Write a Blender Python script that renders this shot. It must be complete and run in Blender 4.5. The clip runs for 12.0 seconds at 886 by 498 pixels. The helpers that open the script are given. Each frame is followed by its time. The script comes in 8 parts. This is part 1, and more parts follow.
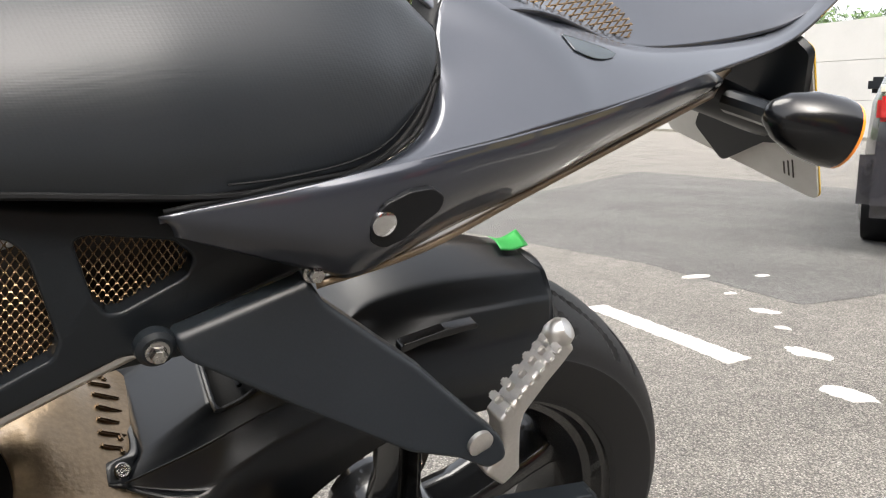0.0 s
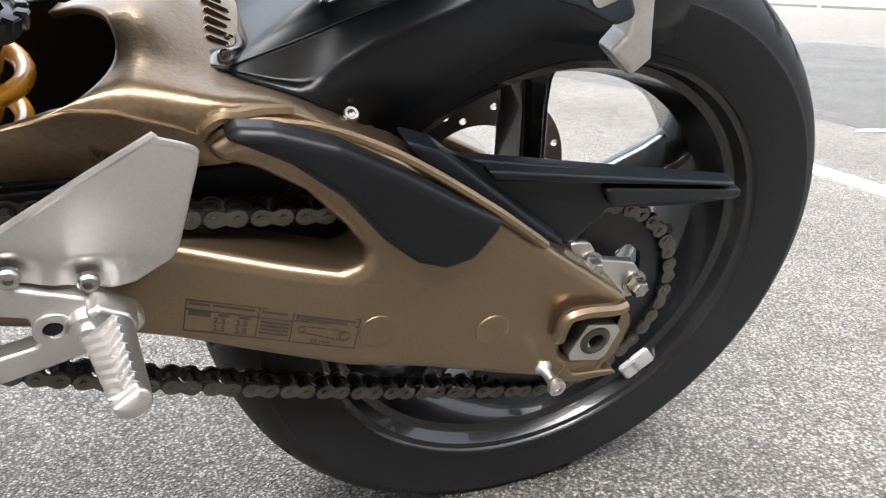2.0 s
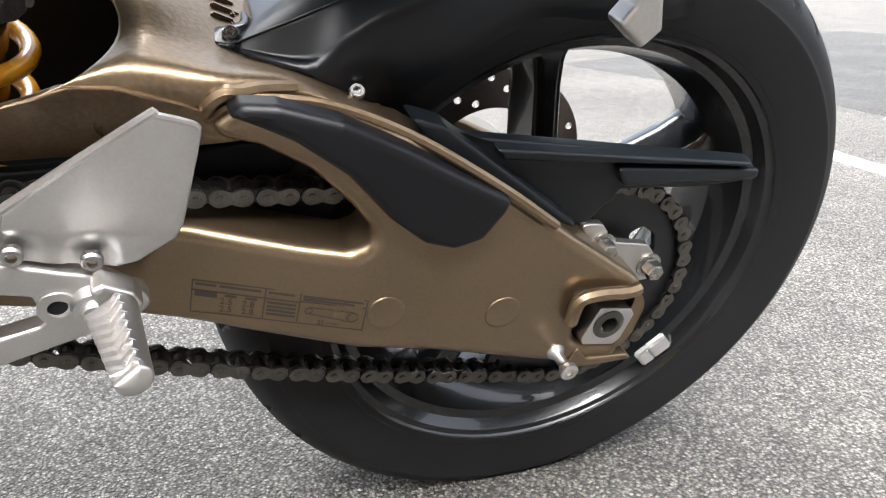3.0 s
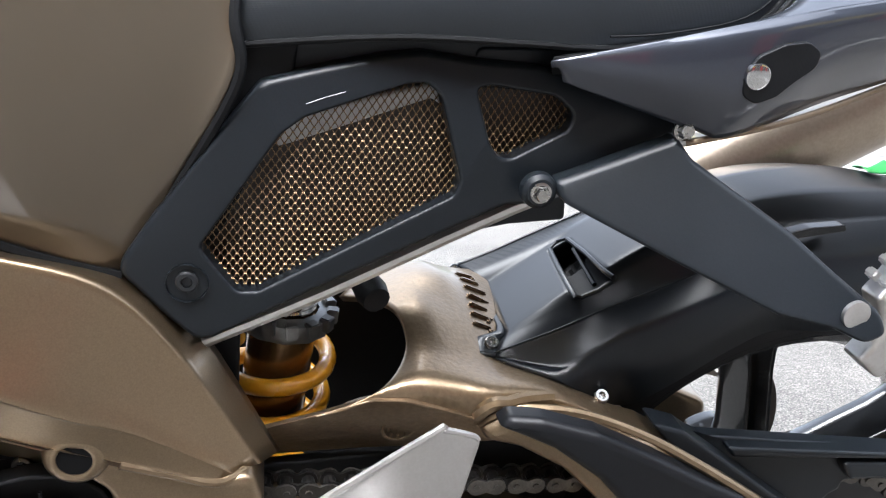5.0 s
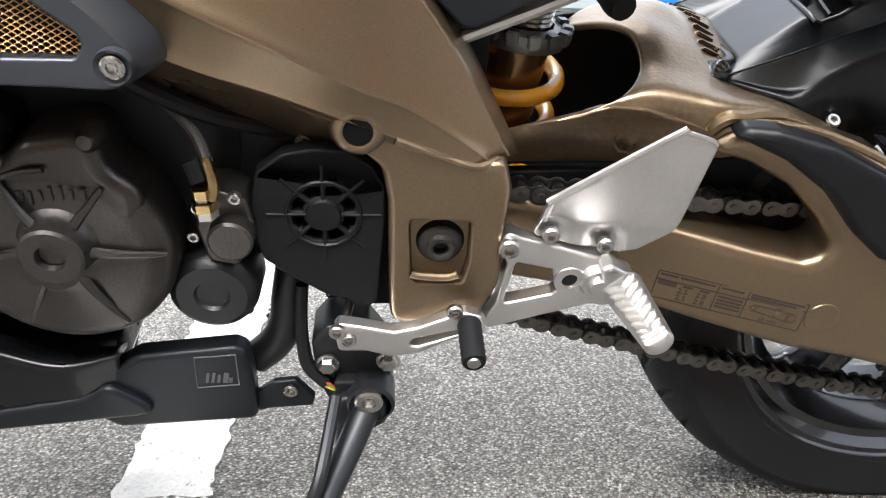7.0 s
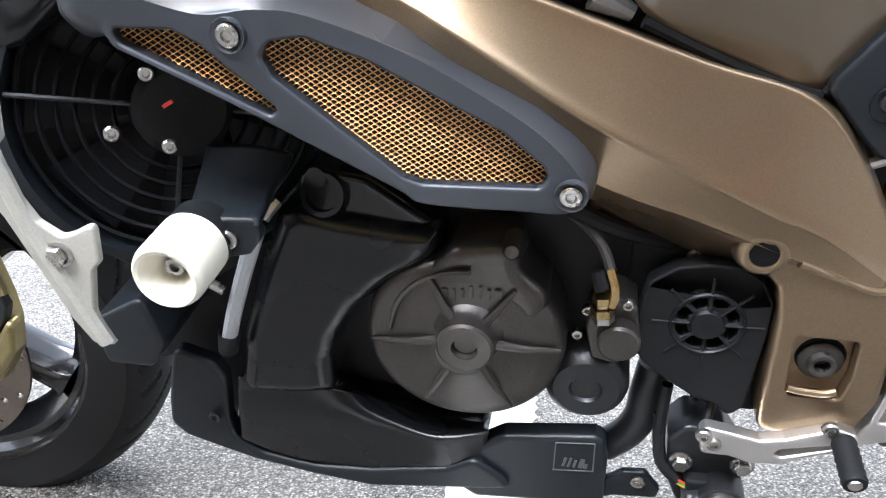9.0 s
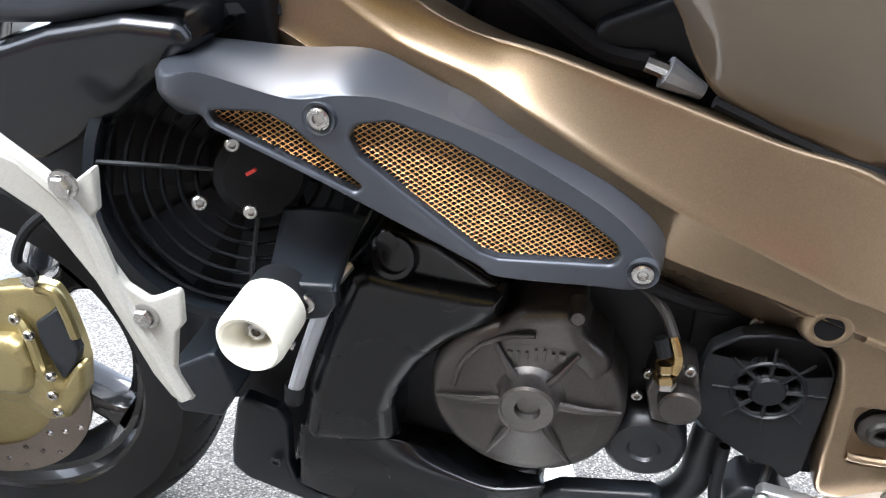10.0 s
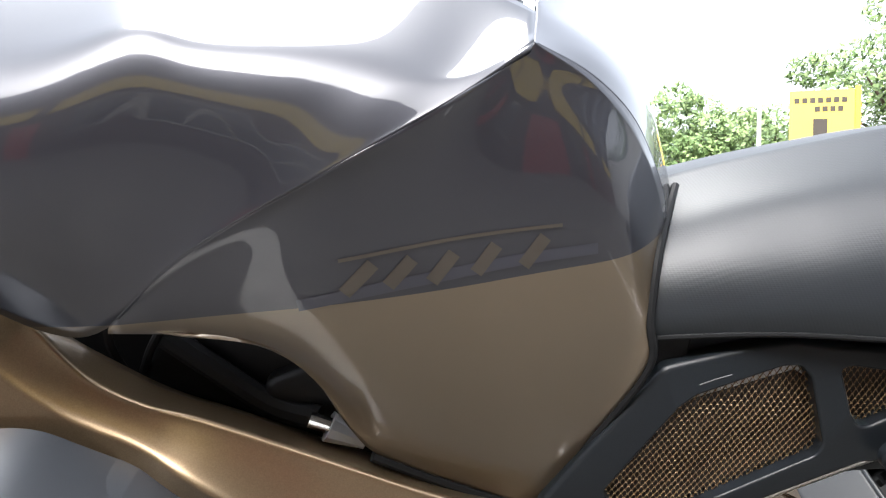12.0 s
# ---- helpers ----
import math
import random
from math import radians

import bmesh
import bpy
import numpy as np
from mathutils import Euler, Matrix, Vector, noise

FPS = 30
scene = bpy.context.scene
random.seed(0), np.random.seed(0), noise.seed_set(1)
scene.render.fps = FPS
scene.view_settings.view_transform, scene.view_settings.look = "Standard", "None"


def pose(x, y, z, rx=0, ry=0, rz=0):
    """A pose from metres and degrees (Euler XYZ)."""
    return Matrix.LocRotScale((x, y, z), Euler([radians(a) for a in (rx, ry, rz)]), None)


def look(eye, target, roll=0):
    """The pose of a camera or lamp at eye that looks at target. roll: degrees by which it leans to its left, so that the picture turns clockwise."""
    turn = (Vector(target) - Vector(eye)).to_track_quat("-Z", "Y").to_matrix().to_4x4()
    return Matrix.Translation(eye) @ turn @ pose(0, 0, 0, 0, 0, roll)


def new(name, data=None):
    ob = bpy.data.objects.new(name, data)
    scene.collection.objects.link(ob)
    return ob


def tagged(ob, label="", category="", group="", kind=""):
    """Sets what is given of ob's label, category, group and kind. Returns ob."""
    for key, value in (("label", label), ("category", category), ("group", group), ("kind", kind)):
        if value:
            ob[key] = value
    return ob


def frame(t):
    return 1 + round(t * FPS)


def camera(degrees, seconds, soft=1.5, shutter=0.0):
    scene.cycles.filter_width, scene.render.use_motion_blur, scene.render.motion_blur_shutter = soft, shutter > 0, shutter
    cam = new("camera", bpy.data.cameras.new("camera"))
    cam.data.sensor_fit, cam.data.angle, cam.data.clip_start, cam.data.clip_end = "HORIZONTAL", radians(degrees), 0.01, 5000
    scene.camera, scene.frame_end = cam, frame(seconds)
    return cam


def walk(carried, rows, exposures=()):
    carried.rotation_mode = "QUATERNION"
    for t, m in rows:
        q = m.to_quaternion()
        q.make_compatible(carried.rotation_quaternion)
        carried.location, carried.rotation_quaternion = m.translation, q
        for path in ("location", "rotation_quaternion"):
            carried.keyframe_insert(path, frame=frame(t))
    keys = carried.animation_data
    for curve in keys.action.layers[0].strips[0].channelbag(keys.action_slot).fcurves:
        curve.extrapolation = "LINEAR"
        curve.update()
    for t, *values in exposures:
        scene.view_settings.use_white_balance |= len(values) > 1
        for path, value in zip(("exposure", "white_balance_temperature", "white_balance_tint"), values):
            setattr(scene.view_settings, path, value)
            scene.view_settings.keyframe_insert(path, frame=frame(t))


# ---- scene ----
# ---- camera ----
PATH = [
    (0, -0.4064, -0.7030, 0.7340, 81.08, -0.89, -33.15),
    (0.5, -0.4107, -0.7044, 0.6718, 78.58, -1.22, -30.38),
    (1, -0.4033, -0.7010, 0.6137, 75.51, -0.84, -28.27),
    (1.5, -0.3961, -0.6983, 0.5726, 73.73, -0.81, -25.78),
    (2, -0.3775, -0.7037, 0.5292, 72.74, -1.28, -22.59),
    (2.5, -0.3621, -0.7031, 0.5204, 72.19, -1.10, -21.67),
    (2.7, -0.3612, -0.6999, 0.5177, 72.04, -0.96, -21.74),
    (4.3, -0.4373, -0.7277, 0.5490, 79.61, -0.23, -13.47),
    (4.5, -0.4463, -0.7284, 0.5716, 81.84, -0.22, -12.59),
    (5, -0.4587, -0.7354, 0.6139, 85.16, -0.07, -11.53),
    (5.5, -0.4631, -0.7528, 0.6141, 83.99, -0.46, -11.10),
    (6, -0.4947, -0.7576, 0.6056, 81.67, -1.14, -9.00),
    (6.5, -0.5317, -0.7650, 0.5714, 77.25, -1.99, -7.07),
    (7, -0.5595, -0.7716, 0.5323, 72.98, -1.40, -3.60),
    (7.5, -0.6126, -0.7701, 0.5334, 72.65, -1.23, 0.86),
    (7.7, -0.6386, -0.7750, 0.5442, 73.23, -1.17, 2.94),
    (9.3, -0.7060, -0.8109, 0.5936, 75.88, -1.54, 11.39),
    (9.5, -0.7107, -0.8131, 0.6024, 75.99, -1.71, 11.85),
    (10, -0.7345, -0.8207, 0.6262, 76.48, -2.03, 12.55),
    (10.5, -0.7265, -0.8293, 0.6552, 77.74, -1.64, 11.10),
    (11, -0.6894, -0.8304, 0.6946, 79.38, -1.35, 4.93),
    (11.5, -0.6305, -0.8286, 0.7382, 83.97, -0.59, 2.68),
    (12, -0.6308, -0.8290, 0.7572, 89.54, -0.66, -0.52),
]
cam = camera(57.1, 12.0, 1.2)
EXPOSURES = [(0, 1.39, 6720, 10), (1.5, 1.78, 6380, 10), (2.5, 1.94, 6250, 10), (4.3, 1.66, 6000, 10), (4.7, 1.85, 5900, 10), (5.5, 2.08, 5950, 10), (7.5, 1.96, 6280, 10), (9.5, 2.42, 5720, 10), (10.5, 2.69, 6000, 10), (11, 3.03, 6150, 10), (11.5, 2.88, 6450, 10), (12, 1.85, 6300, 10)]
walk(cam, [(t, pose(x, y, z, rx, ry, rz)) for t, x, y, z, rx, ry, rz in PATH], EXPOSURES)

# ---- world, sun ----
world = bpy.data.worlds.new("overcast_sky")
scene.world = world
world.use_nodes = True
wn, wl = world.node_tree.nodes, world.node_tree.links
sky = wn.new("ShaderNodeTexSky")
sky.sky_type, sky.sun_disc = "NISHITA", False
sky.sun_elevation, sky.sun_rotation = radians(52), radians(200)
sky.air_density, sky.dust_density, sky.ozone_density = 1.0, 6.0, 1.0
hsv = wn.new("ShaderNodeHueSaturation")
hsv.inputs["Saturation"].default_value = 0.30
hsv.inputs["Value"].default_value = 2.2
wl.new(sky.outputs[0], hsv.inputs["Color"])
bg = wn["Background"]
bg.inputs["Strength"].default_value = 0.105
wl.new(hsv.outputs[0], bg.inputs["Color"])
sun_data = bpy.data.lights.new("sun", "SUN")
sun_data.energy, sun_data.angle, sun_data.color = 1.5, radians(35), (1.0, 0.97, 0.92)
sun = new("sun", sun_data)
sun.matrix_world = look((-1.5, 4.0, 9.0), (0, 0, 0))


# ---- materials ----
def mat(name, colour, rough=0.5, metal=0.0, grain=0.0, scale=200.0, bump=0.0, coat=0.0, blotch=0.0, bscale=8.0, spec=0.5, sheen=0.0):
    """A Principled material with variation at two scales: fine grain (colour and relief) and broad blotches (colour and roughness)."""
    m = bpy.data.materials.new(name)
    m.use_nodes = True
    n, l = m.node_tree.nodes, m.node_tree.links
    b = n["Principled BSDF"]
    b.inputs["Roughness"].default_value, b.inputs["Metallic"].default_value = rough, metal
    b.inputs["Coat Weight"].default_value, b.inputs["Coat Roughness"].default_value = coat, 0.03
    b.inputs["Specular IOR Level"].default_value = spec
    co = n.new("ShaderNodeTexCoord")
    fine, broad = n.new("ShaderNodeTexNoise"), n.new("ShaderNodeTexNoise")
    fine.inputs["Scale"].default_value, fine.inputs["Detail"].default_value = scale, 3.0
    broad.inputs["Scale"].default_value, broad.inputs["Detail"].default_value = bscale, 5.0
    for x in (fine, broad):
        l.new(co.outputs["Object"], x.inputs["Vector"])
    mix1, mix2 = n.new("ShaderNodeMix"), n.new("ShaderNodeMix")
    for mx, tex, amount in ((mix1, fine, grain), (mix2, broad, blotch)):
        mx.data_type, mx.blend_type = "RGBA", "OVERLAY"
        mx.inputs["Factor"].default_value = min(1.0, amount)
        l.new(tex.outputs["Fac"], mx.inputs["B"])
    mix1.inputs["A"].default_value = (*colour, 1)
    l.new(mix1.outputs["Result"], mix2.inputs["A"])
    l.new(mix2.outputs["Result"], b.inputs["Base Color"])
    spread = 0.02 if coat > 0.9 else 0.10
    rr = n.new("ShaderNodeMapRange")
    rr.inputs["To Min"].default_value, rr.inputs["To Max"].default_value = max(0.02, rough - spread), min(1.0, rough + spread)
    l.new(broad.outputs["Fac"], rr.inputs["Value"])
    l.new(rr.outputs["Result"], b.inputs["Roughness"])
    if bump:
        bp = n.new("ShaderNodeBump")
        bp.inputs["Strength"].default_value, bp.inputs["Distance"].default_value = bump, 0.001
        l.new(fine.outputs["Fac"], bp.inputs["Height"])
        l.new(bp.outputs["Normal"], b.inputs["Normal"])
    return m


M_GOLD = mat("bronze_metallic_paint", (0.205, 0.151, 0.094), 0.31, 0.85, 0.25, 900, 0.04, 0.2, 0.12, 6)
M_GOLD_ROUGH = mat("cast_bronze_paint", (0.215, 0.158, 0.099), 0.36, 0.85, 0.3, 260, 0.35, 0.15, 0.15, 9)
M_WELD = mat("painted_weld", (0.205, 0.150, 0.093), 0.36, 0.85, 0.2, 180, 0.4)
M_BLACK = mat("satin_black_plastic", (0.0082, 0.0104, 0.0130), 0.36, 0.0, 0.2, 700, 0.06, 0, 0.25, 10, 0.27)
M_BLACK_GLOSS = mat("gloss_black_plastic", (0.0034, 0.0039, 0.0048), 0.2, 0.0, 0.1, 500, 0.02, 0.12, 0.3, 12, 0.4)
M_BLACK_METAL = mat("black_coated_metal", (0.013, 0.0142, 0.016), 0.38, 0.3, 0.2, 800, 0.08, 0, 0.3, 14)
M_HUGGER = mat("charcoal_satin_plastic", (0.0068, 0.0086, 0.011), 0.31, 0.0, 0.2, 700, 0.05, 0, 0.2, 8, 0.30)
M_BRONZE_GLOSS = mat("bronze_gloss_paint", (0.24, 0.18, 0.12), 0.42, 0.5, 0.2, 2500, 0, 0.25, 0.05, 5)
M_DARK = mat("dark_engine_metal", (0.009, 0.0095, 0.0105), 0.45, 0.1, 0.3, 90, 0.2, 0, 0.4, 20, 0.16)
M_GREY = mat("grey_satin_paint", (0.043, 0.048, 0.057), 0.36, 0.5, 0.1, 1500, 0.02, 0.0, 0.1, 6)
M_PAINT = mat("dark_grey_metallic_paint", (0.034, 0.039, 0.052), 0.36, 0.6, 0.35, 2500, 0.0, 1.0, 0.08, 5)
M_ALU = mat("satin_aluminium", (0.58, 0.57, 0.555), 0.38, 1.0, 0.12, 500, 0.08, 0, 0.15, 25)
M_STEEL = mat("zinc_plated_steel", (0.42, 0.41, 0.39), 0.28, 1.0, 0.2, 600, 0.1, 0, 0.3, 60)
M_CHROME = mat("polished_steel", (0.62, 0.62, 0.62), 0.12, 1.0)
M_COVER = mat("cast_magnesium_paint", (0.068, 0.063, 0.058), 0.33, 0.8, 0.25, 420, 0.2, 0, 0.25, 14)
M_YELLOW = mat("yellow_spring_paint", (0.78, 0.36, 0.015), 0.28, 0.0, 0.1, 400, 0.05, 0.4, 0.12, 30)
M_BROWNSTEEL = mat("hard_coated_damper", (0.20, 0.12, 0.055), 0.22, 0.8, 0.2, 300, 0.05, 0, 0.4, 40)
M_TYRE = mat("tyre_rubber", (0.0105, 0.011, 0.0122), 0.6, 0.0, 0.3, 700, 0.15, 0, 0.4, 12, 0.25)
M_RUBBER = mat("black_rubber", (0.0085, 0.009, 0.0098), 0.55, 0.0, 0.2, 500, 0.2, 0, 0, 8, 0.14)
# near-black that paints the shade inside holes and grooves
M_HOLE = mat("painted_hole_shade", (0.004, 0.004, 0.0042), 0.9, 0.0, 0, 200, 0, 0, 0, 8, 0.1)
M_PAD = mat("matt_black_rubbing_pad", (0.0055, 0.006, 0.0072), 0.4, 0.0, 0.2, 600, 0.08, 0, 0.2, 12, 0.22)
M_BELLY = mat("smooth_black_plastic", (0.0042, 0.0048, 0.0058), 0.27, 0.0, 0.1, 500, 0.02, 0.05, 0.3, 12, 0.35)
M_RIM = mat("gloss_black_wheel_paint", (0.011, 0.0118, 0.013), 0.22, 0.2, 0.1, 600, 0.02, 0.4, 0.4, 12)
M_CHAIN = mat("oily_chain_steel", (0.115, 0.108, 0.098), 0.38, 0.9, 0.4, 400, 0.15, 0, 0.5, 60)
M_CHAIN_DARK = mat("greasy_chain_rollers", (0.03, 0.028, 0.026), 0.35, 0.7, 0.4, 300, 0.2, 0, 0.4, 60)
M_DISC = mat("brake_disc_steel", (0.20, 0.17, 0.145), 0.32, 0.9, 0.2, 300, 0.05, 0, 0.3, 20)
# brighter bronze that paints glints on the knots of the dull mesh
M_MESH_GLINT = mat("painted_wire_glint", (0.34, 0.235, 0.13), 0.32, 0.9, 0.3, 500, 0.0, 0, 0.3, 30)
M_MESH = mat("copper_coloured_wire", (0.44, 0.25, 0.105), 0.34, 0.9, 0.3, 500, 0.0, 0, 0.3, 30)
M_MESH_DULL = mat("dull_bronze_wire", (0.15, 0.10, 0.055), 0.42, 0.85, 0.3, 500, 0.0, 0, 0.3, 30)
M_WHITE_NYLON = mat("white_nylon", (0.60, 0.58, 0.48), 0.38, 0.0, 0.06, 300, 0.05, 0, 0.06, 20)
M_CREAM = mat("off_white_painted_bracket", (0.33, 0.325, 0.29), 0.42, 0.0, 0.15, 500, 0.12, 0, 0.15, 14)
M_BRASS = mat("brass_fitting", (0.40, 0.29, 0.14), 0.28, 1.0, 0.2, 400, 0.1)
M_CALIPER = mat("gold_anodised_caliper", (0.27, 0.225, 0.105), 0.36, 0.8, 0.2, 400, 0.15, 0, 0.2, 25)
M_HOSE = mat("braided_hose", (0.04, 0.038, 0.035), 0.4, 0.6, 0.5, 1800, 0.5)
M_CLEAR_HOSE = mat("milky_plastic_hose", (0.30, 0.32, 0.34), 0.35, 0.0, 0.1, 300)
M_GREEN = mat("green_sticker", (0.03, 0.42, 0.08), 0.4)
M_ORANGE = mat("orange_lens", (0.85, 0.25, 0.03), 0.15, 0.0, 0, 200, 0, 0.5)
M_INK = mat("black_print", (0.03, 0.022, 0.015), 0.5)
M_SILVER_PRINT = mat("silver_print", (0.10, 0.10, 0.105), 0.4, 0.4)
M_GOLD_PRINT = mat("dull_gold_print", (0.060, 0.050, 0.040), 0.35, 0.5, 0, 200, 0, 0.9)
M_BLUE_PRINT = mat("slate_blue_print", (0.033, 0.035, 0.050), 0.35, 0.4, 0, 200, 0, 0.9)
M_RED = mat("red_plastic", (0.6, 0.03, 0.02), 0.3, 0, 0, 200, 0, 0.4)
M_COLLAR = mat("dark_zinc_collar", (0.17, 0.17, 0.165), 0.34, 0.8, 0.2, 300, 0.1, 0, 0.3, 40)
M_LEAD = mat("grey_lead_weight", (0.50, 0.50, 0.49), 0.5, 0.3, 0.1, 300)


def worn_paint():
    """White road paint, flaked away in small spots down to the asphalt."""
    m = mat("worn_white_road_paint", (0.42, 0.41, 0.385), 0.75, 0, 0.3, 220, 0.6, 0, 0.35, 14)
    n, l = m.node_tree.nodes, m.node_tree.links
    b = n["Principled BSDF"]
    old = b.inputs["Base Color"].links[0].from_socket
    co, no, rp, mx = n.new("ShaderNodeTexCoord"), n.new("ShaderNodeTexNoise"), n.new("ShaderNodeMapRange"), n.new("ShaderNodeMix")
    no.inputs["Scale"].default_value, no.inputs["Detail"].default_value, no.inputs["Roughness"].default_value = 55.0, 6.0, 0.7
    rp.inputs["From Min"].default_value, rp.inputs["From Max"].default_value = 0.34, 0.40
    l.new(co.outputs["Object"], no.inputs["Vector"]), l.new(no.outputs["Fac"], rp.inputs["Value"])
    mx.data_type = "RGBA"
    mx.inputs["A"].default_value = (0.12, 0.115, 0.105, 1)
    l.new(rp.outputs["Result"], mx.inputs["Factor"]), l.new(old, mx.inputs["B"])
    l.new(mx.outputs["Result"], b.inputs["Base Color"])
    return m


M_PAVE_MARK = worn_paint()
M_FOOTING = mat("stained_wall_footing", (0.19, 0.18, 0.15), 0.85, 0, 0.4, 8, 0.3, 0, 0.4, 1.5)
M_WALL = mat("white_rendered_wall", (0.46, 0.455, 0.44), 0.8, 0, 0.1, 30, 0.2, 0, 0.12, 0.6)
M_GLASS_DARK = mat("car_glass", (0.02, 0.03, 0.035), 0.06, 0.0, 0, 50, 0, 0.0, 0, 2, 0.8)
M_PLATE_Y = mat("yellow_plate", (0.75, 0.48, 0.03), 0.4)
M_PLATE_W = mat("white_plate_back", (0.55, 0.54, 0.51), 0.45, 0, 0.1, 60)
M_TAIL = mat("red_tail_lamp", (0.34, 0.02, 0.02), 0.15, 0, 0, 50, 0, 0.6)
M_SIGN = mat("yellow_sign_board", (0.74, 0.52, 0.06), 0.5, 0, 0.05, 20, 0, 0, 0.08, 2)
M_POST = mat("galvanised_post", (0.55, 0.55, 0.55), 0.5, 0.5, 0.2, 60)
M_BARK = mat("tree_bark", (0.10, 0.075, 0.05), 0.85, 0, 0.5, 25, 0.8, 0, 0.3, 3)


def vinyl():
    m = mat("ribbed_black_vinyl", (0.0155, 0.0188, 0.0225), 0.40, 0, 0.15, 900, 0, 0, 0.2, 8, 0.38)
    n, l = m.node_tree.nodes, m.node_tree.links
    co, wv, bp = n.new("ShaderNodeTexCoord"), n.new("ShaderNodeTexVoronoi"), n.new("ShaderNodeBump")
    mp = n.new("ShaderNodeMapping")
    mp.inputs["Rotation"].default_value, mp.inputs["Scale"].default_value = (0, radians(12), 0), (0.45, 0.45, 1.0)
    wv.inputs["Scale"].default_value, wv.inputs["Randomness"].default_value = 860.0, 0.12
    l.new(co.outputs["Object"], mp.inputs["Vector"]), l.new(mp.outputs["Vector"], wv.inputs["Vector"])
    bp.inputs["Strength"].default_value, bp.inputs["Distance"].default_value = 0.26, 0.0004
    l.new(wv.outputs["Distance"], bp.inputs["Height"])
    l.new(bp.outputs["Normal"], n["Principled BSDF"].inputs["Normal"])
    return m


def two_tone():
    """Tank paint: dark grey over bronze, parted along a slanting line on the flank."""
    m = mat("two_tone_tank_paint", (0.027, 0.0285, 0.037), 0.34, 0.5, 0, 2500, 0.0, 1.0, 0.06, 4)
    n, l = m.node_tree.nodes, m.node_tree.links
    b = n["Principled BSDF"]
    b.inputs["Coat Roughness"].default_value = 0.015
    old = b.inputs["Base Color"].links[0].from_socket
    co, sep, ma, gt, mx = (n.new("ShaderNodeTexCoord"), n.new("ShaderNodeSeparateXYZ"), n.new("ShaderNodeMath"), n.new("ShaderNodeMath"), n.new("ShaderNodeMix"))
    l.new(co.outputs["Object"], sep.inputs[0])
    ma.operation = "MULTIPLY_ADD"
    ma.inputs[1].default_value, ma.inputs[2].default_value = TANK_LINE[0], TANK_LINE[1]
    l.new(sep.outputs["X"], ma.inputs[0])
    gt.operation = "GREATER_THAN"
    l.new(sep.outputs["Z"], gt.inputs[0]), l.new(ma.outputs[0], gt.inputs[1])
    mx.data_type = "RGBA"
    mx.inputs["A"].default_value = (0.130, 0.102, 0.069, 1)
    l.new(gt.outputs[0], mx.inputs["Factor"]), l.new(old, mx.inputs["B"])
    l.new(mx.outputs["Result"], b.inputs["Base Color"])
    return m


LINE = [(-0.828, -0.18, 0.486), (-0.471, -0.1, 0.521)]
TANK_LINE = ((LINE[1][2] - LINE[0][2]) / (LINE[1][0] - LINE[0][0]), LINE[0][2] - LINE[0][0] * (LINE[1][2] - LINE[0][2]) / (LINE[1][0] - LINE[0][0]))
M_TANK = two_tone()
M_VINYL = vinyl()


def asphalt(name, light, dark, warm):
    m = mat(name, (0.2, 0.2, 0.2), 0.85, 0, 0, 60, 0, 0, 0, 2)
    n, l = m.node_tree.nodes, m.node_tree.links
    b = n["Principled BSDF"]
    co = n.new("ShaderNodeTexCoord")
    vor, no, big, patch = n.new("ShaderNodeTexVoronoi"), n.new("ShaderNodeTexNoise"), n.new("ShaderNodeTexNoise"), n.new("ShaderNodeTexNoise")
    vor.inputs["Scale"].default_value = 250.0
    no.inputs["Scale"].default_value, no.inputs["Detail"].default_value = 90.0, 4.0
    big.inputs["Scale"].default_value, big.inputs["Detail"].default_value = 1.3, 6.0
    patch.inputs["Scale"].default_value, patch.inputs["Detail"].default_value = 14.0, 4.0
    for x in (vor, no, big, patch):
        l.new(co.outputs["Object"], x.inputs["Vector"])
    ramp = n.new("ShaderNodeValToRGB")
    e = ramp.color_ramp.elements
    e[0].position, e[0].color = 0.15, (*[dark * c for c in warm], 1)
    e[1].position, e[1].color = 0.95, (*[light * c for c in warm], 1)
    mid = ramp.color_ramp.elements.new(0.55)
    mid.color = (*[(light * 0.36 + dark * 0.64) * c for c in warm], 1)
    l.new(vor.outputs["Color"], ramp.inputs["Fac"])
    gap = n.new("ShaderNodeMapRange")
    gap.inputs["From Min"].default_value, gap.inputs["From Max"].default_value = 0.25, 0.75
    gap.inputs["To Min"].default_value, gap.inputs["To Max"].default_value = 1.10, 0.36
    l.new(vor.outputs["Distance"], gap.inputs["Value"])
    m1, m2, m3 = n.new("ShaderNodeMix"), n.new("ShaderNodeMix"), n.new("ShaderNodeMix")
    for x, bt, f in ((m1, "MULTIPLY", 1.0), (m2, "OVERLAY", 0.45), (m3, "OVERLAY", 0.35)):
        x.data_type, x.blend_type = "RGBA", bt
        x.inputs["Factor"].default_value = f
    l.new(ramp.outputs["Color"], m1.inputs["A"]), l.new(gap.outputs["Result"], m1.inputs["B"])
    l.new(m1.outputs["Result"], m2.inputs["A"]), l.new(big.outputs["Fac"], m2.inputs["B"])
    l.new(m2.outputs["Result"], m3.inputs["A"]), l.new(patch.outputs["Fac"], m3.inputs["B"])
    l.new(m3.outputs["Result"], b.inputs["Base Color"])
    bp = n.new("ShaderNodeBump")
    bp.inputs["Strength"].default_value, bp.inputs["Distance"].default_value = 1.0, 0.005
    l.new(gap.outputs["Result"], bp.inputs["Height"])
    l.new(bp.outputs["Normal"], b.inputs["Normal"])
    return m


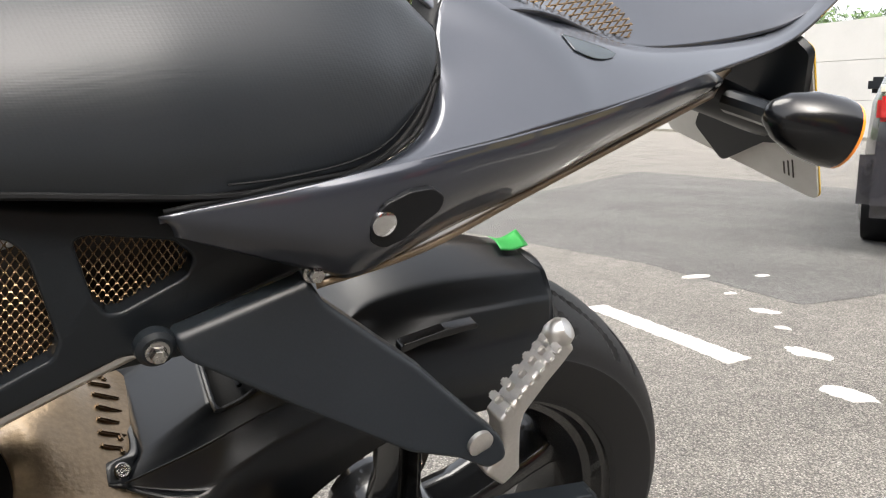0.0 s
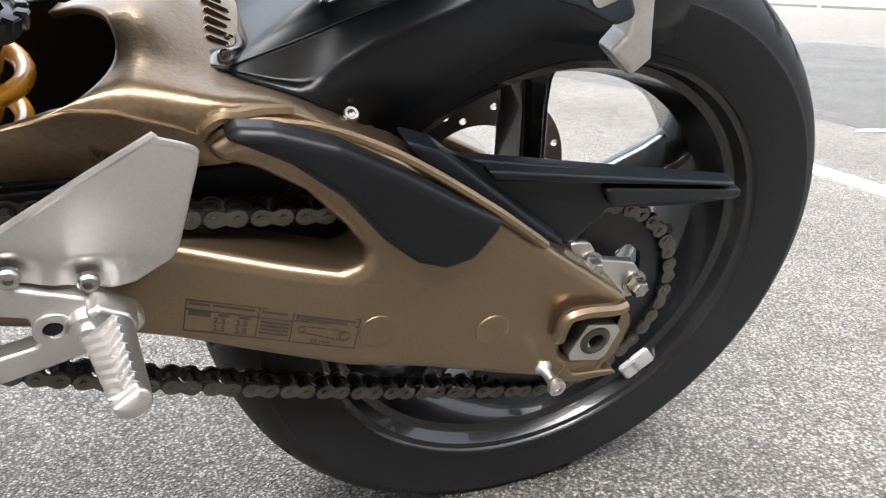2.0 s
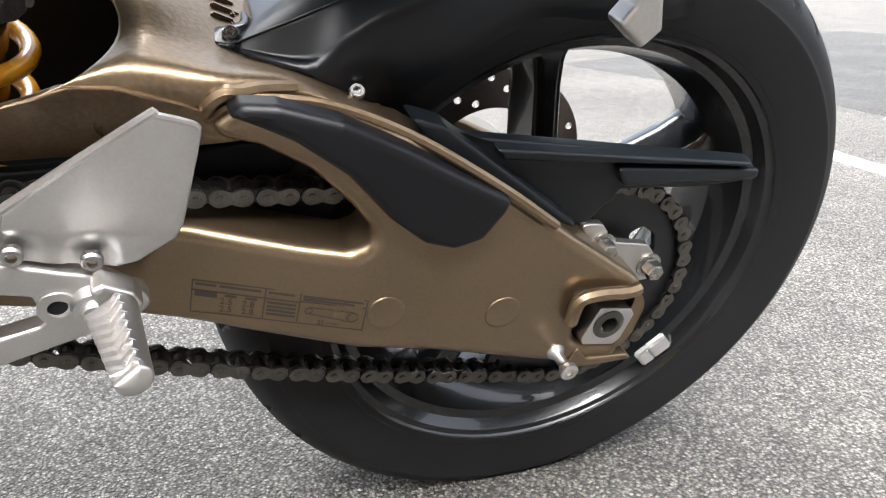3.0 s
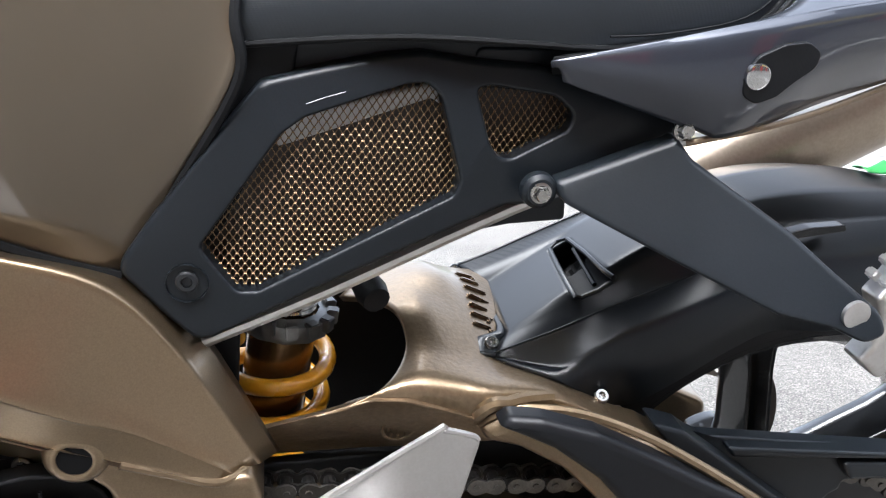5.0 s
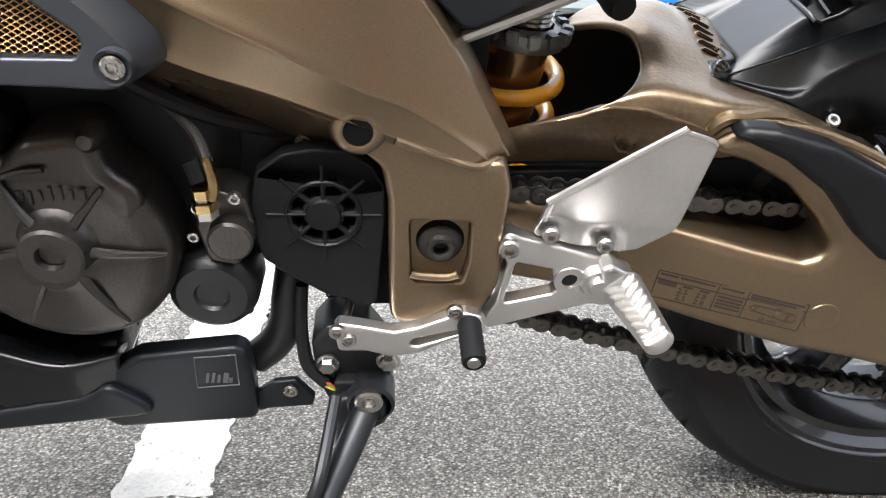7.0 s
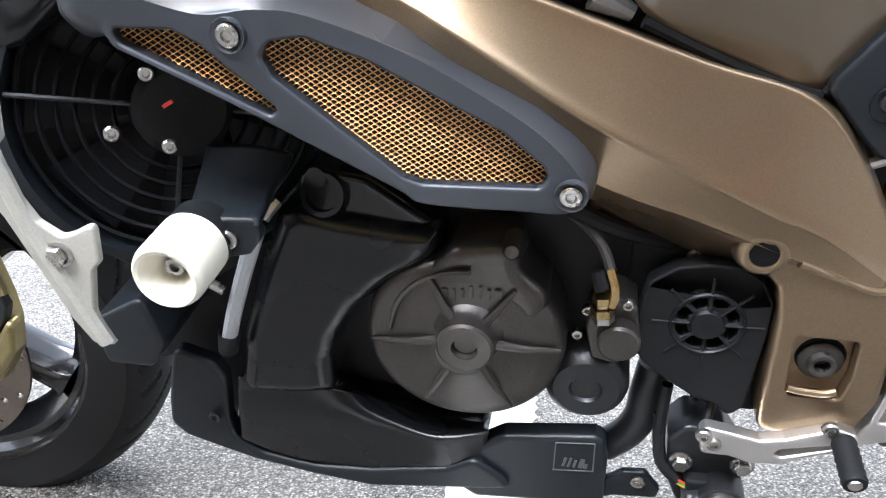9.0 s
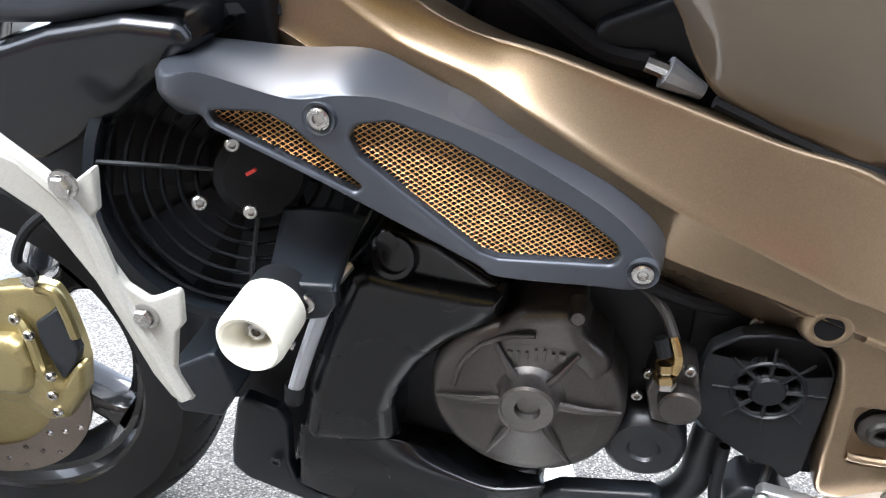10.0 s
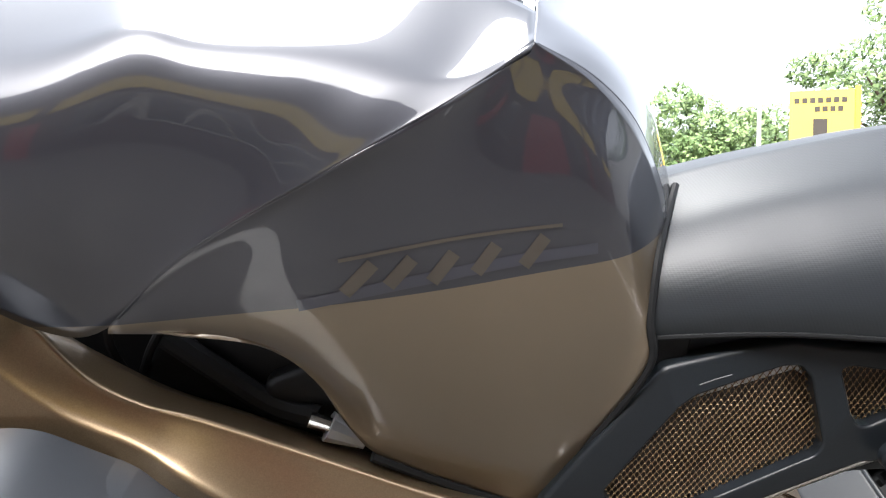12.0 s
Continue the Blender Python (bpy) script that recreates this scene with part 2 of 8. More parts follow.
M_ASPHALT = asphalt("pale_worn_asphalt", 0.38, 0.085, (1.0, 0.94, 0.845))
M_ASPHALT_DARK = asphalt("darker_asphalt_patch", 0.235, 0.055, (1.0, 0.985, 0.94))


def leaf_mat(name, a, b2):
    m = bpy.data.materials.new(name)
    m.use_nodes = True
    n, l = m.node_tree.nodes, m.node_tree.links
    b = n["Principled BSDF"]
    g, r = n.new("ShaderNodeNewGeometry"), n.new("ShaderNodeValToRGB")
    r.color_ramp.elements[0].color, r.color_ramp.elements[1].color = (*a, 1), (*b2, 1)
    l.new(g.outputs["Random Per Island"], r.inputs["Fac"]), l.new(r.outputs["Color"], b.inputs["Base Color"])
    b.inputs["Roughness"].default_value = 0.6
    b.inputs["Transmission Weight"].default_value = 0.0
    return m


M_LEAF = leaf_mat("tree_leaves", (0.07, 0.13, 0.04), (0.22, 0.31, 0.11))
M_HEDGE = leaf_mat("hedge_leaves", (0.02, 0.05, 0.012), (0.07, 0.13, 0.03))


# ---- building helpers ----
def link_mesh(name, me, material, parent=None, label="", sharp=35):
    if material:
        me.materials.append(material)
    me.polygons.foreach_set("use_smooth", [True] * len(me.polygons))
    me.set_sharp_from_angle(angle=radians(sharp))
    ob = new(name, me)
    if parent:
        ob.parent = parent
    if label:
        ob["label"] = label
    return ob


def part(name, bm, material, parent, label="", sharp=35):
    me = bpy.data.meshes.new(name)
    bmesh.ops.recalc_face_normals(bm, faces=bm.faces)
    bm.to_mesh(me)
    bm.free()
    return link_mesh(name, me, material, parent, label, sharp)


def rounded(pts, r, n=4):
    """A closed outline with its corners rounded off by radius r (or less where sides are short)."""
    out, k = [], len(pts)
    for i in range(k):
        a, p, b = Vector(pts[i - 1]), Vector(pts[i]), Vector(pts[(i + 1) % k])
        da, db = (a - p), (b - p)
        la, lb = da.length, db.length
        if la < 1e-6 or lb < 1e-6:
            continue
        da, db = da / la, db / lb
        ang = da.angle(db)
        if ang > 3.05:
            out.append(tuple(p))
            continue
        d = min(r / math.tan(ang / 2), 0.45 * la, 0.45 * lb)
        for j in range(n + 1):
            s = j / n
            q = (p + da * d) * (1 - s) ** 2 + p * 2 * s * (1 - s) + (p + db * d) * s * s
            out.append(tuple(q))
    return out


def spline(pts, n=6, closed=False):
    """Catmull-Rom through the points."""
    P, k, out = [Vector(p) for p in pts], len(pts), []
    for i in range(k if closed else k - 1):
        if closed:
            a, b, c, d = P[i - 1], P[i], P[(i + 1) % k], P[(i + 2) % k]
        else:
            a, b, c, d = P[max(i - 1, 0)], P[i], P[i + 1], P[min(i + 2, k - 1)]
        for j in range(n):
            s = j / n
            out.append(0.5 * (2 * b + (c - a) * s + (2 * a - 5 * b + 4 * c - d) * s * s + (3 * b - a - 3 * c + d) * s**3))
    if not closed:
        out.append(P[-1])
    return [tuple(v) for v in out]


def offset_ring(p, d):
    """The ring moved by d to its left; points that would cross are drawn together."""
    n, q = len(p), []
    for i in range(n):
        a, b, c = Vector(p[i - 1]), Vector(p[i]), Vector(p[(i + 1) % n])
        e, f = (b - a).normalized(), (c - b).normalized()
        n1, n2 = Vector((-e.y, e.x)), Vector((-f.y, f.x))
        m = (n1 + n2) / max(0.35, 1 + n1.dot(n2))
        q.append(b + m * d)
    for _ in range(12):
        for i in range(n):
            j = (i + 1) % n
            if (q[j] - q[i]).dot(Vector(p[j]) - Vector(p[i])) < 0:
                q[i] = q[j] = (q[i] + q[j]) / 2
    return q


def ring_area(p):
    return sum(a[0] * b[1] - b[0] * a[1] for a, b in zip(p, p[1:] + p[:1])) / 2


def plate(name, outline, y0, y1, material, parent, r=0.006, bevel=0.002, holes=(), warp=None, label="", seg=3, hole_r=0.004, sharp=35, fine=0.0, hole_bevel=0.0025, face=None):
    """A plate in the bike's side plane, from y0 (outside) to y1, its outline given as (x, z), outer edges rounded by bevel."""
    bm = bmesh.new()
    front, back = [], []
    for k, (ring, rad) in enumerate([(outline, r)] + [(h, hole_r) for h in holes]):
        q = rounded(ring, rad) if rad > 0 else [tuple(v) for v in ring]
        if (ring_area(q) > 0) == (k > 0):
            q = q[::-1]
        dense = []
        for a, b in zip(q, q[1:] + q[:1]):
            m = max(1, int((Vector(b) - Vector(a)).length / 0.02)) if fine else 1
            dense += [tuple(Vector(a).lerp(Vector(b), j / m)) for j in range(m)]
        q = [v for v, w in zip(dense, dense[1:] + dense[:1]) if (Vector(v) - Vector(w)).length > 1e-5]
        levels = []
        bv = min(bevel, hole_bevel) if k else bevel
        if face and not k:
            f = [Vector(v) for v in spline(face, 4, True)]
            q = [tuple(v) for v in spline(outline, 4, True)]
        for j in range(seg + 1):
            a = math.pi / 2 * j / seg
            o, dep = bv * (1 - math.cos(a)), bv * (1 - math.sin(a))
            if face and not k:
                levels.append([bm.verts.new((v[0], y1 + (y0 - y1) * (0.15 + 0.85 * math.sin(a)), v[1])) for v in [Vector(u).lerp(w, 1 - math.cos(a)) for u, w in zip(q, f)]])
                continue
            levels.append([bm.verts.new((v[0], y0 + dep, v[1])) for v in (offset_ring(q, o) if o > 0 else [Vector(v) for v in q])])
        low = [bm.verts.new((v[0], y1, v[1])) for v in q]
        n = len(q)
        for a, b in zip([low] + levels, levels):
            for j in range(n):
                bm.faces.new((a[j], a[(j + 1) % n], b[(j + 1) % n], b[j]))
        front.append(levels[-1]), back.append(low)
    bmesh.ops.remove_doubles(bm, verts=bm.verts, dist=2e-5)
    for rings in (front, back):
        edges = []
        for ring in rings:
            ring = [v for v in ring if v.is_valid]
            for a, b in zip(ring, ring[1:] + ring[:1]):
                e = bm.edges.get((a, b)) if a is not b else None
                if e:
                    edges.append(e)
        got = bmesh.ops.triangle_fill(bm, use_beauty=True, use_dissolve=False, edges=list(set(edges)))
        if fine and rings is front:
            faces = [g for g in got["geom"] if isinstance(g, bmesh.types.BMFace)]
            for _ in range(4):
                long_edges = list({e for f in faces if f.is_valid for e in f.edges if e.calc_length() > fine and len(e.link_faces) == 2})
                if not long_edges:
                    break
                sub = bmesh.ops.subdivide_edges(bm, edges=long_edges, cuts=1, use_grid_fill=False)
                faces = [f for f in bm.faces if all(abs(v.co.y - y0) < 1e-6 for v in f.verts)]
                tri = bmesh.ops.triangulate(bm, faces=faces)
                faces = tri["faces"]
                bmesh.ops.beautify_fill(bm, faces=faces, edges=list({e for f in faces for e in f.edges if len(e.link_faces) == 2}))
                faces = [f for f in bm.faces if all(abs(v.co.y - y0) < 1e-6 for v in f.verts)]
    if warp:
        for v in bm.verts:
            v.co.y += warp(v.co.x, v.co.z)
    ob = part(name, bm, material, parent, label, sharp)
    even = ob.modifiers.new("even_normals", "WEIGHTED_NORMAL")
    even.keep_sharp, even.weight = True, 80
    return ob


def tube(name, pts, r, material, parent, smooth=5, sides=10, label="", cap=True):
    q = [Vector(p) for p in (spline(pts, smooth) if smooth else pts)]
    bm = bmesh.new()
    rings, up = [], None
    for i, p in enumerate(q):
        d = (q[min(i + 1, len(q) - 1)] - q[max(i - 1, 0)]).normalized()
        if up is None:
            up = d.orthogonal().normalized()
        up = (up - d * up.dot(d)).normalized()
        side = d.cross(up)
        rad = r(i / (len(q) - 1)) if callable(r) else r
        rings.append([bm.verts.new(p + (up * math.cos(a) + side * math.sin(a)) * rad) for a in [2 * math.pi * j / sides for j in range(sides)]])
    for a, b in zip(rings, rings[1:]):
        for j in range(sides):
            bm.faces.new((a[j], a[(j + 1) % sides], b[(j + 1) % sides], b[j]))
    if cap:
        bm.faces.new(rings[0]), bm.faces.new(rings[-1])
    return part(name, bm, material, parent, label)


def turned(bm, profile, centre, axis=(0, 1, 0), n=32, arc=None):
    """Adds a body of revolution: profile of (along axis, radius), round the axis through centre."""
    ax = Vector(axis).normalized()
    u = Vector((1, 0, 0)) if abs(ax.x) < 0.9 else Vector((0, 0, 1))
    u = (u - ax * u.dot(ax)).normalized()
    w = ax.cross(u)
    c = Vector(centre)
    rings = []
    for s, r in profile:
        if r < 1e-6:
            rings.append([bm.verts.new(c + ax * s)])
        else:
            rings.append([bm.verts.new(c + ax * s + (u * math.cos(a) + w * math.sin(a)) * r) for a in [2 * math.pi * j / n for j in range(n)]])
    for a, b in zip(rings, rings[1:]):
        for j in range(n):
            k = (j + 1) % n
            if len(a) == 1 and len(b) == 1:
                continue
            if len(a) == 1:
                bm.faces.new((a[0], b[k], b[j]))
            elif len(b) == 1:
                bm.faces.new((a[j], a[k], b[0]))
            else:
                bm.faces.new((a[j], a[k], b[k], b[j]))
    return bm


def lathe(name, profile, centre, material, parent, axis=(0, 1, 0), n=32, label="", sharp=35):
    return part(name, turned(bmesh.new(), profile, centre, axis, n), material, parent, label, sharp)


def patch(name, rows, material, parent, nu=6, nv=6, thick=0.004, label="", side=1.0, sharp=50, relax=0):
    """A smooth sheet through a grid of control points (rows of equal length), evened out relax times inside its border, given thickness."""
    along = [spline(r, nv) for r in rows]
    cols = [spline([r[j] for r in along], nu) for j in range(len(along[0]))]
    bm = bmesh.new()
    g = [[bm.verts.new(v) for v in c] for c in cols]
    for a, b in zip(g, g[1:]):
        for j in range(len(a) - 1):
            bm.faces.new((a[j], a[j + 1], b[j + 1], b[j]))
    inner = [v for v in bm.verts if not v.is_boundary]
    for _ in range(relax):
        even = [sum((e.other_vert(v).co for e in v.link_edges), Vector()) / len(v.link_edges) for v in inner]
        for v, c in zip(inner, even):
            v.co = v.co.lerp(c, 0.5)
    me = bpy.data.meshes.new(name)
    bm.normal_update()
    bm.to_mesh(me)
    bm.free()
    ob = link_mesh(name, me, material, parent, label, sharp)
    if thick:
        face_way = sum((p.normal * p.area for p in me.polygons), Vector()).dot(Vector((0, -1, 0.6)))
        so = ob.modifiers.new("thickness", "SOLIDIFY")
        so.thickness, so.offset = thick, (-1.0 if face_way > 0 else 1.0)
    return ob


def box_bm(bm, lo, hi, bevel=0.0):
    r = bmesh.ops.create_cube(bm, size=1.0)
    for v in r["verts"]:
        v.co = Vector([lo[i] + (v.co[i] + 0.5) * (hi[i] - lo[i]) for i in range(3)])
    if bevel:
        es = list({e for v in r["verts"] for e in v.link_edges})
        bmesh.ops.bevel(bm, geom=es, offset=bevel, segments=2, affect="EDGES")
    return bm


def block(name, lo, hi, material, parent, bevel=0.004, label="", turn=None):
    bm = box_bm(bmesh.new(), lo, hi, bevel)
    if turn:
        bmesh.ops.transform(bm, matrix=turn, verts=bm.verts)
    return part(name, bm, material, parent, label)


def bolt(at, r, parent, material=None, socket=True, depth=0.006, axis=(0, -1, 0), name="bolt", label=""):
    """A screw head: rounded cylinder with a hexagon socket, or a hexagon head on a flange."""
    ax = Vector(axis).normalized()
    bm = bmesh.new()
    if socket:
        turned(bm, [(0, r), (depth * 0.7, r), (depth, r * 0.82), (depth, r * 0.5)], at, ax, 20)
        turned(bm, [(depth, r * 0.5), (depth * 0.4, r * 0.48), (depth * 0.4, 0)], at, ax, 6)
    else:
        turned(bm, [(-0.001, r * 1.35), (0.0015, r * 1.35), (0.002, r)], at, ax, 20)
        turned(bm, [(0.0015, r), (depth * 0.8, r), (depth, r * 0.85), (depth, 0)], at, ax, 6)
    return part(name, bm, material or M_STEEL, parent, label, 30)


def inside(poly, x, z):
    hit = False
    for (x1, z1), (x2, z2) in zip(poly, poly[1:] + poly[:1]):
        if (z1 > z) != (z2 > z) and x < (x2 - x1) * (z - z1) / (z2 - z1) + x1:
            hit = not hit
    return hit


def grille(name, poly, y, families, material, crown, parent, warp=None, label=""):
    """Expanded metal clipped to an outline in the side plane: two families of thin strands (angle, pitch, half width),
    with a facet of the crown material on each knot, lying along the rows of knots; a brighter crown paints glints.
    """
    bm = bmesh.new()
    ring = list(zip(poly, poly[1:] + poly[:1]))
    lines = []
    for fam, (ang, pitch, w) in enumerate(families):
        c, s = math.cos(ang), math.sin(ang)
        offs = [-s * x + c * z for x, z in poly]
        k, mine = min(offs) + pitch * 0.4, []
        while k < max(offs):
            hits = []
            for (x1, z1), (x2, z2) in ring:
                d1, d2 = -s * x1 + c * z1 - k, -s * x2 + c * z2 - k
                if d1 * d2 < 0:
                    f = d1 / (d1 - d2)
                    hits.append(c * (x1 + f * (x2 - x1)) + s * (z1 + f * (z2 - z1)))
            hits.sort()
            for a, b in zip(hits[::2], hits[1::2]):
                n = max(1, int((b - a) / 0.02))
                prev = None
                for j in range(n + 1):
                    u = a + (b - a) * j / n
                    ring4 = []
                    for du, dy in ((-w, -w * 1.0), (w * 0.3, -w * 1.1), (w, w * 0.9), (-w * 0.4, w * 1.0)):
                        x, z = c * u - s * (k + du), s * u + c * (k + du)
                        ring4.append(bm.verts.new((x, y + (warp(x, z) if warp else 0) + dy + fam * w * 0.8, z)))
                    if prev:
                        for q in range(4):
                            face = bm.faces.new((prev[q], prev[(q + 1) % 4], ring4[(q + 1) % 4], ring4[q]))
                            face.material_index = 0
                    prev = ring4
            mine.append(k)
            k += pitch
        lines.append((c, s, w, mine))
    (c1, s1, w, ks1), (c2, s2, w2, ks2) = lines
    det = c1 * s2 - s1 * c2
    reach = 2.6
    if families[0][0] * families[1][0] < -0.3:
        row, reach = (families[0][0] + families[1][0]) / 2, 3.4
        g1, h1 = math.cos(row), math.sin(row)
    else:
        g1, h1 = c1, s1
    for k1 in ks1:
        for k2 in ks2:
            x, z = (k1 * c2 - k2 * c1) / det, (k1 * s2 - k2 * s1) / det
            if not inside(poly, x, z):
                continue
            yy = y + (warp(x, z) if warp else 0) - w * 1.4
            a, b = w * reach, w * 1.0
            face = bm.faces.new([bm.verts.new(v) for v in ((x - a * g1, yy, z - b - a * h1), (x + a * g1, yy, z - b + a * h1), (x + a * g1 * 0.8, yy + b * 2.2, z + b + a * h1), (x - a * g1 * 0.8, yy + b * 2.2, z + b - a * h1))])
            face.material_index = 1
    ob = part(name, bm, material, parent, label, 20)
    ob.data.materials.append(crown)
    return ob


def empty(name, label="", category="", parent=None):
    ob = new(name)
    if parent:
        ob.parent = parent
    return tagged(ob, label, category)


def lerp_table(table):
    """A piecewise linear function of x from (x, value) pairs."""
    def f(x):
        for (a, u), (b, v) in zip(table, table[1:]):
            if x <= b:
                return u + (v - u) * max(0.0, (x - a) / (b - a))
        return table[-1][1]
    return f


# ---- ground and surroundings ----
RISE = 0.012


def ground_z(y):
    return max(0.0, y - 4.0) * RISE


def ground_sheet():
    bm = bmesh.new()
    xs = [-400, -60, -20, -8, -4, -2, 0, 2, 4, 8, 20, 60, 400]
    ys = [-400, -60, -20, -8, -4, -2, 0, 2, 4, 8, 16, 30, 60, 400]
    g = [[bm.verts.new((x, y, ground_z(min(y, 60)))) for y in ys] for x in xs]
    for a, b in zip(g, g[1:]):
        for j in range(len(ys) - 1):
            bm.faces.new((a[j], b[j], b[j + 1], a[j + 1]))
    return tagged(part("ground", bm, M_ASPHALT, None), "pale grey worn asphalt with exposed aggregate", "ground", kind="structure")


ground_sheet()


def flat_mark(name, outline, lift, material, label, category, wobble=0.0, seed=1):
    rnd = random.Random(seed)
    q = []
    for (x1, y1), (x2, y2) in zip(outline, outline[1:] + outline[:1]):
        n = max(1, int(math.hypot(x2 - x1, y2 - y1) / 0.012)) if wobble else 1
        for j in range(n):
            s = j / n
            q.append((x1 + (x2 - x1) * s + rnd.uniform(-wobble, wobble), y1 + (y2 - y1) * s + rnd.uniform(-wobble, wobble)))
    bm = bmesh.new()
    top = [bm.verts.new((x, y, ground_z(y) + lift)) for x, y in q]
    low = [bm.verts.new((x, y, ground_z(y) - 0.002)) for x, y in q]
    bmesh.ops.triangulate(bm, faces=[bm.faces.new(top)])
    for j in range(len(q)):
        bm.faces.new((top[j - 1], top[j], low[j], low[j - 1]))
    return tagged(part(name, bm, material, None), label, category, kind="structure")


flat_mark("asphalt_patch", [(2.6, 4.6), (2.85, 2.3), (2.67, 1.25), (3.25, 1.2), (6.8, 0.6), (9.5, 2.2), (8.6, 7.8), (5.2, 5.9)], 0.0012, M_ASPHALT_DARK, "darker resurfaced asphalt strip across the yard", "ground", 0.010, 3)
for k, o in enumerate(([(-0.86, 0.02), (-0.755, 0.02), (-0.72, -3.6), (-0.82, -3.6)], [(-0.86, 0.02), (-0.755, 0.02), (-0.79, 1.4), (-0.93, 1.4)])):
    flat_mark("parking_line", o, 0.003, M_PAVE_MARK, "broad worn white painted parking line", "road marking", 0.004, 10 + k)
flat_mark("parking_line", [(1.84, 1.66), (1.94, 1.66), (1.80, 0.86), (1.69, 0.86)], 0.003, M_PAVE_MARK, "worn white painted bay line", "road marking", 0.006, 20)
flat_mark("parking_line", [(1.42, -0.6), (1.52, -0.6), (1.36, -1.5), (1.26, -1.5)], 0.003, M_PAVE_MARK, "worn white painted bay line", "road marking", 0.006, 21)
for k, (x, y, w, h) in enumerate(((2.79, 1.90, 0.10, 0.05), (2.43, 1.25, 0.05, 0.08), (2.02, 0.80, 0.06, 0.10), (1.73, 0.50, 0.06, 0.10), (4.23, 1.87, 0.15, 0.05), (3.1, 1.75, 0.06, 0.03), (2.6, 1.55, 0.04, 0.03), (2.25, 1.05, 0.03, 0.04), (-0.37, -0.02, 0.03, 0.02), (0.55, -0.17, 0.035, 0.02), (-0.6, -0.02, 0.03, 0.02))):
    o = [(x + w * math.cos(a) * random.uniform(0.6, 1), y + h * math.sin(a) * random.uniform(0.6, 1)) for a in [j * math.pi / 5 for j in range(10)]]
    flat_mark("paint_remnant", o, 0.002, M_PAVE_MARK, "flaked remnant of white road paint", "road marking", 0.006, 30 + k)


def wall():
    a, b, t = Vector((43, 60, 0)), Vector((28, -14, 0)), 0.3
    d = (b - a).normalized()
    side = Vector((d.y, -d.x, 0))
    n, L = 12, (b - a).length
    root = new("wall_far")

    def slab(name, u0, u1, w0, w1, z0, z1, material):
        """A length u0..u1 of the wall, from w0 to w1 across it."""
        bmk = bmesh.new()
        vs = [bmk.verts.new(a + d * u + side * w + Vector((0, 0, z + ground_z((a + d * u).y)))) for u in (u0, u1) for w in (w0, w1) for z in (z0, z1)]
        bmesh.ops.convex_hull(bmk, input=vs)
        return part(name, bmk, material, root)

    for k in range(n):
        u0, u1 = L * k / n + 0.02, L * (k + 1) / n - 0.02
        for z0, z1 in ((-0.2, 1.72), (1.74, 3.46), (3.48, 5.2)):
            slab("panel", u0, u1, 0, t, z0, z1, M_WALL)
        slab("post", u1 - 0.14, u1 + 0.18, -0.10, t + 0.10, -0.2, 5.25, M_WALL)
        slab("footing", u0, u1, -0.04, t + 0.04, -0.2, 0.14, M_FOOTING)
    return tagged(root, "long white panelled boundary wall beyond the yard", "wall", kind="structure")


wall()


def terrace_behind():
    """An unseen two-storey brick terrace added behind the camera to close the yard, hold back light from that side and
    fill the tank's reflections: walls, tiled roof, windows and doors.
    """
    root = new("added_terrace")
    root.location = (-2.0, -6.8, 0.0)
    # brick kept dark so that little light comes back from this side
    brick = mat("red_brown_brick", (0.045, 0.033, 0.028), 0.85, 0, 0.5, 26, 0.5, 0, 0.4, 1.2)
    tile = mat("grey_roof_tiles", (0.09, 0.085, 0.085), 0.8, 0, 0.4, 12, 0.5, 0, 0.3, 0.8)
    bm = bmesh.new()
    box_bm(bm, (-26, -8, -0.2), (26, 0, 6.3), 0.02)
    part("wall", bm, brick, root)
    bm = bmesh.new()
    ring = [[bm.verts.new((x, y, z)) for y, z in ((0.35, 6.2), (-4.0, 9.4), (-8.35, 6.2), (-4.0, 6.0))] for x in (-26.3, 26.3)]
    for k in range(4):
        bm.faces.new((ring[0][k - 1], ring[0][k], ring[1][k], ring[1][k - 1]))
    bm.faces.new(ring[0]), bm.faces.new(ring[1])
    part("roof", bm, tile, root)
    for k in range(13):
        x = -24 + 4 * k
        for z0, z1 in ((0.9, 2.2), (3.7, 5.0)):
            w = part("window", box_bm(bmesh.new(), (x - 0.55, -0.05, z0), (x + 0.55, 0.05, z1), 0.01), M_CREAM, root)
            for a, b in ((-0.49, -0.03), (0.03, 0.49)):
                part("pane", box_bm(bmesh.new(), (x + a, 0.0505, z0 + 0.08), (x + b, 0.056, z1 - 0.08), 0), M_GLASS_DARK, w)
        part("door", box_bm(bmesh.new(), (x + 1.5, -0.05, 0), (x + 2.4, 0.04, 2.05), 0.01), M_TAIL, root)
        # yellow boards added for the coloured band mirrored in the tank
        if k % 3 != 1:
            part("reflected_board", box_bm(bmesh.new(), (x - 1.6, 0.01, 2.45), (x + 1.9, 0.16, 3.25), 0.02), M_SIGN, root)
        part("chimney", box_bm(bmesh.new(), (x + 1.7, -4.3, 8.7), (x + 2.3, -3.7, 10.2), 0.02), brick, root)
    return tagged(root, "unseen brick terrace with white windows and grey tiled roof, added to cut light and fill reflections", "building", kind="structure")



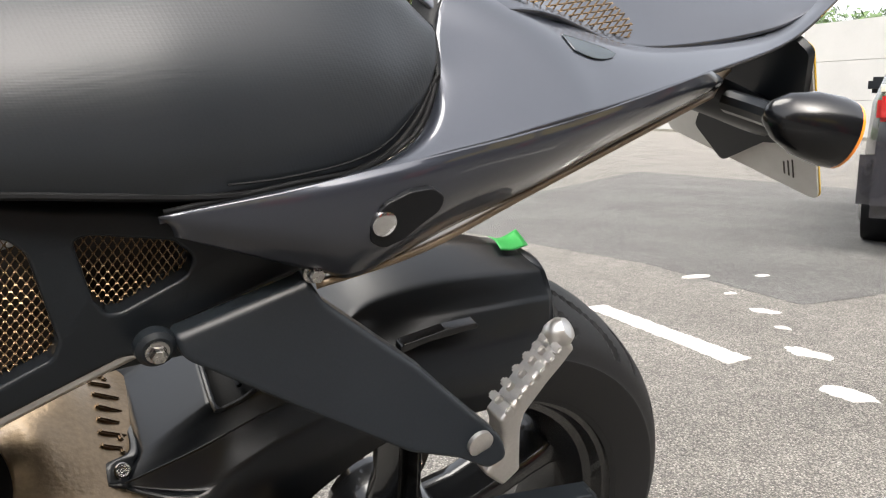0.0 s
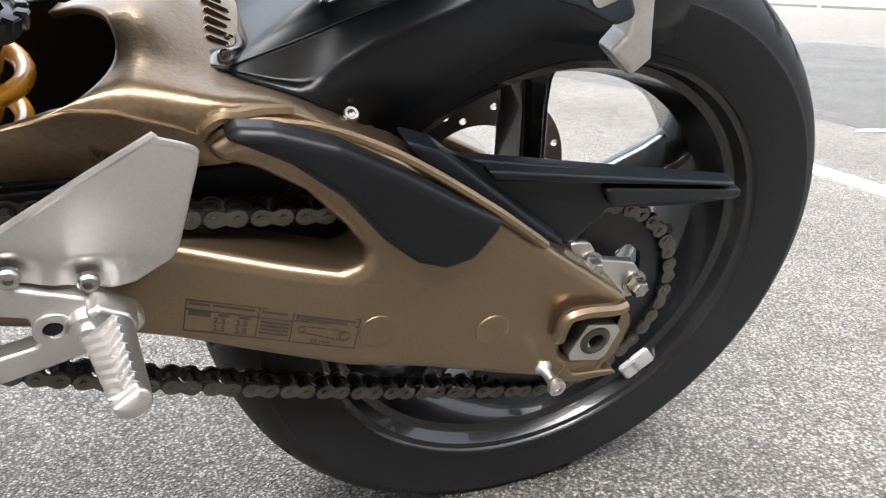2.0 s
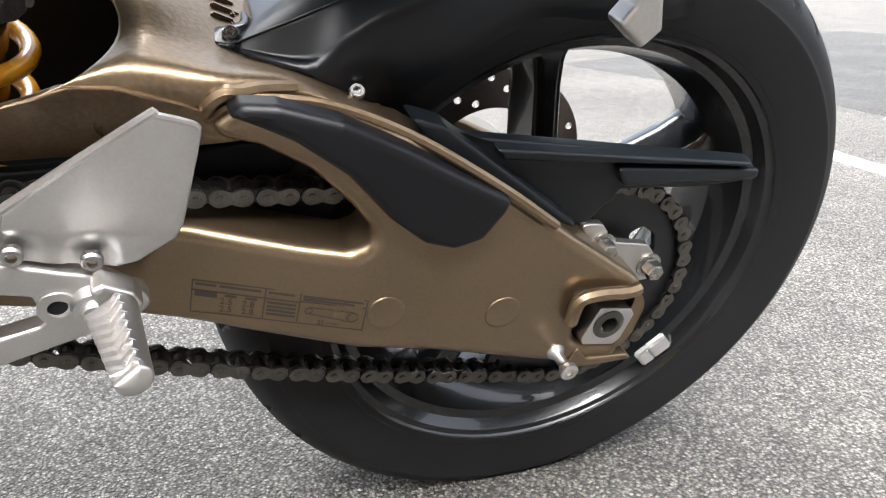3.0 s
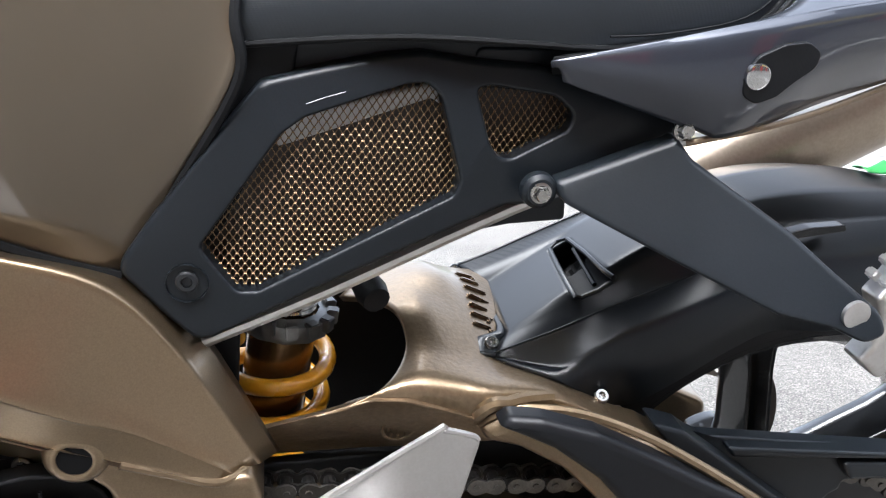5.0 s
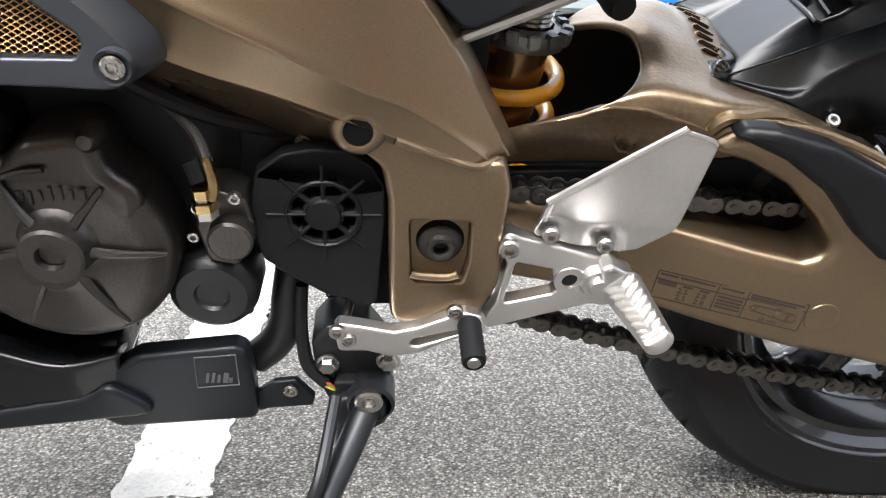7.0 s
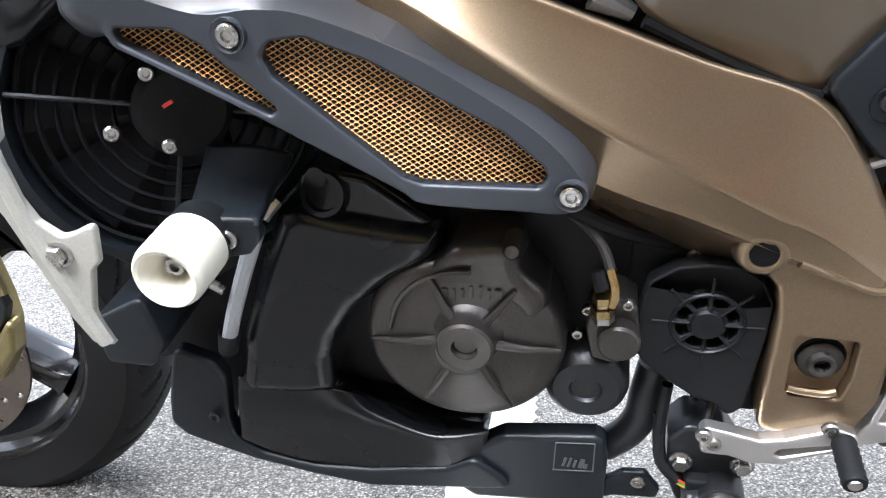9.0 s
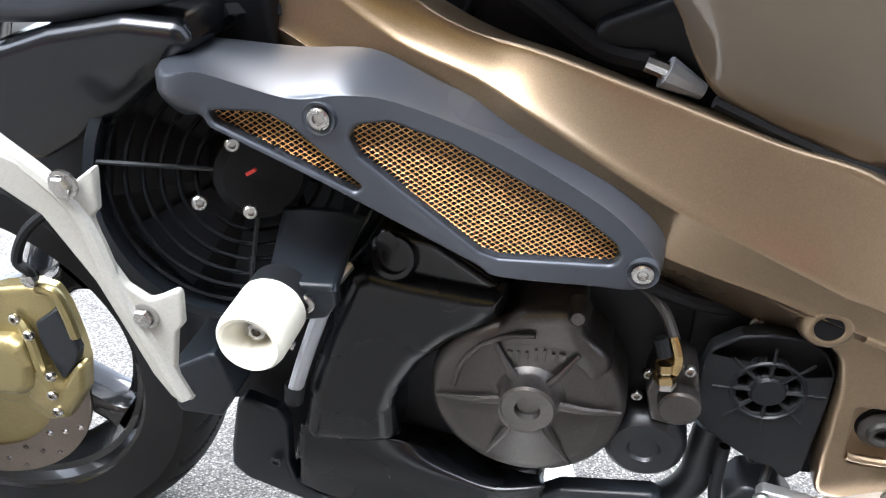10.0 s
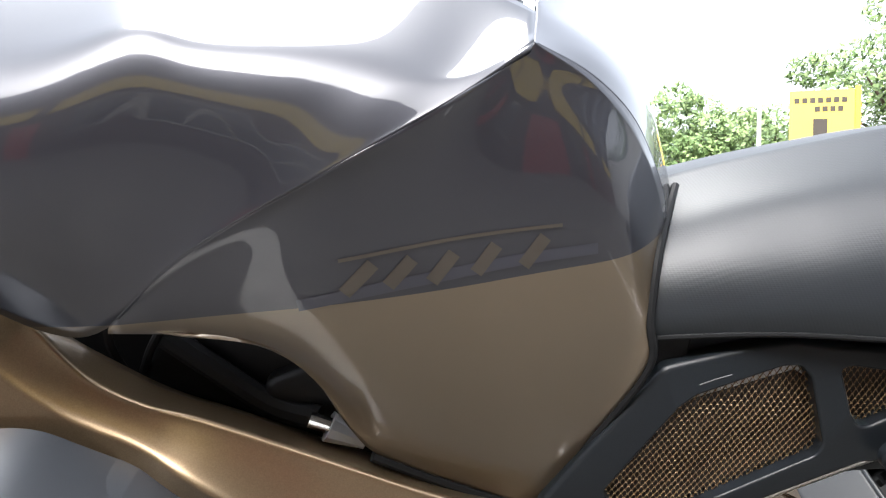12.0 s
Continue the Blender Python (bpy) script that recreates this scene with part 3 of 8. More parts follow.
def leaves(bm, centre, radius, count, size, rnd, squash=0.8):
    for _ in range(count):
        d = Vector((rnd.gauss(0, 1), rnd.gauss(0, 1), rnd.gauss(0, 1))).normalized() * radius * rnd.uniform(0.45, 1.0) ** 0.5
        d.z *= squash
        p = Vector(centre) + d
        u = Vector((rnd.gauss(0, 1), rnd.gauss(0, 1), rnd.gauss(0, 1))).normalized()
        w = u.orthogonal().normalized()
        s = size * rnd.uniform(0.6, 1.3)
        bm.faces.new([bm.verts.new(p + v) for v in (u * s, w * s * 0.6, -u * s, -w * s * 0.6)])


def tree(x, y, height, spread, seed):
    rnd = random.Random(seed)
    root = empty("tree", "broadleaf tree with fresh green crown beyond the yard", "tree")
    root["group"] = "trees beyond the yard"
    root.location = (x, y, ground_z(y))
    tube("trunk", [(0, 0, -0.2), (0.1, 0, height * 0.25), (0, 0.1, height * 0.55)], lambda s: 0.22 * (1 - 0.6 * s), M_BARK, root, 4, 10)
    bm = bmesh.new()
    for k in range(9):
        a = k * 2.4
        e = Vector((math.cos(a) * spread * 0.6, math.sin(a) * spread * 0.6, height * (0.5 + 0.045 * k)))
        tube("limb", [(0, 0.05, height * (0.25 + 0.03 * k)), tuple(e * 0.5 + Vector((0, 0, height * 0.2))), tuple(e)], lambda s: 0.09 * (1 - 0.8 * s), M_BARK, root, 3, 6)
        leaves(bm, e, spread * rnd.uniform(0.35, 0.55), 420, 0.11, rnd)
    for k in range(12):
        c = Vector((rnd.uniform(-1, 1) * spread * 0.8, rnd.uniform(-1, 1) * spread * 0.8, height * rnd.uniform(0.42, 0.95)))
        leaves(bm, c, spread * rnd.uniform(0.2, 0.4), 300, 0.10, rnd)
    me = bpy.data.meshes.new("crown")
    bm.to_mesh(me)
    bm.free()
    link_mesh("crown", me, M_LEAF, root)
    return root


for k, (x, y, h, s) in enumerate(((12.3, 21, 7.6, 2.7), (7.2, 27, 5.7, 2.2), (9.5, 28, 5.2, 2.2), (11.5, 28, 5.4, 2.3), (5.2, 29, 5.2, 2.2), (16.5, 24, 7.5, 2.8), (1.5, 33, 5.2, 2.6))):
    tree(x, y, h, s, 50 + k)


def hedge(x0, y0, x1, y1, z0, z1, depth, seed, label):
    rnd = random.Random(seed)
    bm = bmesh.new()
    L = math.hypot(x1 - x0, y1 - y0)
    for k in range(int(L / 0.6)):
        s = (k + 0.5) / int(L / 0.6)
        c = (x0 + (x1 - x0) * s, y0 + (y1 - y0) * s, (z0 + z1) / 2 + rnd.uniform(-0.2, 0.3) * (z1 - z0))
        leaves(bm, c, (z1 - z0) * 0.62, 230, 0.17, rnd, 0.9)
    me = bpy.data.meshes.new("hedge")
    bm.to_mesh(me)
    bm.free()
    return tagged(link_mesh("hedge", me, M_HEDGE, None), label, "hedge", kind="stuff")


hedge(45, 60, 29.5, -14, 3.2, 5.8, 1.5, 71, "dense green trees and shrubs growing over the white wall")
hedge(-14, 42, 34, 46, 0.2, 2.4, 1.5, 72, "green hedge behind the parked cars")


def sign():
    root = empty("sign_board", "yellow advertising board with dark lettering on posts", "sign")
    root.location = (8.1, 17.6, ground_z(17.6))
    root.rotation_euler = (0, 0, radians(-18))
    bm = box_bm(bmesh.new(), (-0.68, -0.02, 2.95), (0.68, 0.02, 4.15), 0.01)
    part("board", bm, M_SIGN, root)
    part("edge_strip", box_bm(bmesh.new(), (0.685, -0.05, 2.9), (0.80, 0.05, 4.22), 0.01), mat("orange_board_edge", (0.75, 0.40, 0.03), 0.5), root)
    for k in range(7):
        part("lettering_bar", box_bm(bmesh.new(), (-0.58 + k * 0.165, -0.028, 3.86), (-0.47 + k * 0.165, -0.021, 3.98), 0), M_INK, root)
    for k in range(4):
        part("lettering_bar", box_bm(bmesh.new(), (-0.15 + k * 0.16, -0.028, 3.66), (-0.04 + k * 0.16, -0.021, 3.78), 0), M_INK, root)
    part("emblem", box_bm(bmesh.new(), (-0.18, -0.028, 3.08), (0.12, -0.021, 3.5), 0), M_INK, root, "dark plain emblem")
    for x in (-0.5, 0.5):
        part("post", turned(bmesh.new(), [(-0.2, 0.05), (4.2, 0.05), (4.2, 0)], (x, 0.08, 0), (0, 0, 1), 12), M_POST, root)


sign()


def poster():
    """A small coloured notice board fixed to the far wall."""
    root = empty("notice_board", "yellow and red notice board on the white wall", "sign")
    d = (Vector((28, -14, 0)) - Vector((43, 60, 0))).normalized()
    root.location = Vector((38.05, 35.6, ground_z(35.6) + 2.75)) + Vector((-0.98, 0.2, 0)) * 0.40
    root.rotation_euler = (0, 0, math.atan2(d.y, d.x))
    part("board", box_bm(bmesh.new(), (-1.15, -0.04, 0.0), (1.15, 0.04, 1.15), 0.01), M_SIGN, root)
    for z0, z1, material in ((0.06, 0.36, M_TAIL), (0.52, 0.60, M_INK), (0.76, 0.86, M_INK)):
        part("printed_band", box_bm(bmesh.new(), (-1.0, -0.055, z0), (1.0, 0.055, z1), 0.004), material, root)


poster()
terrace_behind()
lamp = empty("lamp_post", "slim pale metal lamp post", "lamp post")
lamp.location = (6.2, 16.4, ground_z(16.4))
part("pole", turned(bmesh.new(), [(-0.1, 0.06), (1, 0.05), (4.2, 0.045), (4.2, 0)], (0, 0, 0), (0, 0, 1), 12), M_POST, lamp)


def car(x, y, heading, paint, label, size=1.0, plate_material=None, boot=0.0):
    """A small hatchback, its tail towards -y before turning: body loft, glass, lamps, plate, bumper and four wheels."""
    root = empty("car", label, "car")
    root["group"] = "cars parked across the yard"
    root.location = (x, y, ground_z(y))
    root.rotation_euler = (0, 0, radians(heading))
    root.scale = (size, size, size)
    secs = [(-0.02, 0.74, 0.24, 0.95), (0.15, 0.82, 0.21, 1.00), (0.8, 0.82, 0.22, 0.98), (2.4, 0.82, 0.22, 0.96), (3.4, 0.80, 0.22, 0.86), (3.75, 0.66, 0.28, 0.66)]
    bm = bmesh.new()
    rings = []
    for yy, w, z0, z1 in secs:
        rings.append([bm.verts.new((w * a, yy, z0 + (z1 - z0) * b)) for a, b in ((-0.92, 0), (-1, 0.35), (-0.98, 0.75), (-0.9, 1), (0.9, 1), (0.98, 0.75), (1, 0.35), (0.92, 0))])
    for a, b in zip(rings, rings[1:]):
        for j in range(8):
            bm.faces.new((a[j], a[(j + 1) % 8], b[(j + 1) % 8], b[j]))
    bm.faces.new(rings[0]), bm.faces.new(rings[-1])
    body = part("body", bm, paint, root, sharp=30)
    bv = body.modifiers.new("edge", "BEVEL")
    bv.width, bv.segments = 0.06, 3
    bm = bmesh.new()
    cab = [(0.06 + boot, 0.70, 0.97), (0.55 + boot, 0.58, 1.40), (1.6 + boot * 0.6, 0.58, 1.44), (2.1 + boot * 0.4, 0.56, 1.38), (2.85, 0.70, 0.94)]
    low = [bm.verts.new((s * w * 1.02, yy, z)) for yy, w, z in (cab[0], cab[-1]) for s in (-1, 1)]
    tops = [bm.verts.new((s * w, yy, z)) for yy, w, z in cab[1:4] for s in (-1, 1)]
    bmesh.ops.convex_hull(bm, input=low + tops)
    part("cabin", bm, paint, root, sharp=20)
    bm = bmesh.new()
    vs = [bm.verts.new(v) for v in ((-0.52, 0.115 + boot, 1.03), (0.52, 0.115 + boot, 1.03), (0.45, 0.49 + boot, 1.36), (-0.45, 0.49 + boot, 1.36))]
    f = bm.faces.new(vs)
    r = bmesh.ops.extrude_face_region(bm, geom=[f])
    for v in r["geom"]:
        if isinstance(v, bmesh.types.BMVert):
            v.co.y -= 0.02
    part("rear_window", bm, M_GLASS_DARK, root)
    for s in (-1, 1):
        bm = bmesh.new()
        q = [bm.verts.new((s * (0.655 + 0.02 * o), yy, z)) for o in (0, 1) for yy, z in ((0.75 + boot, 1.0), (2.35, 1.0), (1.9, 1.33), (0.85 + boot, 1.33))]
        bmesh.ops.convex_hull(bm, input=q)
        part("side_window", bm, M_GLASS_DARK, root)
        tl = part("tail_lamp", box_bm(bmesh.new(), (s * 0.66 - 0.11, -0.045, 0.70), (s * 0.66 + 0.11, 0.2, 0.83), 0.02), M_TAIL, root)
        part("reversing_lens", box_bm(bmesh.new(), (s * 0.66 - 0.10, -0.044, 0.833), (s * 0.66 + 0.10, 0.19, 0.91), 0.02), M_WHITE_NYLON, tl, "white upper lens")
        part("door_mirror", box_bm(bmesh.new(), (s * 0.88 - 0.09, 2.2, 0.93), (s * 0.88 + 0.09, 2.32, 1.05), 0.03), M_BLACK, root)
        for yy in (0.65, 2.95):
            w = part("wheel", turned(bmesh.new(), [(-0.09, 0.0), (-0.09, 0.2), (-0.085, 0.27), (0, 0.285), (0.085, 0.27), (0.09, 0.2), (0.09, 0)], (s * 0.74, yy, 0.28), (1, 0, 0), 20), M_TYRE, root)
            part("wheel_trim", turned(bmesh.new(), [(0, 0.17), (0.02, 0.165), (0.03, 0.03), (0.03, 0)], (s * 0.825, yy, 0.28), (s, 0, 0), 16), M_LEAD, w)
    part("bumper", box_bm(bmesh.new(), (-0.83, -0.1, 0.20), (0.83, 0.12, 0.60), 0.07), paint, root)
    pl = part("number_plate", box_bm(bmesh.new(), (-0.26, -0.12, 0.60), (0.26, -0.09, 0.71), 0.004), plate_material or M_PLATE_Y, root, "plain yellow rear plate")
    for k in range(6):
        part("plate_bar", box_bm(bmesh.new(), (-0.21 + k * 0.072, -0.124, 0.625), (-0.165 + k * 0.072, -0.1205, 0.685), 0), M_INK, pl)
    part("wiper", box_bm(bmesh.new(), (-0.3, 0.07 + boot, 1.05), (0.05, 0.09 + boot, 1.065), 0), M_BLACK, root)
    return root


P_SILVERGREEN = mat("pale_green_metallic_car_paint", (0.30, 0.36, 0.37), 0.25, 0.5, 0.1, 800, 0, 0.8, 0.05, 2)
P_BLUE = mat("bright_blue_car_paint", (0.012, 0.105, 0.36), 0.25, 0.2, 0.1, 800, 0, 0.8, 0.05, 2)
P_NAVY = mat("dark_blue_car_paint", (0.03, 0.045, 0.07), 0.25, 0.4, 0.1, 800, 0, 0.8, 0.05, 2)
P_GREYCAR = mat("black_grey_car_paint", (0.03, 0.03, 0.036), 0.22, 0.3, 0.1, 800, 0, 0.9, 0.05, 2)
P_WHITE = mat("white_car_paint", (0.75, 0.76, 0.76), 0.25, 0.0, 0, 800, 0, 0.8, 0.05, 2)
car(3.35, 17.3, 6, P_SILVERGREEN, "pale green metallic hatchback parked tail-on, seen from behind")
car(5.9, 18.2, 4, P_BLUE, "bright blue hatchback parked tail-on beside a green one")
car(8.3, 19.4, 2, P_WHITE, "white car parked tail-on at the far side")
car(0.9, 18.5, 6, P_NAVY, "dark blue hatchback parked tail-on across the yard")
car(4.62, 1.13, -64, P_GREYCAR, "black saloon car parked close behind the motorcycle", 1.1, None, 0.9)

# ---- motorcycle ----
bike = empty("motorcycle", "bronze and dark grey naked motorcycle leaning on its side stand", "motorcycle")
bike.location = (0, 0, 0.298)
bike.rotation_euler = (radians(18.18), 0, 0)


# rear wheel
def tyre_mesh(name, R, half, rim_r, grooves, parent, centre, seed=0, turn=None):
    """A tyre as a fine grid of revolution, its slanting tread grooves pressed in, their shade painted by a blacker
    floor.
    """
    nt, prof = 540, []
    k = half
    base = [(-0.90, rim_r - 0.006), (-0.93, rim_r + 0.003), (-0.97, rim_r + 0.02), (-1.0, rim_r + 0.042), (-0.985, R - 0.040), (-0.90, R - 0.026), (-0.72, R - 0.0135), (-0.5, R - 0.006), (-0.25, R - 0.0015), (0, R)]
    base = base + [(-a, r) for a, r in base[-2::-1]]
    prof = spline([(a * k, r) for a, r in base], 4)
    verts, faces, sunk = [], [], []
    m = len(prof)
    for i in range(nt):
        th = 2 * math.pi * i / nt
        for y, r in prof:
            s = y / k
            d = 0.0
            if abs(s) < 0.93 and r > R - 0.036:
                ph = (th * grooves / (2 * math.pi) + abs(s) * 1.15 + (0.5 if s > 0 else 0)) % 1.0
                g = abs(ph - 0.5) * 2 * math.pi * R / grooves
                if g < 0.0052 and 0.16 < abs(s) < 0.88:
                    d = 0.005
                ph2 = (th * grooves / (2 * math.pi) + abs(s) * 0.8 + (0.0 if s > 0 else 0.5) + 0.2) % 1.0
                if abs(ph2 - 0.5) * 2 * math.pi * R / grooves < 0.0046 and 0.5 < abs(s) < 0.82:
                    d = 0.0045
            rr = r - d
            sunk.append(d > 0)
            verts.append((math.cos(th) * rr, y, math.sin(th) * rr))
    for i in range(nt):
        a, b = i * m, ((i + 1) % nt) * m
        for j in range(m - 1):
            faces.append((a + j, a + j + 1, b + j + 1, b + j))
    me = bpy.data.meshes.new(name)
    me.from_pydata(verts, [], faces)
    ob = link_mesh(name, me, M_TYRE, parent, "black sport tyre with slanting tread grooves", 28)
    # groove floors take the hole black, which paints their shade
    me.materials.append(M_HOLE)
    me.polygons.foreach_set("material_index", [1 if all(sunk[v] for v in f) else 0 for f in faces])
    return ob


def rim_profile(r, h):
    left = [(-h, r), (-h + 0.003, r + 0.001), (-h + 0.006, r - 0.002), (-h + 0.009, r - 0.012), (-h + 0.020, r - 0.018), (-h + 0.024, r - 0.026), (-h + 0.045, r - 0.034), (-h + 0.055, r - 0.042), (0, r - 0.046)]
    right = [(-a, b) for a, b in left[-2::-1]]
    back = [(h - 0.006, r - 0.018 + 0.012), (0, r - 0.030), (-h + 0.006, r - 0.006), (-h, r)]
    return left + right + back


def spoke(bm, ang, r0, r1, w0, w1, y0, y1, thick):
    """One tapered hollow-backed spoke between hub and barrel."""
    c, s = math.cos(ang), math.sin(ang)
    rows = []
    for f in (0, 0.25, 0.5, 0.75, 0.92, 1.0):
        r = r0 + (r1 - r0) * f
        w = w0 + (w1 - w0) * f + (0.018 if f == 1.0 else 0.004 if f > 0.9 else 0) + (0.012 if f == 0 else 0)
        yc = y0 + (y1 - y0) * f
        sec = []
        for a, b in ((-1, 0.35), (-0.55, -1), (0.55, -1), (1, 0.35), (0.6, 1), (-0.6, 1)):
            sec.append(bm.verts.new((c * r - s * w * a, yc + thick * b, s * r + c * w * a)))
        rows.append(sec)
    for a, b in zip(rows, rows[1:]):
        for j in range(6):
            bm.faces.new((a[j], a[(j + 1) % 6], b[(j + 1) % 6], b[j]))


def wheel(name, centre, R, half, rim_r, rim_h, spokes, phase, parent, label, turn=0.0):
    w = empty(name, label, "", parent)
    w.location = centre
    w.rotation_euler = (0, 0, radians(turn))
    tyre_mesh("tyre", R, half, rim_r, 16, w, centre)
    bm = bmesh.new()
    turned(bm, rim_profile(rim_r, rim_h), (0, 0, 0), (0, 1, 0), 96)
    part("rim", bm, M_RIM, w, "gloss black cast wheel rim", 30)
    for k in range(spokes):
        bm = bmesh.new()
        spoke(bm, phase + k * 2 * math.pi / spokes, 0.045, rim_r - 0.036, 0.022, 0.020, 0.0, 0.0, 0.030)
        sp = part("spoke", bm, M_RIM, w, "", 40)
        bv = sp.modifiers.new("edge", "BEVEL")
        bv.width, bv.segments = 0.006, 2
    lathe("hub", [(-0.075, 0.0), (-0.075, 0.045), (-0.03, 0.058), (0.03, 0.058), (0.075, 0.045), (0.075, 0)], (0, 0, 0), M_RIM, w)
    return w


rear = wheel("rear_wheel", (0, 0, 0), 0.318, 0.090, 0.2323, 0.083, 5, radians(27), bike, "rear wheel with black five-spoke rim")


def disc(name, centre, r0, r1, y, parent, holes=36):
    """A drilled brake disc: ring with through holes in a spiral pattern."""
    cu = bpy.data.curves.new(name, "CURVE")
    cu.dimensions, cu.fill_mode, cu.extrude = "2D", "BOTH", 0.0022
    rings = [[(r1 * math.cos(a), r1 * math.sin(a)) for a in [2 * math.pi * j / 72 for j in range(72)]], [(r0 * math.cos(a), r0 * math.sin(a)) for a in [2 * math.pi * j / 48 for j in range(48)]]]
    for k in range(holes):
        a, rr = 2 * math.pi * k / holes, r0 + (r1 - r0) * (0.2 + 0.3 * (k % 3))
        rings.append([(rr * math.cos(a) + 0.0042 * math.cos(b), rr * math.sin(a) + 0.0042 * math.sin(b)) for b in [2 * math.pi * j / 10 for j in range(10)]])
    for q in rings:
        s = cu.splines.new("POLY")
        s.points.add(len(q) - 1)
        for sp, v in zip(s.points, q):
            sp.co = (v[0], v[1], 0, 1)
        s.use_cyclic_u = True
    ob = bpy.data.objects.new(name, cu)
    me = bpy.data.meshes.new_from_object(ob)
    bpy.data.objects.remove(ob)
    for v in me.vertices:
        v.co = (centre[0] + v.co.x, centre[1] + y + v.co.z, centre[2] + v.co.y)
    me.materials.clear()
    return link_mesh(name, me, M_DISC, parent, "drilled steel brake disc")


disc("brake_disc", (0, 0, 0), 0.068, 0.112, 0.115, rear, 30)
for x, z, h in ((0.1533, -0.1347, 0.012), (0.1401, -0.1474, 0.0085)):
    part("balance_weight", box_bm(bmesh.new(), (-h, -0.004, -0.0115), (h, 0.004, 0.0115), 0.002), M_LEAD, rear, "grey stick-on balance weight").matrix_basis = pose(x, -0.071, z, 0, -42, 0)

# sprocket and chain
CHAIN_Y, PITCH, TEETH = -0.105, 0.015875, 42
R_SPR = PITCH / 2 / math.sin(math.pi / TEETH)
FRONT = Vector((-0.60, 0.0, 0.098))
R_FR = PITCH / 2 / math.sin(math.pi / 16)
ring = []
for k in range(TEETH):
    for f, rr in ((-0.38, R_SPR - 0.004), (-0.12, R_SPR + 0.0035), (0.12, R_SPR + 0.0035), (0.38, R_SPR - 0.004)):
        a = 2 * math.pi * (k + 0.5 + f) / TEETH
        ring.append((rr * math.cos(a), rr * math.sin(a)))
cut = []
for k in range(5):
    a0 = 2 * math.pi * k / 5 + 0.62
    cut.append([(r * math.cos(a0 + d), r * math.sin(a0 + d)) for r, d in ((0.058, -0.28), (0.064, 0.30), (0.078, 0.22), (0.082, 0), (0.078, -0.24))])
plate("sprocket", ring, CHAIN_Y - 0.003, CHAIN_Y + 0.003, M_BLACK_METAL, rear, 0, 0.0008, cut, None, "blackened steel rear sprocket", 1, 0.006)
lathe("sprocket_carrier", [(-0.098, 0.0), (-0.098, 0.05), (-0.09, 0.055), (-0.07, 0.06), (-0.05, 0.05)], (0, 0, 0), M_BLACK_METAL, rear)


def link_bm(outer):
    """A chain link of one pitch: two waisted side plates with pins, or rollers between inner plates."""
    bm = bmesh.new()
    h = PITCH / 2
    shape = []
    for sx in (1, -1):
        for j in range(9):
            a = -1.9 + 3.8 * j / 8
            shape.append((sx * (h + 0.0072 * math.cos(a)), sx * 0.0072 * math.sin(a)))
    shape = shape[:9] + [(0.0, 0.0046)] + shape[9:] + [(0.0, -0.0046)]
    for s in (-1, 1):
        y = s * (0.0088 if outer else 0.0058)
        lo = [bm.verts.new((x, y - 0.0012, z)) for x, z in shape]
        hi = [bm.verts.new((x, y + 0.0012, z)) for x, z in shape]
        bm.faces.new(lo), bm.faces.new(hi)
        for j in range(len(shape)):
            bm.faces.new((lo[j - 1], lo[j], hi[j], hi[j - 1]))
        if outer:
            for e in (-h, h):
                turned(bm, [(0, 0.0028), (s * 0.0026, 0.0026), (s * 0.0026, 0)], (e, y, 0), (0, 1, 0), 8)
    if not outer:
        for e in (-h, h):
            turned(bm, [(-0.0046, 0.005), (0.0046, 0.005)], (e, 0, 0), (0, 1, 0), 10)
    return bm


chain = empty("chain", "oily steel drive chain", "", bike)


def chain_path():
    """Pin positions round both sprockets, one pitch apart, with a little sag in the lower run."""
    pts = []
    c2 = Vector((FRONT.x, FRONT.z))
    d = -c2
    L = d.length
    base = math.atan2(d.y, d.x)
    off = math.acos((R_FR - R_SPR) / L)
    top_f = c2 + R_FR * Vector((math.cos(base + off), math.sin(base + off)))
    top_r = R_SPR * Vector((math.cos(base + off), math.sin(base + off)))
    low_f = c2 + R_FR * Vector((math.cos(base - off), math.sin(base - off)))
    low_r = R_SPR * Vector((math.cos(base - off), math.sin(base - off)))
    for j in range(60):
        pts.append(top_f.lerp(top_r, j / 60))
    a0, a1 = math.atan2(top_r.y, top_r.x), math.atan2(low_r.y, low_r.x)
    while a1 > a0:
        a1 -= 2 * math.pi
    for j in range(90):
        a = a0 + (a1 - a0) * j / 90
        pts.append(R_SPR * Vector((math.cos(a), math.sin(a))))
    for j in range(60):
        s = j / 60
        q = low_r.lerp(low_f, s)
        q.y -= 0.014 * 4 * s * (1 - s)
        pts.append(q)
    b0, b1 = math.atan2(low_f.y - c2.y, low_f.x - c2.x), math.atan2(top_f.y - c2.y, top_f.x - c2.x)
    while b1 > b0:
        b1 -= 2 * math.pi
    for j in range(40):
        a = b0 + (b1 - b0) * j / 40
        pts.append(c2 + R_FR * Vector((math.cos(a), math.sin(a))))
    pts.append(pts[0])
    acc, out, total = 0.0, [], 0.0
    for a, b in zip(pts, pts[1:]):
        total += (b - a).length
    n = round(total / PITCH / 2) * 2
    step, need = total / n, 0.0
    for a, b in zip(pts, pts[1:]):
        seg = (b - a).length
        while need <= acc + seg and len(out) < n:
            out.append(a.lerp(b, (need - acc) / seg))
            need += step
        acc += seg
    return out


pins = chain_path()
link_meshes = []
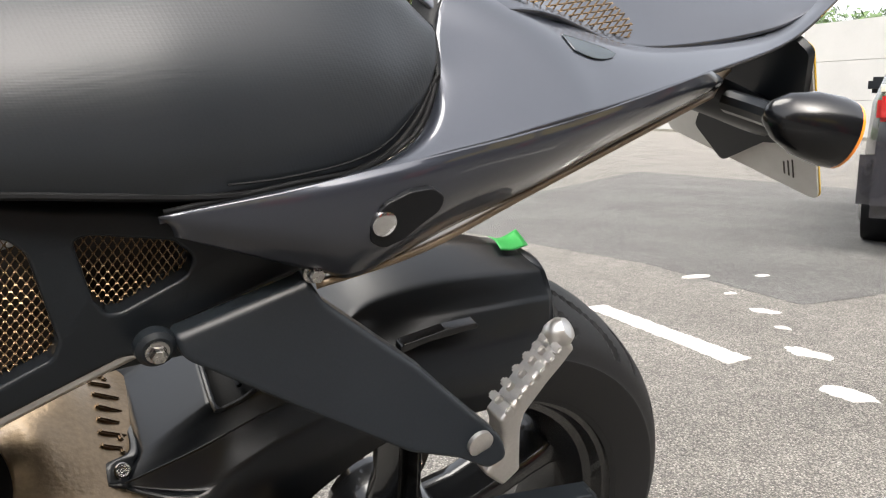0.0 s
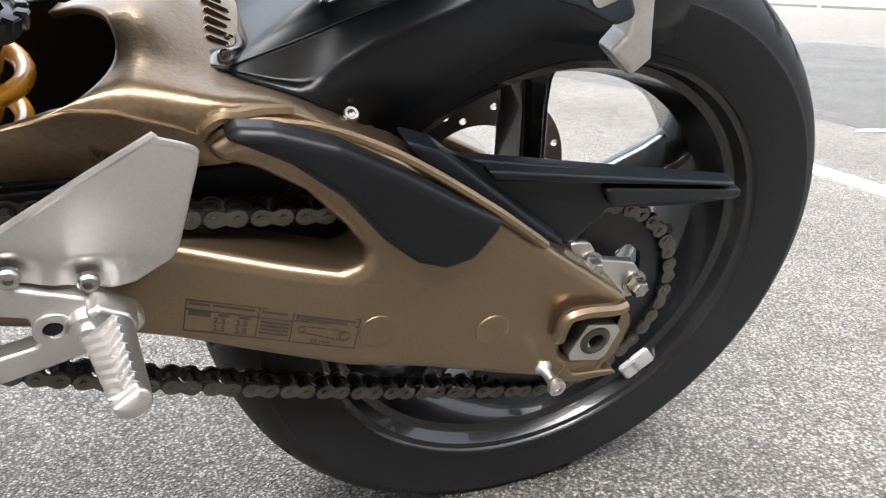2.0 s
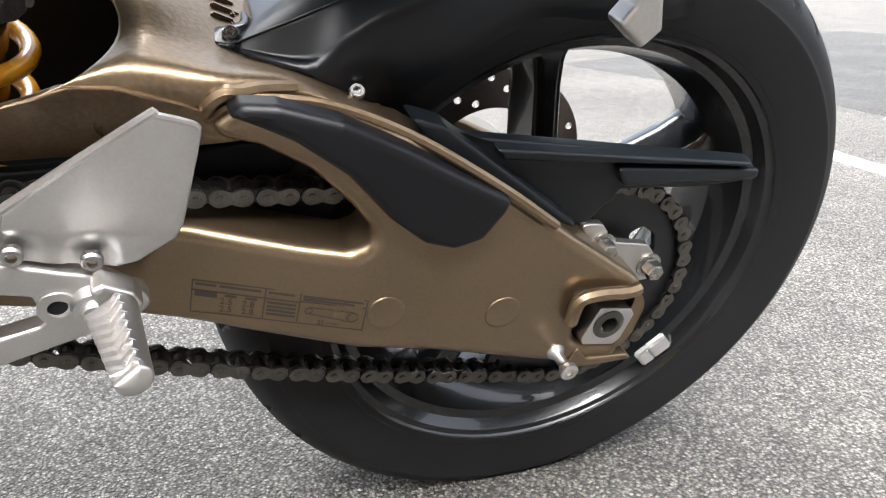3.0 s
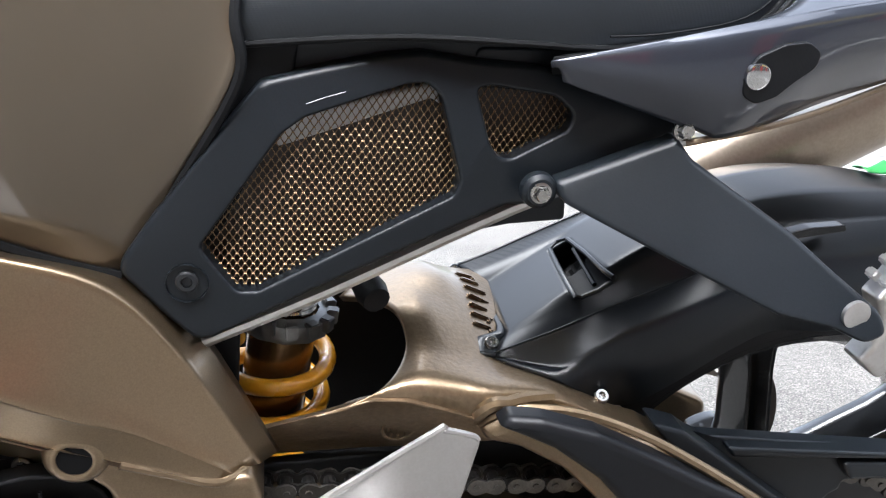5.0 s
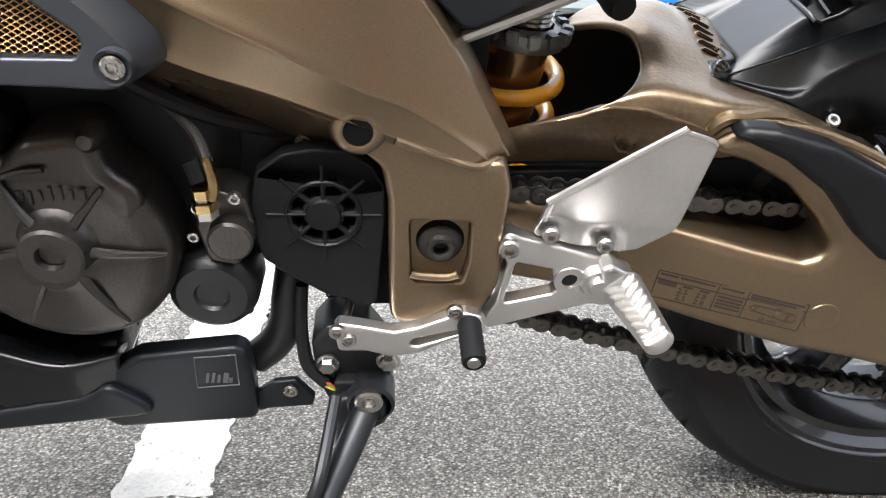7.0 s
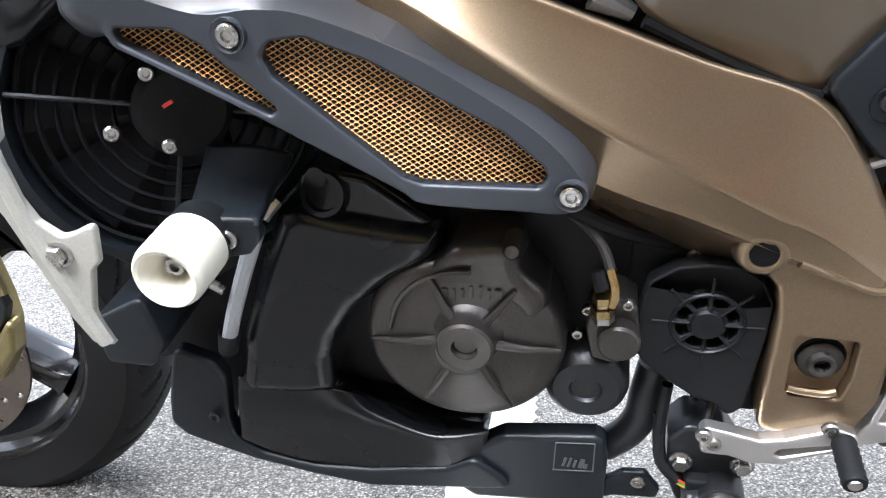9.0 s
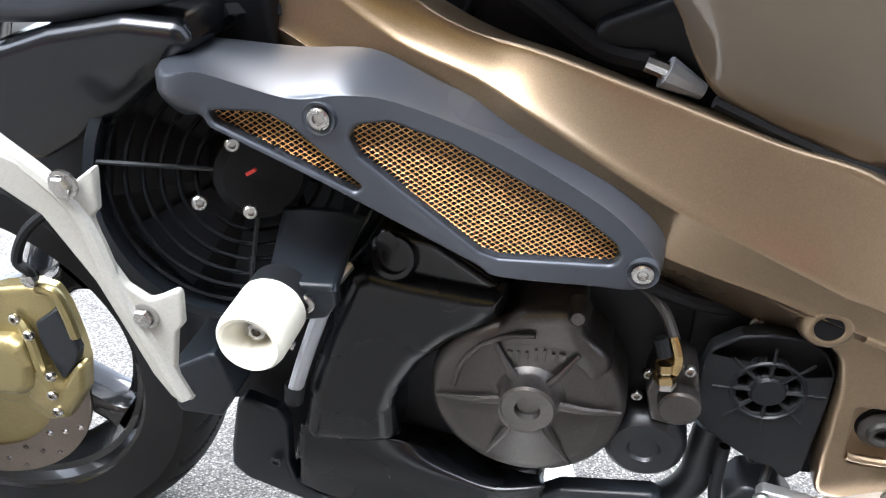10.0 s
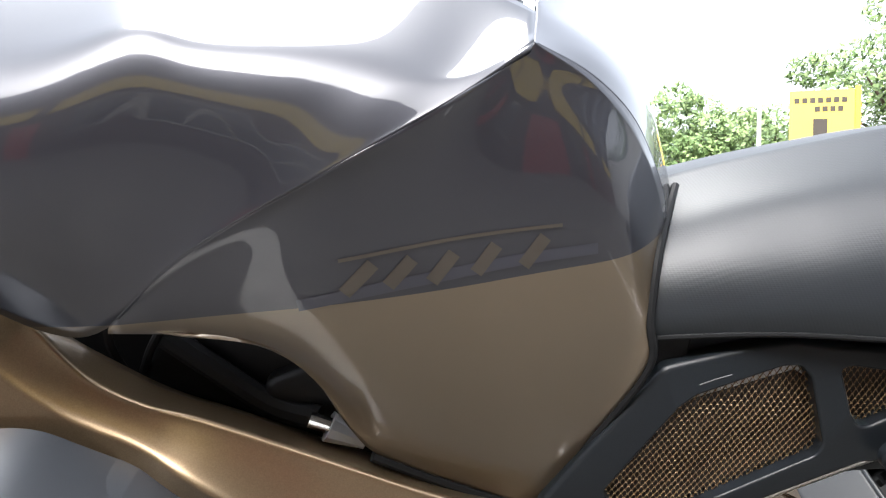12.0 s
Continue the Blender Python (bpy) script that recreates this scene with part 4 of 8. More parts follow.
for outer in (True, False):
    me = bpy.data.meshes.new("link")
    bm = link_bm(outer)
    bmesh.ops.recalc_face_normals(bm, faces=bm.faces)
    bm.to_mesh(me)
    bm.free()
    me.materials.append(M_CHAIN if outer else M_CHAIN_DARK)
    link_meshes.append(me)
for k, (a, b) in enumerate(zip(pins, pins[1:] + pins[:1])):
    ob = new("link", link_meshes[k % 2])
    ob.parent = chain
    m, d = (a + b) / 2, b - a
    ob.matrix_basis = Matrix.Translation((m.x, CHAIN_Y, m.y)) @ Matrix.Rotation(-math.atan2(d.y, d.x), 4, "Y")

# swingarm
arm = empty("swingarm", "bronze painted aluminium swingarm", "", bike)
arm_y = lerp_table([(-0.55, -0.112), (-0.40, -0.118), (-0.334, -0.127), (-0.22, -0.158), (-0.05, -0.163), (0.1, -0.163)])
ARM = [(-0.50, 0.132), (-0.467, 0.129), (-0.395, 0.117), (-0.263, 0.097), (-0.228, 0.094), (-0.215, 0.101), (-0.214, 0.112), (-0.229, 0.132), (-0.257, 0.158), (-0.289, 0.173), (-0.312, 0.176), (-0.318, 0.186), (-0.305, 0.197), (-0.285, 0.202), (-0.244, 0.2), (-0.193, 0.184), (-0.126, 0.144), (-0.074, 0.108), (-0.013, 0.066), (0.022, 0.042), (0.032, 0.026), (0.025, -0.027), (0.02, -0.047), (-0.039, -0.041), (-0.159, -0.008), (-0.219, 0.004), (-0.301, 0.018), (-0.367, 0.032), (-0.50, 0.055)]
AXW = [(-0.034, 0.015), (-0.027, 0.026), (-0.015, 0.029), (0.019, 0.022), (0.023, 0.012), (0.018, -0.018), (0.011, -0.023), (-0.027, -0.018)]
plate("arm_left", ARM, -0.025, 0.022, M_GOLD, arm, 0.012, 0.011, [AXW], lambda x, z: arm_y(x) + 0.025, "bronze painted arm with chain slot", 6, 0.012, 40, 0.03, 0.010)
plate("strut_face", [(-0.476, 0.178), (-0.434, 0.196), (-0.396, 0.209), (-0.37, 0.209), (-0.334, 0.199), (-0.301, 0.186), (-0.292, 0.170), (-0.315, 0.163), (-0.350, 0.153), (-0.400, 0.147), (-0.480, 0.142)], 0.0, 0.005, M_GOLD_ROUGH, arm, 0.010, 0.0015, (), lambda x, z: arm_y(x) + 0.001 + 0.55 * max(0.0, 0.200 - z), "bronze flat strut face above the chain", 2, 0.004, 40, 0.03)
plate("arm_right", [(-0.50, 0.12), (-0.30, 0.13), (-0.12, 0.09), (0.03, 0.02), (0.03, -0.03), (-0.30, 0.0), (-0.50, 0.05)], 0.125, 0.16, M_GOLD, arm, 0.02, 0.010, (), None, "", 3)
# black sheet added behind the damper: shade of the well as colour
plate("well_shade", [(-0.506, 0.159), (-0.45, 0.205), (-0.40, 0.216), (-0.33, 0.224), (-0.29, 0.215), (-0.28, 0.10), (-0.387, 0.044), (-0.51, 0.032)], 0.062, 0.07, M_RUBBER, arm, 0.02, 0.003, (), None, "black sheet added for the shade behind the damper")
# black instead of bronze, to paint the shade inside the arm
plate("arm_inner_web", [(-0.497, 0.137), (-0.438, 0.156), (-0.365, 0.165), (-0.278, 0.153), (-0.222, 0.108), (-0.27, 0.075), (-0.498, 0.093)], -0.064, -0.052, M_RUBBER, arm, 0.01, 0.003, (), None, "inner face of the arm, its shade painted black")
plate("bridge_web", [(-0.32, 0.08), (-0.30, 0.16), (-0.285, 0.19), (-0.26, 0.19), (-0.27, 0.08)], -0.06, 0.125, M_GOLD_ROUGH, arm, 0.01, 0.004)
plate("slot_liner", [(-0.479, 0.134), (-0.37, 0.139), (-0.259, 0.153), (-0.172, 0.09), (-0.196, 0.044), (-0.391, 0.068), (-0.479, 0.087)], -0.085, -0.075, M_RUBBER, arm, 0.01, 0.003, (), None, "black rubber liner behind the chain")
PAD = [(-0.31, 0.199), (-0.303, 0.208), (-0.28, 0.209), (-0.242, 0.202), (-0.197, 0.182), (-0.154, 0.158), (-0.119, 0.14), (-0.123, 0.129), (-0.137, 0.108), (-0.158, 0.101), (-0.18, 0.108), (-0.207, 0.13), (-0.237, 0.163), (-0.27, 0.185), (-0.297, 0.195)]
plate("chafe_pad", PAD, -0.012, 0.006, M_PAD, arm, 0.01, 0.008, (), lambda x, z: arm_y(x) - 0.002, "matt black rubbing pad on the arm", 4)
bridge = patch("bridge", [
    [(-0.425, -0.115, 0.197), (-0.387, -0.111, 0.215), (-0.366, -0.075, 0.224), (-0.368, -0.04, 0.238), (-0.384, 0, 0.231), (-0.406, 0.05, 0.208)],
    [(-0.383, -0.116, 0.2), (-0.365, -0.112, 0.22), (-0.348, -0.075, 0.226), (-0.346, -0.035, 0.24), (-0.359, 0.01, 0.238), (-0.383, 0.06, 0.223)],
    [(-0.342, -0.121, 0.194), (-0.333, -0.115, 0.217), (-0.317, -0.076, 0.218), (-0.316, -0.03, 0.229), (-0.325, 0.02, 0.24), (-0.337, 0.07, 0.232)],
    [(-0.308, -0.124, 0.197), (-0.306, -0.118, 0.214), (-0.293, -0.078, 0.211), (-0.291, -0.03, 0.218), (-0.295, 0.03, 0.227), (-0.303, 0.075, 0.223)],
    [(-0.256, -0.125, 0.204), (-0.259, -0.11, 0.208), (-0.253, -0.08, 0.205), (-0.25, -0.035, 0.209), (-0.247, 0.03, 0.208), (-0.248, 0.08, 0.214)],
    [(-0.179, -0.15, 0.172), (-0.196, -0.12, 0.183), (-0.201, -0.085, 0.182), (-0.194, -0.04, 0.182), (-0.185, 0.03, 0.183), (-0.186, 0.085, 0.199)],
], M_GOLD_ROUGH, arm, 5, 5, 0.006, "cast bronze swingarm bridge with textured top", 1.0)
tube("weld_bead", [(-0.318, -0.116, 0.185), (-0.318, -0.124, 0.198), (-0.309, -0.126, 0.206), (-0.299, -0.126, 0.206), (-0.284, -0.122, 0.206), (-0.263, -0.118, 0.204)], 0.0055, M_WELD, arm, 5, 8)
tube("edge_weld", [(-0.317, -0.122, 0.187), (-0.305, -0.126, 0.198), (-0.285, -0.13, 0.203), (-0.244, -0.137, 0.2), (-0.194, -0.15, 0.184), (-0.128, -0.163, 0.147), (-0.076, -0.165, 0.11)], 0.004, M_WELD, arm, 6, 8)
# raised bars stand in for the cast lettering on the bridge
from mathutils.bvhtree import BVHTree
bridge_tree = BVHTree.FromPolygons([v.co for v in bridge.data.vertices], [tuple(p.vertices) for p in bridge.data.polygons])
for k in range(7):
    a, b = [Vector(v) for v in [(-0.299, -0.04, 0.213), (-0.299, 0.055, 0.209)]]
    c = a.lerp(b, (k + 0.5) / 7)
    hit = bridge_tree.find_nearest(c)
    nrm = hit[1] if hit[1].z > 0 else -hit[1]
    run = (b - a).normalized()
    side_way = nrm.cross(run).normalized()
    m = Matrix((run, side_way, nrm)).transposed().to_4x4()
    ext = 0.013 if k in (1, 3, 4) else 0.009
    bmk = box_bm(bmesh.new(), (-0.0024, -ext, -0.003), (0.0024, 0.009, 0.0022), 0.0012)
    if k in (0, 1, 6):
        box_bm(bmk, (-0.007, -0.009, -0.003), (0.001, -0.005, 0.0022), 0.0012)
    part("cast_bar", bmk, M_GOLD_ROUGH, arm).matrix_basis = Matrix.Translation(hit[0] + nrm * 0.0004) @ m
# small cast approval mark on the strut
EM = Vector((-0.374, -0.1065, 0.176))
lathe("cast_mark", [(0, 0.0105), (-0.0012, 0.0108), (-0.0012, 0.0125), (0, 0.0128)], EM, M_GOLD, arm, (0, 1, 0.25), 32)
for k in range(8):
    a = 2 * math.pi * k / 8
    part("cast_mark_bar", box_bm(bmesh.new(), (-0.001, -0.0012, -0.002), (0.001, 0.0008, 0.002), 0.0004), M_GOLD, arm).matrix_basis = Matrix.Translation(EM + Vector((0.007 * math.cos(a), 0, 0.007 * math.sin(a))))
# axle block
AX = [(-0.012, 0.019), (0.019, 0.014), (0.024, 0.007), (0.017, -0.02), (0.011, -0.025), (-0.02, -0.02), (-0.023, -0.013)]
plate("axle_block", AX, -0.164, -0.14, M_ALU, arm, 0.003, 0.001, [[(-0.006, -0.001), (-0.004, 0.005), (0.003, 0.007), (0.011, 0.001), (0.013, -0.009), (0.009, -0.014), (0.001, -0.012)]], None, "bright aluminium axle block", 2, 0.003)
lathe("axle_nut", [(-0.150, 0.0), (-0.150, 0.0075), (-0.166, 0.008), (-0.167, 0.010), (-0.165, 0.0145), (-0.15, 0.015)], (0.0, 0.0, 0.0), mat("olive_grey_axle_nut", (0.06, 0.06, 0.05), 0.4, 0.6, 0.2, 400, 0.1), arm, n=24)
tube("end_weld", [(-0.042, -0.168, 0.013), (-0.042, -0.172, 0.037), (-0.027, -0.172, 0.042), (0.004, -0.17, 0.039), (0.016, -0.168, 0.04)], 0.006, M_WELD, arm, 5, 8)
plate("arm_tail", [(-0.024, -0.022), (-0.012, -0.037), (0.03, -0.04), (0.037, -0.046), (-0.004, -0.047), (-0.033, -0.044)], -0.165, -0.12, M_GOLD, arm, 0.003, 0.002)
for e in ([(-0.2, -0.155, 0.041)], [(-0.103, -0.164, 0.028)]):
    lathe("pressed_dimple", [(-0.0015, 0.0), (-0.0010, 0.008), (-0.0022, 0.0125), (-0.0018, 0.0145), (0.002, 0.016)], (e[0][0], arm_y(e[0][0]) + 0.001, e[0][2]), M_GOLD, arm)
# carrier plate and bolts behind the axle
plate("adjuster_plate", [(-0.028, 0.081), (-0.006, 0.079), (0.01, 0.059), (0.047, 0.052), (0.065, 0.031), (0.059, 0.013), (0.044, 0.012), (-0.011, 0.056)], -0.128, -0.120, M_ALU, arm, 0.006, 0.0015, (), None, "white-silver cast bracket")
for x, z, y in ((0.053, 0.03, -0.128), (-0.002, 0.058, -0.128)):
    bolt((x, y, z), 0.009, arm, M_STEEL, False, 0.014)
lathe("paddock_bobbin", [(0, 0.004), (0.004, 0.0075), (0.009, 0.008), (0.014, 0.0048), (0.026, 0.0048), (0.030, 0.0078), (0.035, 0.0078), (0.0365, 0.006), (0.0365, 0.0032), (0.034, 0.0030), (0.034, 0)], (-0.045, -0.155, -0.024), M_ALU, arm, (0, -1, 0.02), 20, "bright aluminium stand bobbin")
# tyre-pressure label
LBL_A, LBL_B = Vector((-0.334, 0, 0.067)), Vector((-0.221, 0, 0.029))


def on_arm(u, v, lift=0.0006):
    """A point of the label's area: u along, v up, in metres from its upper front corner."""
    d = Vector((0.957, 0, -0.10)).normalized()
    w = Vector((0.10, 0, 0.957)).normalized()
    p = LBL_A + d * u + w * v
    return Vector((p.x, arm_y(p.x) - lift, p.z))


def label_line(a, b, w=0.0005):
    bm = bmesh.new()
    p, q = on_arm(*a), on_arm(*b)
    d = (q - p).normalized()
    s = d.cross(Vector((0, 1, 0))).normalized() * w
    vs = [bm.verts.new(x + y) for y in (Vector((0, 0, 0)), Vector((0, 0.0004, 0))) for x in (p - s, q - s, q + s, p + s)]
    bmesh.ops.convex_hull(bm, input=vs)
    return bm


decal = empty("pressure_label", "black printed tyre pressure and chain label on bronze", "", arm)
LW, LH = 0.120, 0.028
for a, b in (((0, 0), (LW, 0)), ((LW, 0), (LW, -LH)), ((LW, -LH), (0, -LH)), ((0, -LH), (0, 0)), ((0.049, 0), (0.049, -LH)), ((0.073, 0), (0.073, -LH)), ((0, -0.0085), (0.073, -0.0085)), ((0.073, -0.0075), (LW, -0.0075))):
    part("rule", label_line(a, b), M_INK, decal)
for u, v, L in ((0.002, -0.003, 0.014), (0.018, -0.003, 0.028), (0.051, -0.003, 0.018), (0.075, -0.0025, 0.042), (0.075, -0.0052, 0.036), (0.051, -0.012, 0.02), (0.051, -0.0155, 0.02), (0.051, -0.019, 0.02), (0.051, -0.0225, 0.02), (0.022, -0.011, 0.008), (0.036, -0.011, 0.008)):
    part("print_bar", label_line((u, v), (u + L, v), 0.0009), M_INK, decal)
part("print_block", label_line((0.002, -0.0115), (0.017, -0.0115), 0.0022), M_INK, decal)
for (u, v), rr in (((0.080, -0.015), 0.003), ((0.111, -0.0165), 0.0045)):
    c = on_arm(u, v)
    bm = bmesh.new()
    turned(bm, [(0, rr), (0.0004, rr), (0.0004, rr - 0.0008), (0, rr - 0.0008), (0, rr)], c, (0, -1, 0), 24)
    part("print_ring", bm, M_INK, decal)
part("rule", label_line((0.080, -0.012), (0.111, -0.012), 0.0004), M_INK, decal)
part("rule", label_line((0.080, -0.018), (0.111, -0.021), 0.0004), M_INK, decal)


def lettering(text, size, at, material, parent, name="lettering", rot=(90, 0, 0)):
    cu = bpy.data.curves.new(name, "FONT")
    cu.body, cu.size, cu.extrude, cu.align_x = text, size, 0.0002, "LEFT"
    ob = bpy.data.objects.new(name, cu)
    me = bpy.data.meshes.new_from_object(ob)
    bpy.data.objects.remove(ob)
    me.materials.clear()
    ob = link_mesh(name, me, material, parent, "printed figures")
    ob.matrix_basis = pose(*at, *rot)
    return ob


for txt, u, v, s in (("2.5", 0.019, -0.0185, 0.0075), ("2.8", 0.034, -0.0185, 0.0075), ("2.5", 0.019, -0.0255, 0.0075), ("2.8", 0.034, -0.0255, 0.0075), ("25 mm", 0.087, -0.0265, 0.0055)):
    c = on_arm(u, v)
    lettering(txt, s, c, M_INK, decal, "lettering", (90, 6, -14))

# chain guard
guard = empty("chain_guard", "matt black plastic chain guard", "", bike)
GZ = [(-0.139, 0.165), (-0.116, 0.162), (0.13, 0.128), (0.134, 0.12), (0.143, 0.116), (0.143, 0.108), (0.086, 0.105), (0.003, 0.109), (0.002, 0.1), (-0.007, 0.095), (-0.019, 0.078), (-0.032, 0.077), (-0.101, 0.13), (-0.157, 0.174)]
plate("guard_panel", GZ, -0.124, -0.112, M_BLACK, guard, 0.004, 0.003)
plate("guard_rib", [(-0.12, 0.16), (0.121, 0.132), (0.122, 0.128), (-0.113, 0.15)], -0.135, -0.120, M_BLACK, guard, 0.002, 0.003)
plate("guard_lip", [(-0.012, 0.136), (0.133, 0.124), (0.133, 0.115), (0, 0.118)], -0.134, -0.122, M_BLACK, guard, 0.004, 0.003)
plate("guard_blade", [(-0.194, 0.193), (-0.164, 0.183), (-0.044, 0.094), (-0.041, 0.088), (-0.057, 0.095), (-0.171, 0.17)], -0.142, -0.118, M_BLACK, guard, 0.003, 0.003)

# hugger
hug = empty("rear_hugger", "satin black plastic rear hugger over the tyre", "", bike)


def sheet(name, rows, material, parent, nu=5, round_off=0.14, thick=0.004, skip=(), label=""):
    """A moulded sheet: smooth along its length, folded along the columns of its rows, each fold rounded a little. skip: (row, column) cells left open."""
    def folded(row):
        p = [Vector(v) for v in row]
        out = [(p[0], 0)]
        for j in range(1, len(p) - 1):
            a, b = p[j].lerp(p[j - 1], round_off), p[j].lerp(p[j + 1], round_off)
            out += [(a, j - 1), ((a + b + 2 * p[j]) / 4, j), (b, j)]
        return out + [(p[-1], len(p) - 1)]
    flat = [folded(r) for r in rows]
    cells = [c for _, c in flat[0]]
    cols = [spline([r[j][0] for r in flat], nu) for j in range(len(cells))]
    bm = bmesh.new()
    g = [[bm.verts.new(v) for v in col] for col in cols]
    for j in range(len(g) - 1):
        for i in range(len(g[0]) - 1):
            if (min(i // nu, len(rows) - 2), cells[j]) not in skip:
                bm.faces.new((g[j][i], g[j][i + 1], g[j + 1][i + 1], g[j + 1][i]))
    me = bpy.data.meshes.new(name)
    bm.normal_update()
    bm.to_mesh(me)
    bm.free()
    ob = link_mesh(name, me, material, parent, label, 50)
    face_way = sum((p.normal * p.area for p in me.polygons), Vector()).dot(Vector((0, -1, 0.6)))
    so = ob.modifiers.new("thickness", "SOLIDIFY")
    so.thickness, so.offset = thick, (-1.0 if face_way > 0 else 1.0)
    return ob


# columns: far edge, far ridge, mouth edge, near ridge, mouth foot, crease, lower bulge, lower edge
HUG_ROWS = [
    [(-0.291, 0.085, 0.22), (-0.273, 0.055, 0.215), (-0.2739, 0.0445, 0.2156), (-0.282, -0.05, 0.221), (-0.2873, -0.0576, 0.2187), (-0.296, -0.07, 0.215), (-0.295, -0.072, 0.214), (-0.295, -0.074, 0.213)],
    [(-0.26, 0.085, 0.233), (-0.241, 0.055, 0.236), (-0.2423, 0.0444, 0.2367), (-0.254, -0.051, 0.243), (-0.2517, -0.0605, 0.2409), (-0.248, -0.076, 0.2375), (-0.2499, -0.09, 0.2119), (-0.258, -0.1, 0.211)],
    [(-0.228, 0.085, 0.248), (-0.216, 0.055, 0.252), (-0.2176, 0.0444, 0.2527), (-0.232, -0.051, 0.259), (-0.2258, -0.0597, 0.2557), (-0.2158, -0.074, 0.2504), (-0.2248, -0.096, 0.2296), (-0.227, -0.107, 0.194)],
    [(-0.204, 0.085, 0.259), (-0.202, 0.055, 0.261), (-0.2026, 0.0442, 0.2625), (-0.208, -0.053, 0.276), (-0.2025, -0.0614, 0.27), (-0.1935, -0.075, 0.2601), (-0.2042, -0.098, 0.2439), (-0.197, -0.11, 0.188)],
    [(-0.169, 0.085, 0.275), (-0.179, 0.055, 0.278), (-0.1791, 0.0437, 0.2799), (-0.18, -0.058, 0.297), (-0.1759, -0.0656, 0.2873), (-0.1693, -0.078, 0.2715), (-0.1754, -0.1, 0.2572), (-0.164, -0.112, 0.206)],
    [(-0.119, 0.08, 0.301), (-0.131, 0.05, 0.305), (-0.1323, 0.038, 0.3068), (-0.144, -0.07, 0.323), (-0.1413, -0.0761, 0.3106), (-0.1368, -0.086, 0.2905), (-0.1387, -0.103, 0.2738), (-0.123, -0.113, 0.234)],
    [(-0.1, 0.075, 0.302), (-0.102, 0.05, 0.319), (-0.104, 0, 0.333), (-0.108, -0.055, 0.331), (-0.1064, -0.0706, 0.322), (-0.1037, -0.096, 0.3072), (-0.1008, -0.107, 0.2884), (-0.088, -0.112, 0.249)],
    [(-0.05, 0.075, 0.314), (-0.05, 0.05, 0.331), (-0.05, 0, 0.344), (-0.05, -0.055, 0.341), (-0.05, -0.085, 0.329), (-0.05, -0.104, 0.306), (-0.049, -0.111, 0.285), (-0.046, -0.111, 0.246)],
    [(0.01, 0.075, 0.316), (0.01, 0.05, 0.333), (0.01, 0, 0.346), (0.01, -0.055, 0.343), (0.01, -0.085, 0.331), (0.01, -0.102, 0.308), (0.012, -0.109, 0.285), (0.014, -0.109, 0.246)],
    [(0.072, 0.073, 0.306), (0.07, 0.05, 0.323), (0.066, 0, 0.338), (0.058, -0.055, 0.342), (0.052, -0.08, 0.329), (0.046, -0.097, 0.306), (0.042, -0.104, 0.285), (0.036, -0.105, 0.25)],
]
hug_top = sheet("hugger_shell", HUG_ROWS, M_HUGGER, hug, 5, 0.12, 0.004, ((2, 2), (2, 3)), "satin black hugger with open scoop")
patch("hugger_far_side", [[r[0], tuple(Vector(r[0]) + Vector((0, 0.012, -0.035))), tuple(Vector(r[0]) + Vector((0, 0.014, -0.085)))] for r in HUG_ROWS], M_HUGGER, hug, 4, 3, 0.003)
# scoop floor in flat black: the mouth's inner shade as colour
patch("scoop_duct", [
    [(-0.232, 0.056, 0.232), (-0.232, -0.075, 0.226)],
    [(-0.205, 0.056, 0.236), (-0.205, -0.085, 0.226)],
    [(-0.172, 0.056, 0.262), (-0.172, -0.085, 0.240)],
], M_HOLE, hug, 3, 3, 0.003, "inside of the scoop, its shade painted black")
tube("scoop_rim", [HUG_ROWS[2][2], HUG_ROWS[2][3], HUG_ROWS[2][4], HUG_ROWS[3][4], HUG_ROWS[3][3], HUG_ROWS[3][2], HUG_ROWS[2][2]], 0.0021, M_HUGGER, hug, 2, 8, "rounded rim of the scoop mouth")
tube("duct_rib", [(-0.205, 0.02, 0.263), (-0.203, -0.03, 0.252)], 0.0022, M_HUGGER, hug, 0, 6)
tube("moulding_seam", [Vector(r[5]) + Vector((0, -0.0008, 0.0004)) for r in HUG_ROWS[:7]], 0.0007, M_HUGGER, hug, 5, 6)
patch("hugger_rear_lip", [
    [HUG_ROWS[-1][0], HUG_ROWS[-1][2], HUG_ROWS[-1][3], HUG_ROWS[-1][5], HUG_ROWS[-1][7]],
    [tuple(Vector(HUG_ROWS[-1][k]) + Vector((-0.012, 0.010, -0.010))) for k in (0, 2, 3, 5, 7)],
], M_HUGGER, hug, 2, 6, 0.003)
plate("hugger_slot", [(-0.114, 0.316), (-0.09, 0.323), (-0.046, 0.329), (-0.048, 0.334), (-0.077, 0.332), (-0.113, 0.324)], -0.1095, -0.100, M_BLACK_GLOSS, hug, 0.004, 0.001, (), None, "moulded groove")
for b in ((-0.2955, -0.060, 0.217), (-0.295, 0.086, 0.214), (-0.22, -0.1085, 0.195)):
    bolt(b, 0.0058, hug, M_STEEL, True, 0.005, (0, -0.6, 0.8))
patch("hugger_tab", [
    [(-0.298, 0.098, 0.21), (-0.285, 0.085, 0.22)],
    [(-0.298, 0.08, 0.208), (-0.28, 0.075, 0.211)],
    [(-0.279, 0.055, 0.213), (-0.274, 0.05, 0.217)],
    [(-0.282, 0, 0.216), (-0.276, 0, 0.217)],
    [(-0.287, -0.042, 0.22), (-0.282, -0.046, 0.222)],
    [(-0.306, -0.052, 0.219), (-0.287, -0.056, 0.219)],
    [(-0.309, -0.07, 0.216), (-0.295, -0.074, 0.215)],
], M_HUGGER, hug, 4, 3, 0.004, "", 1.0)
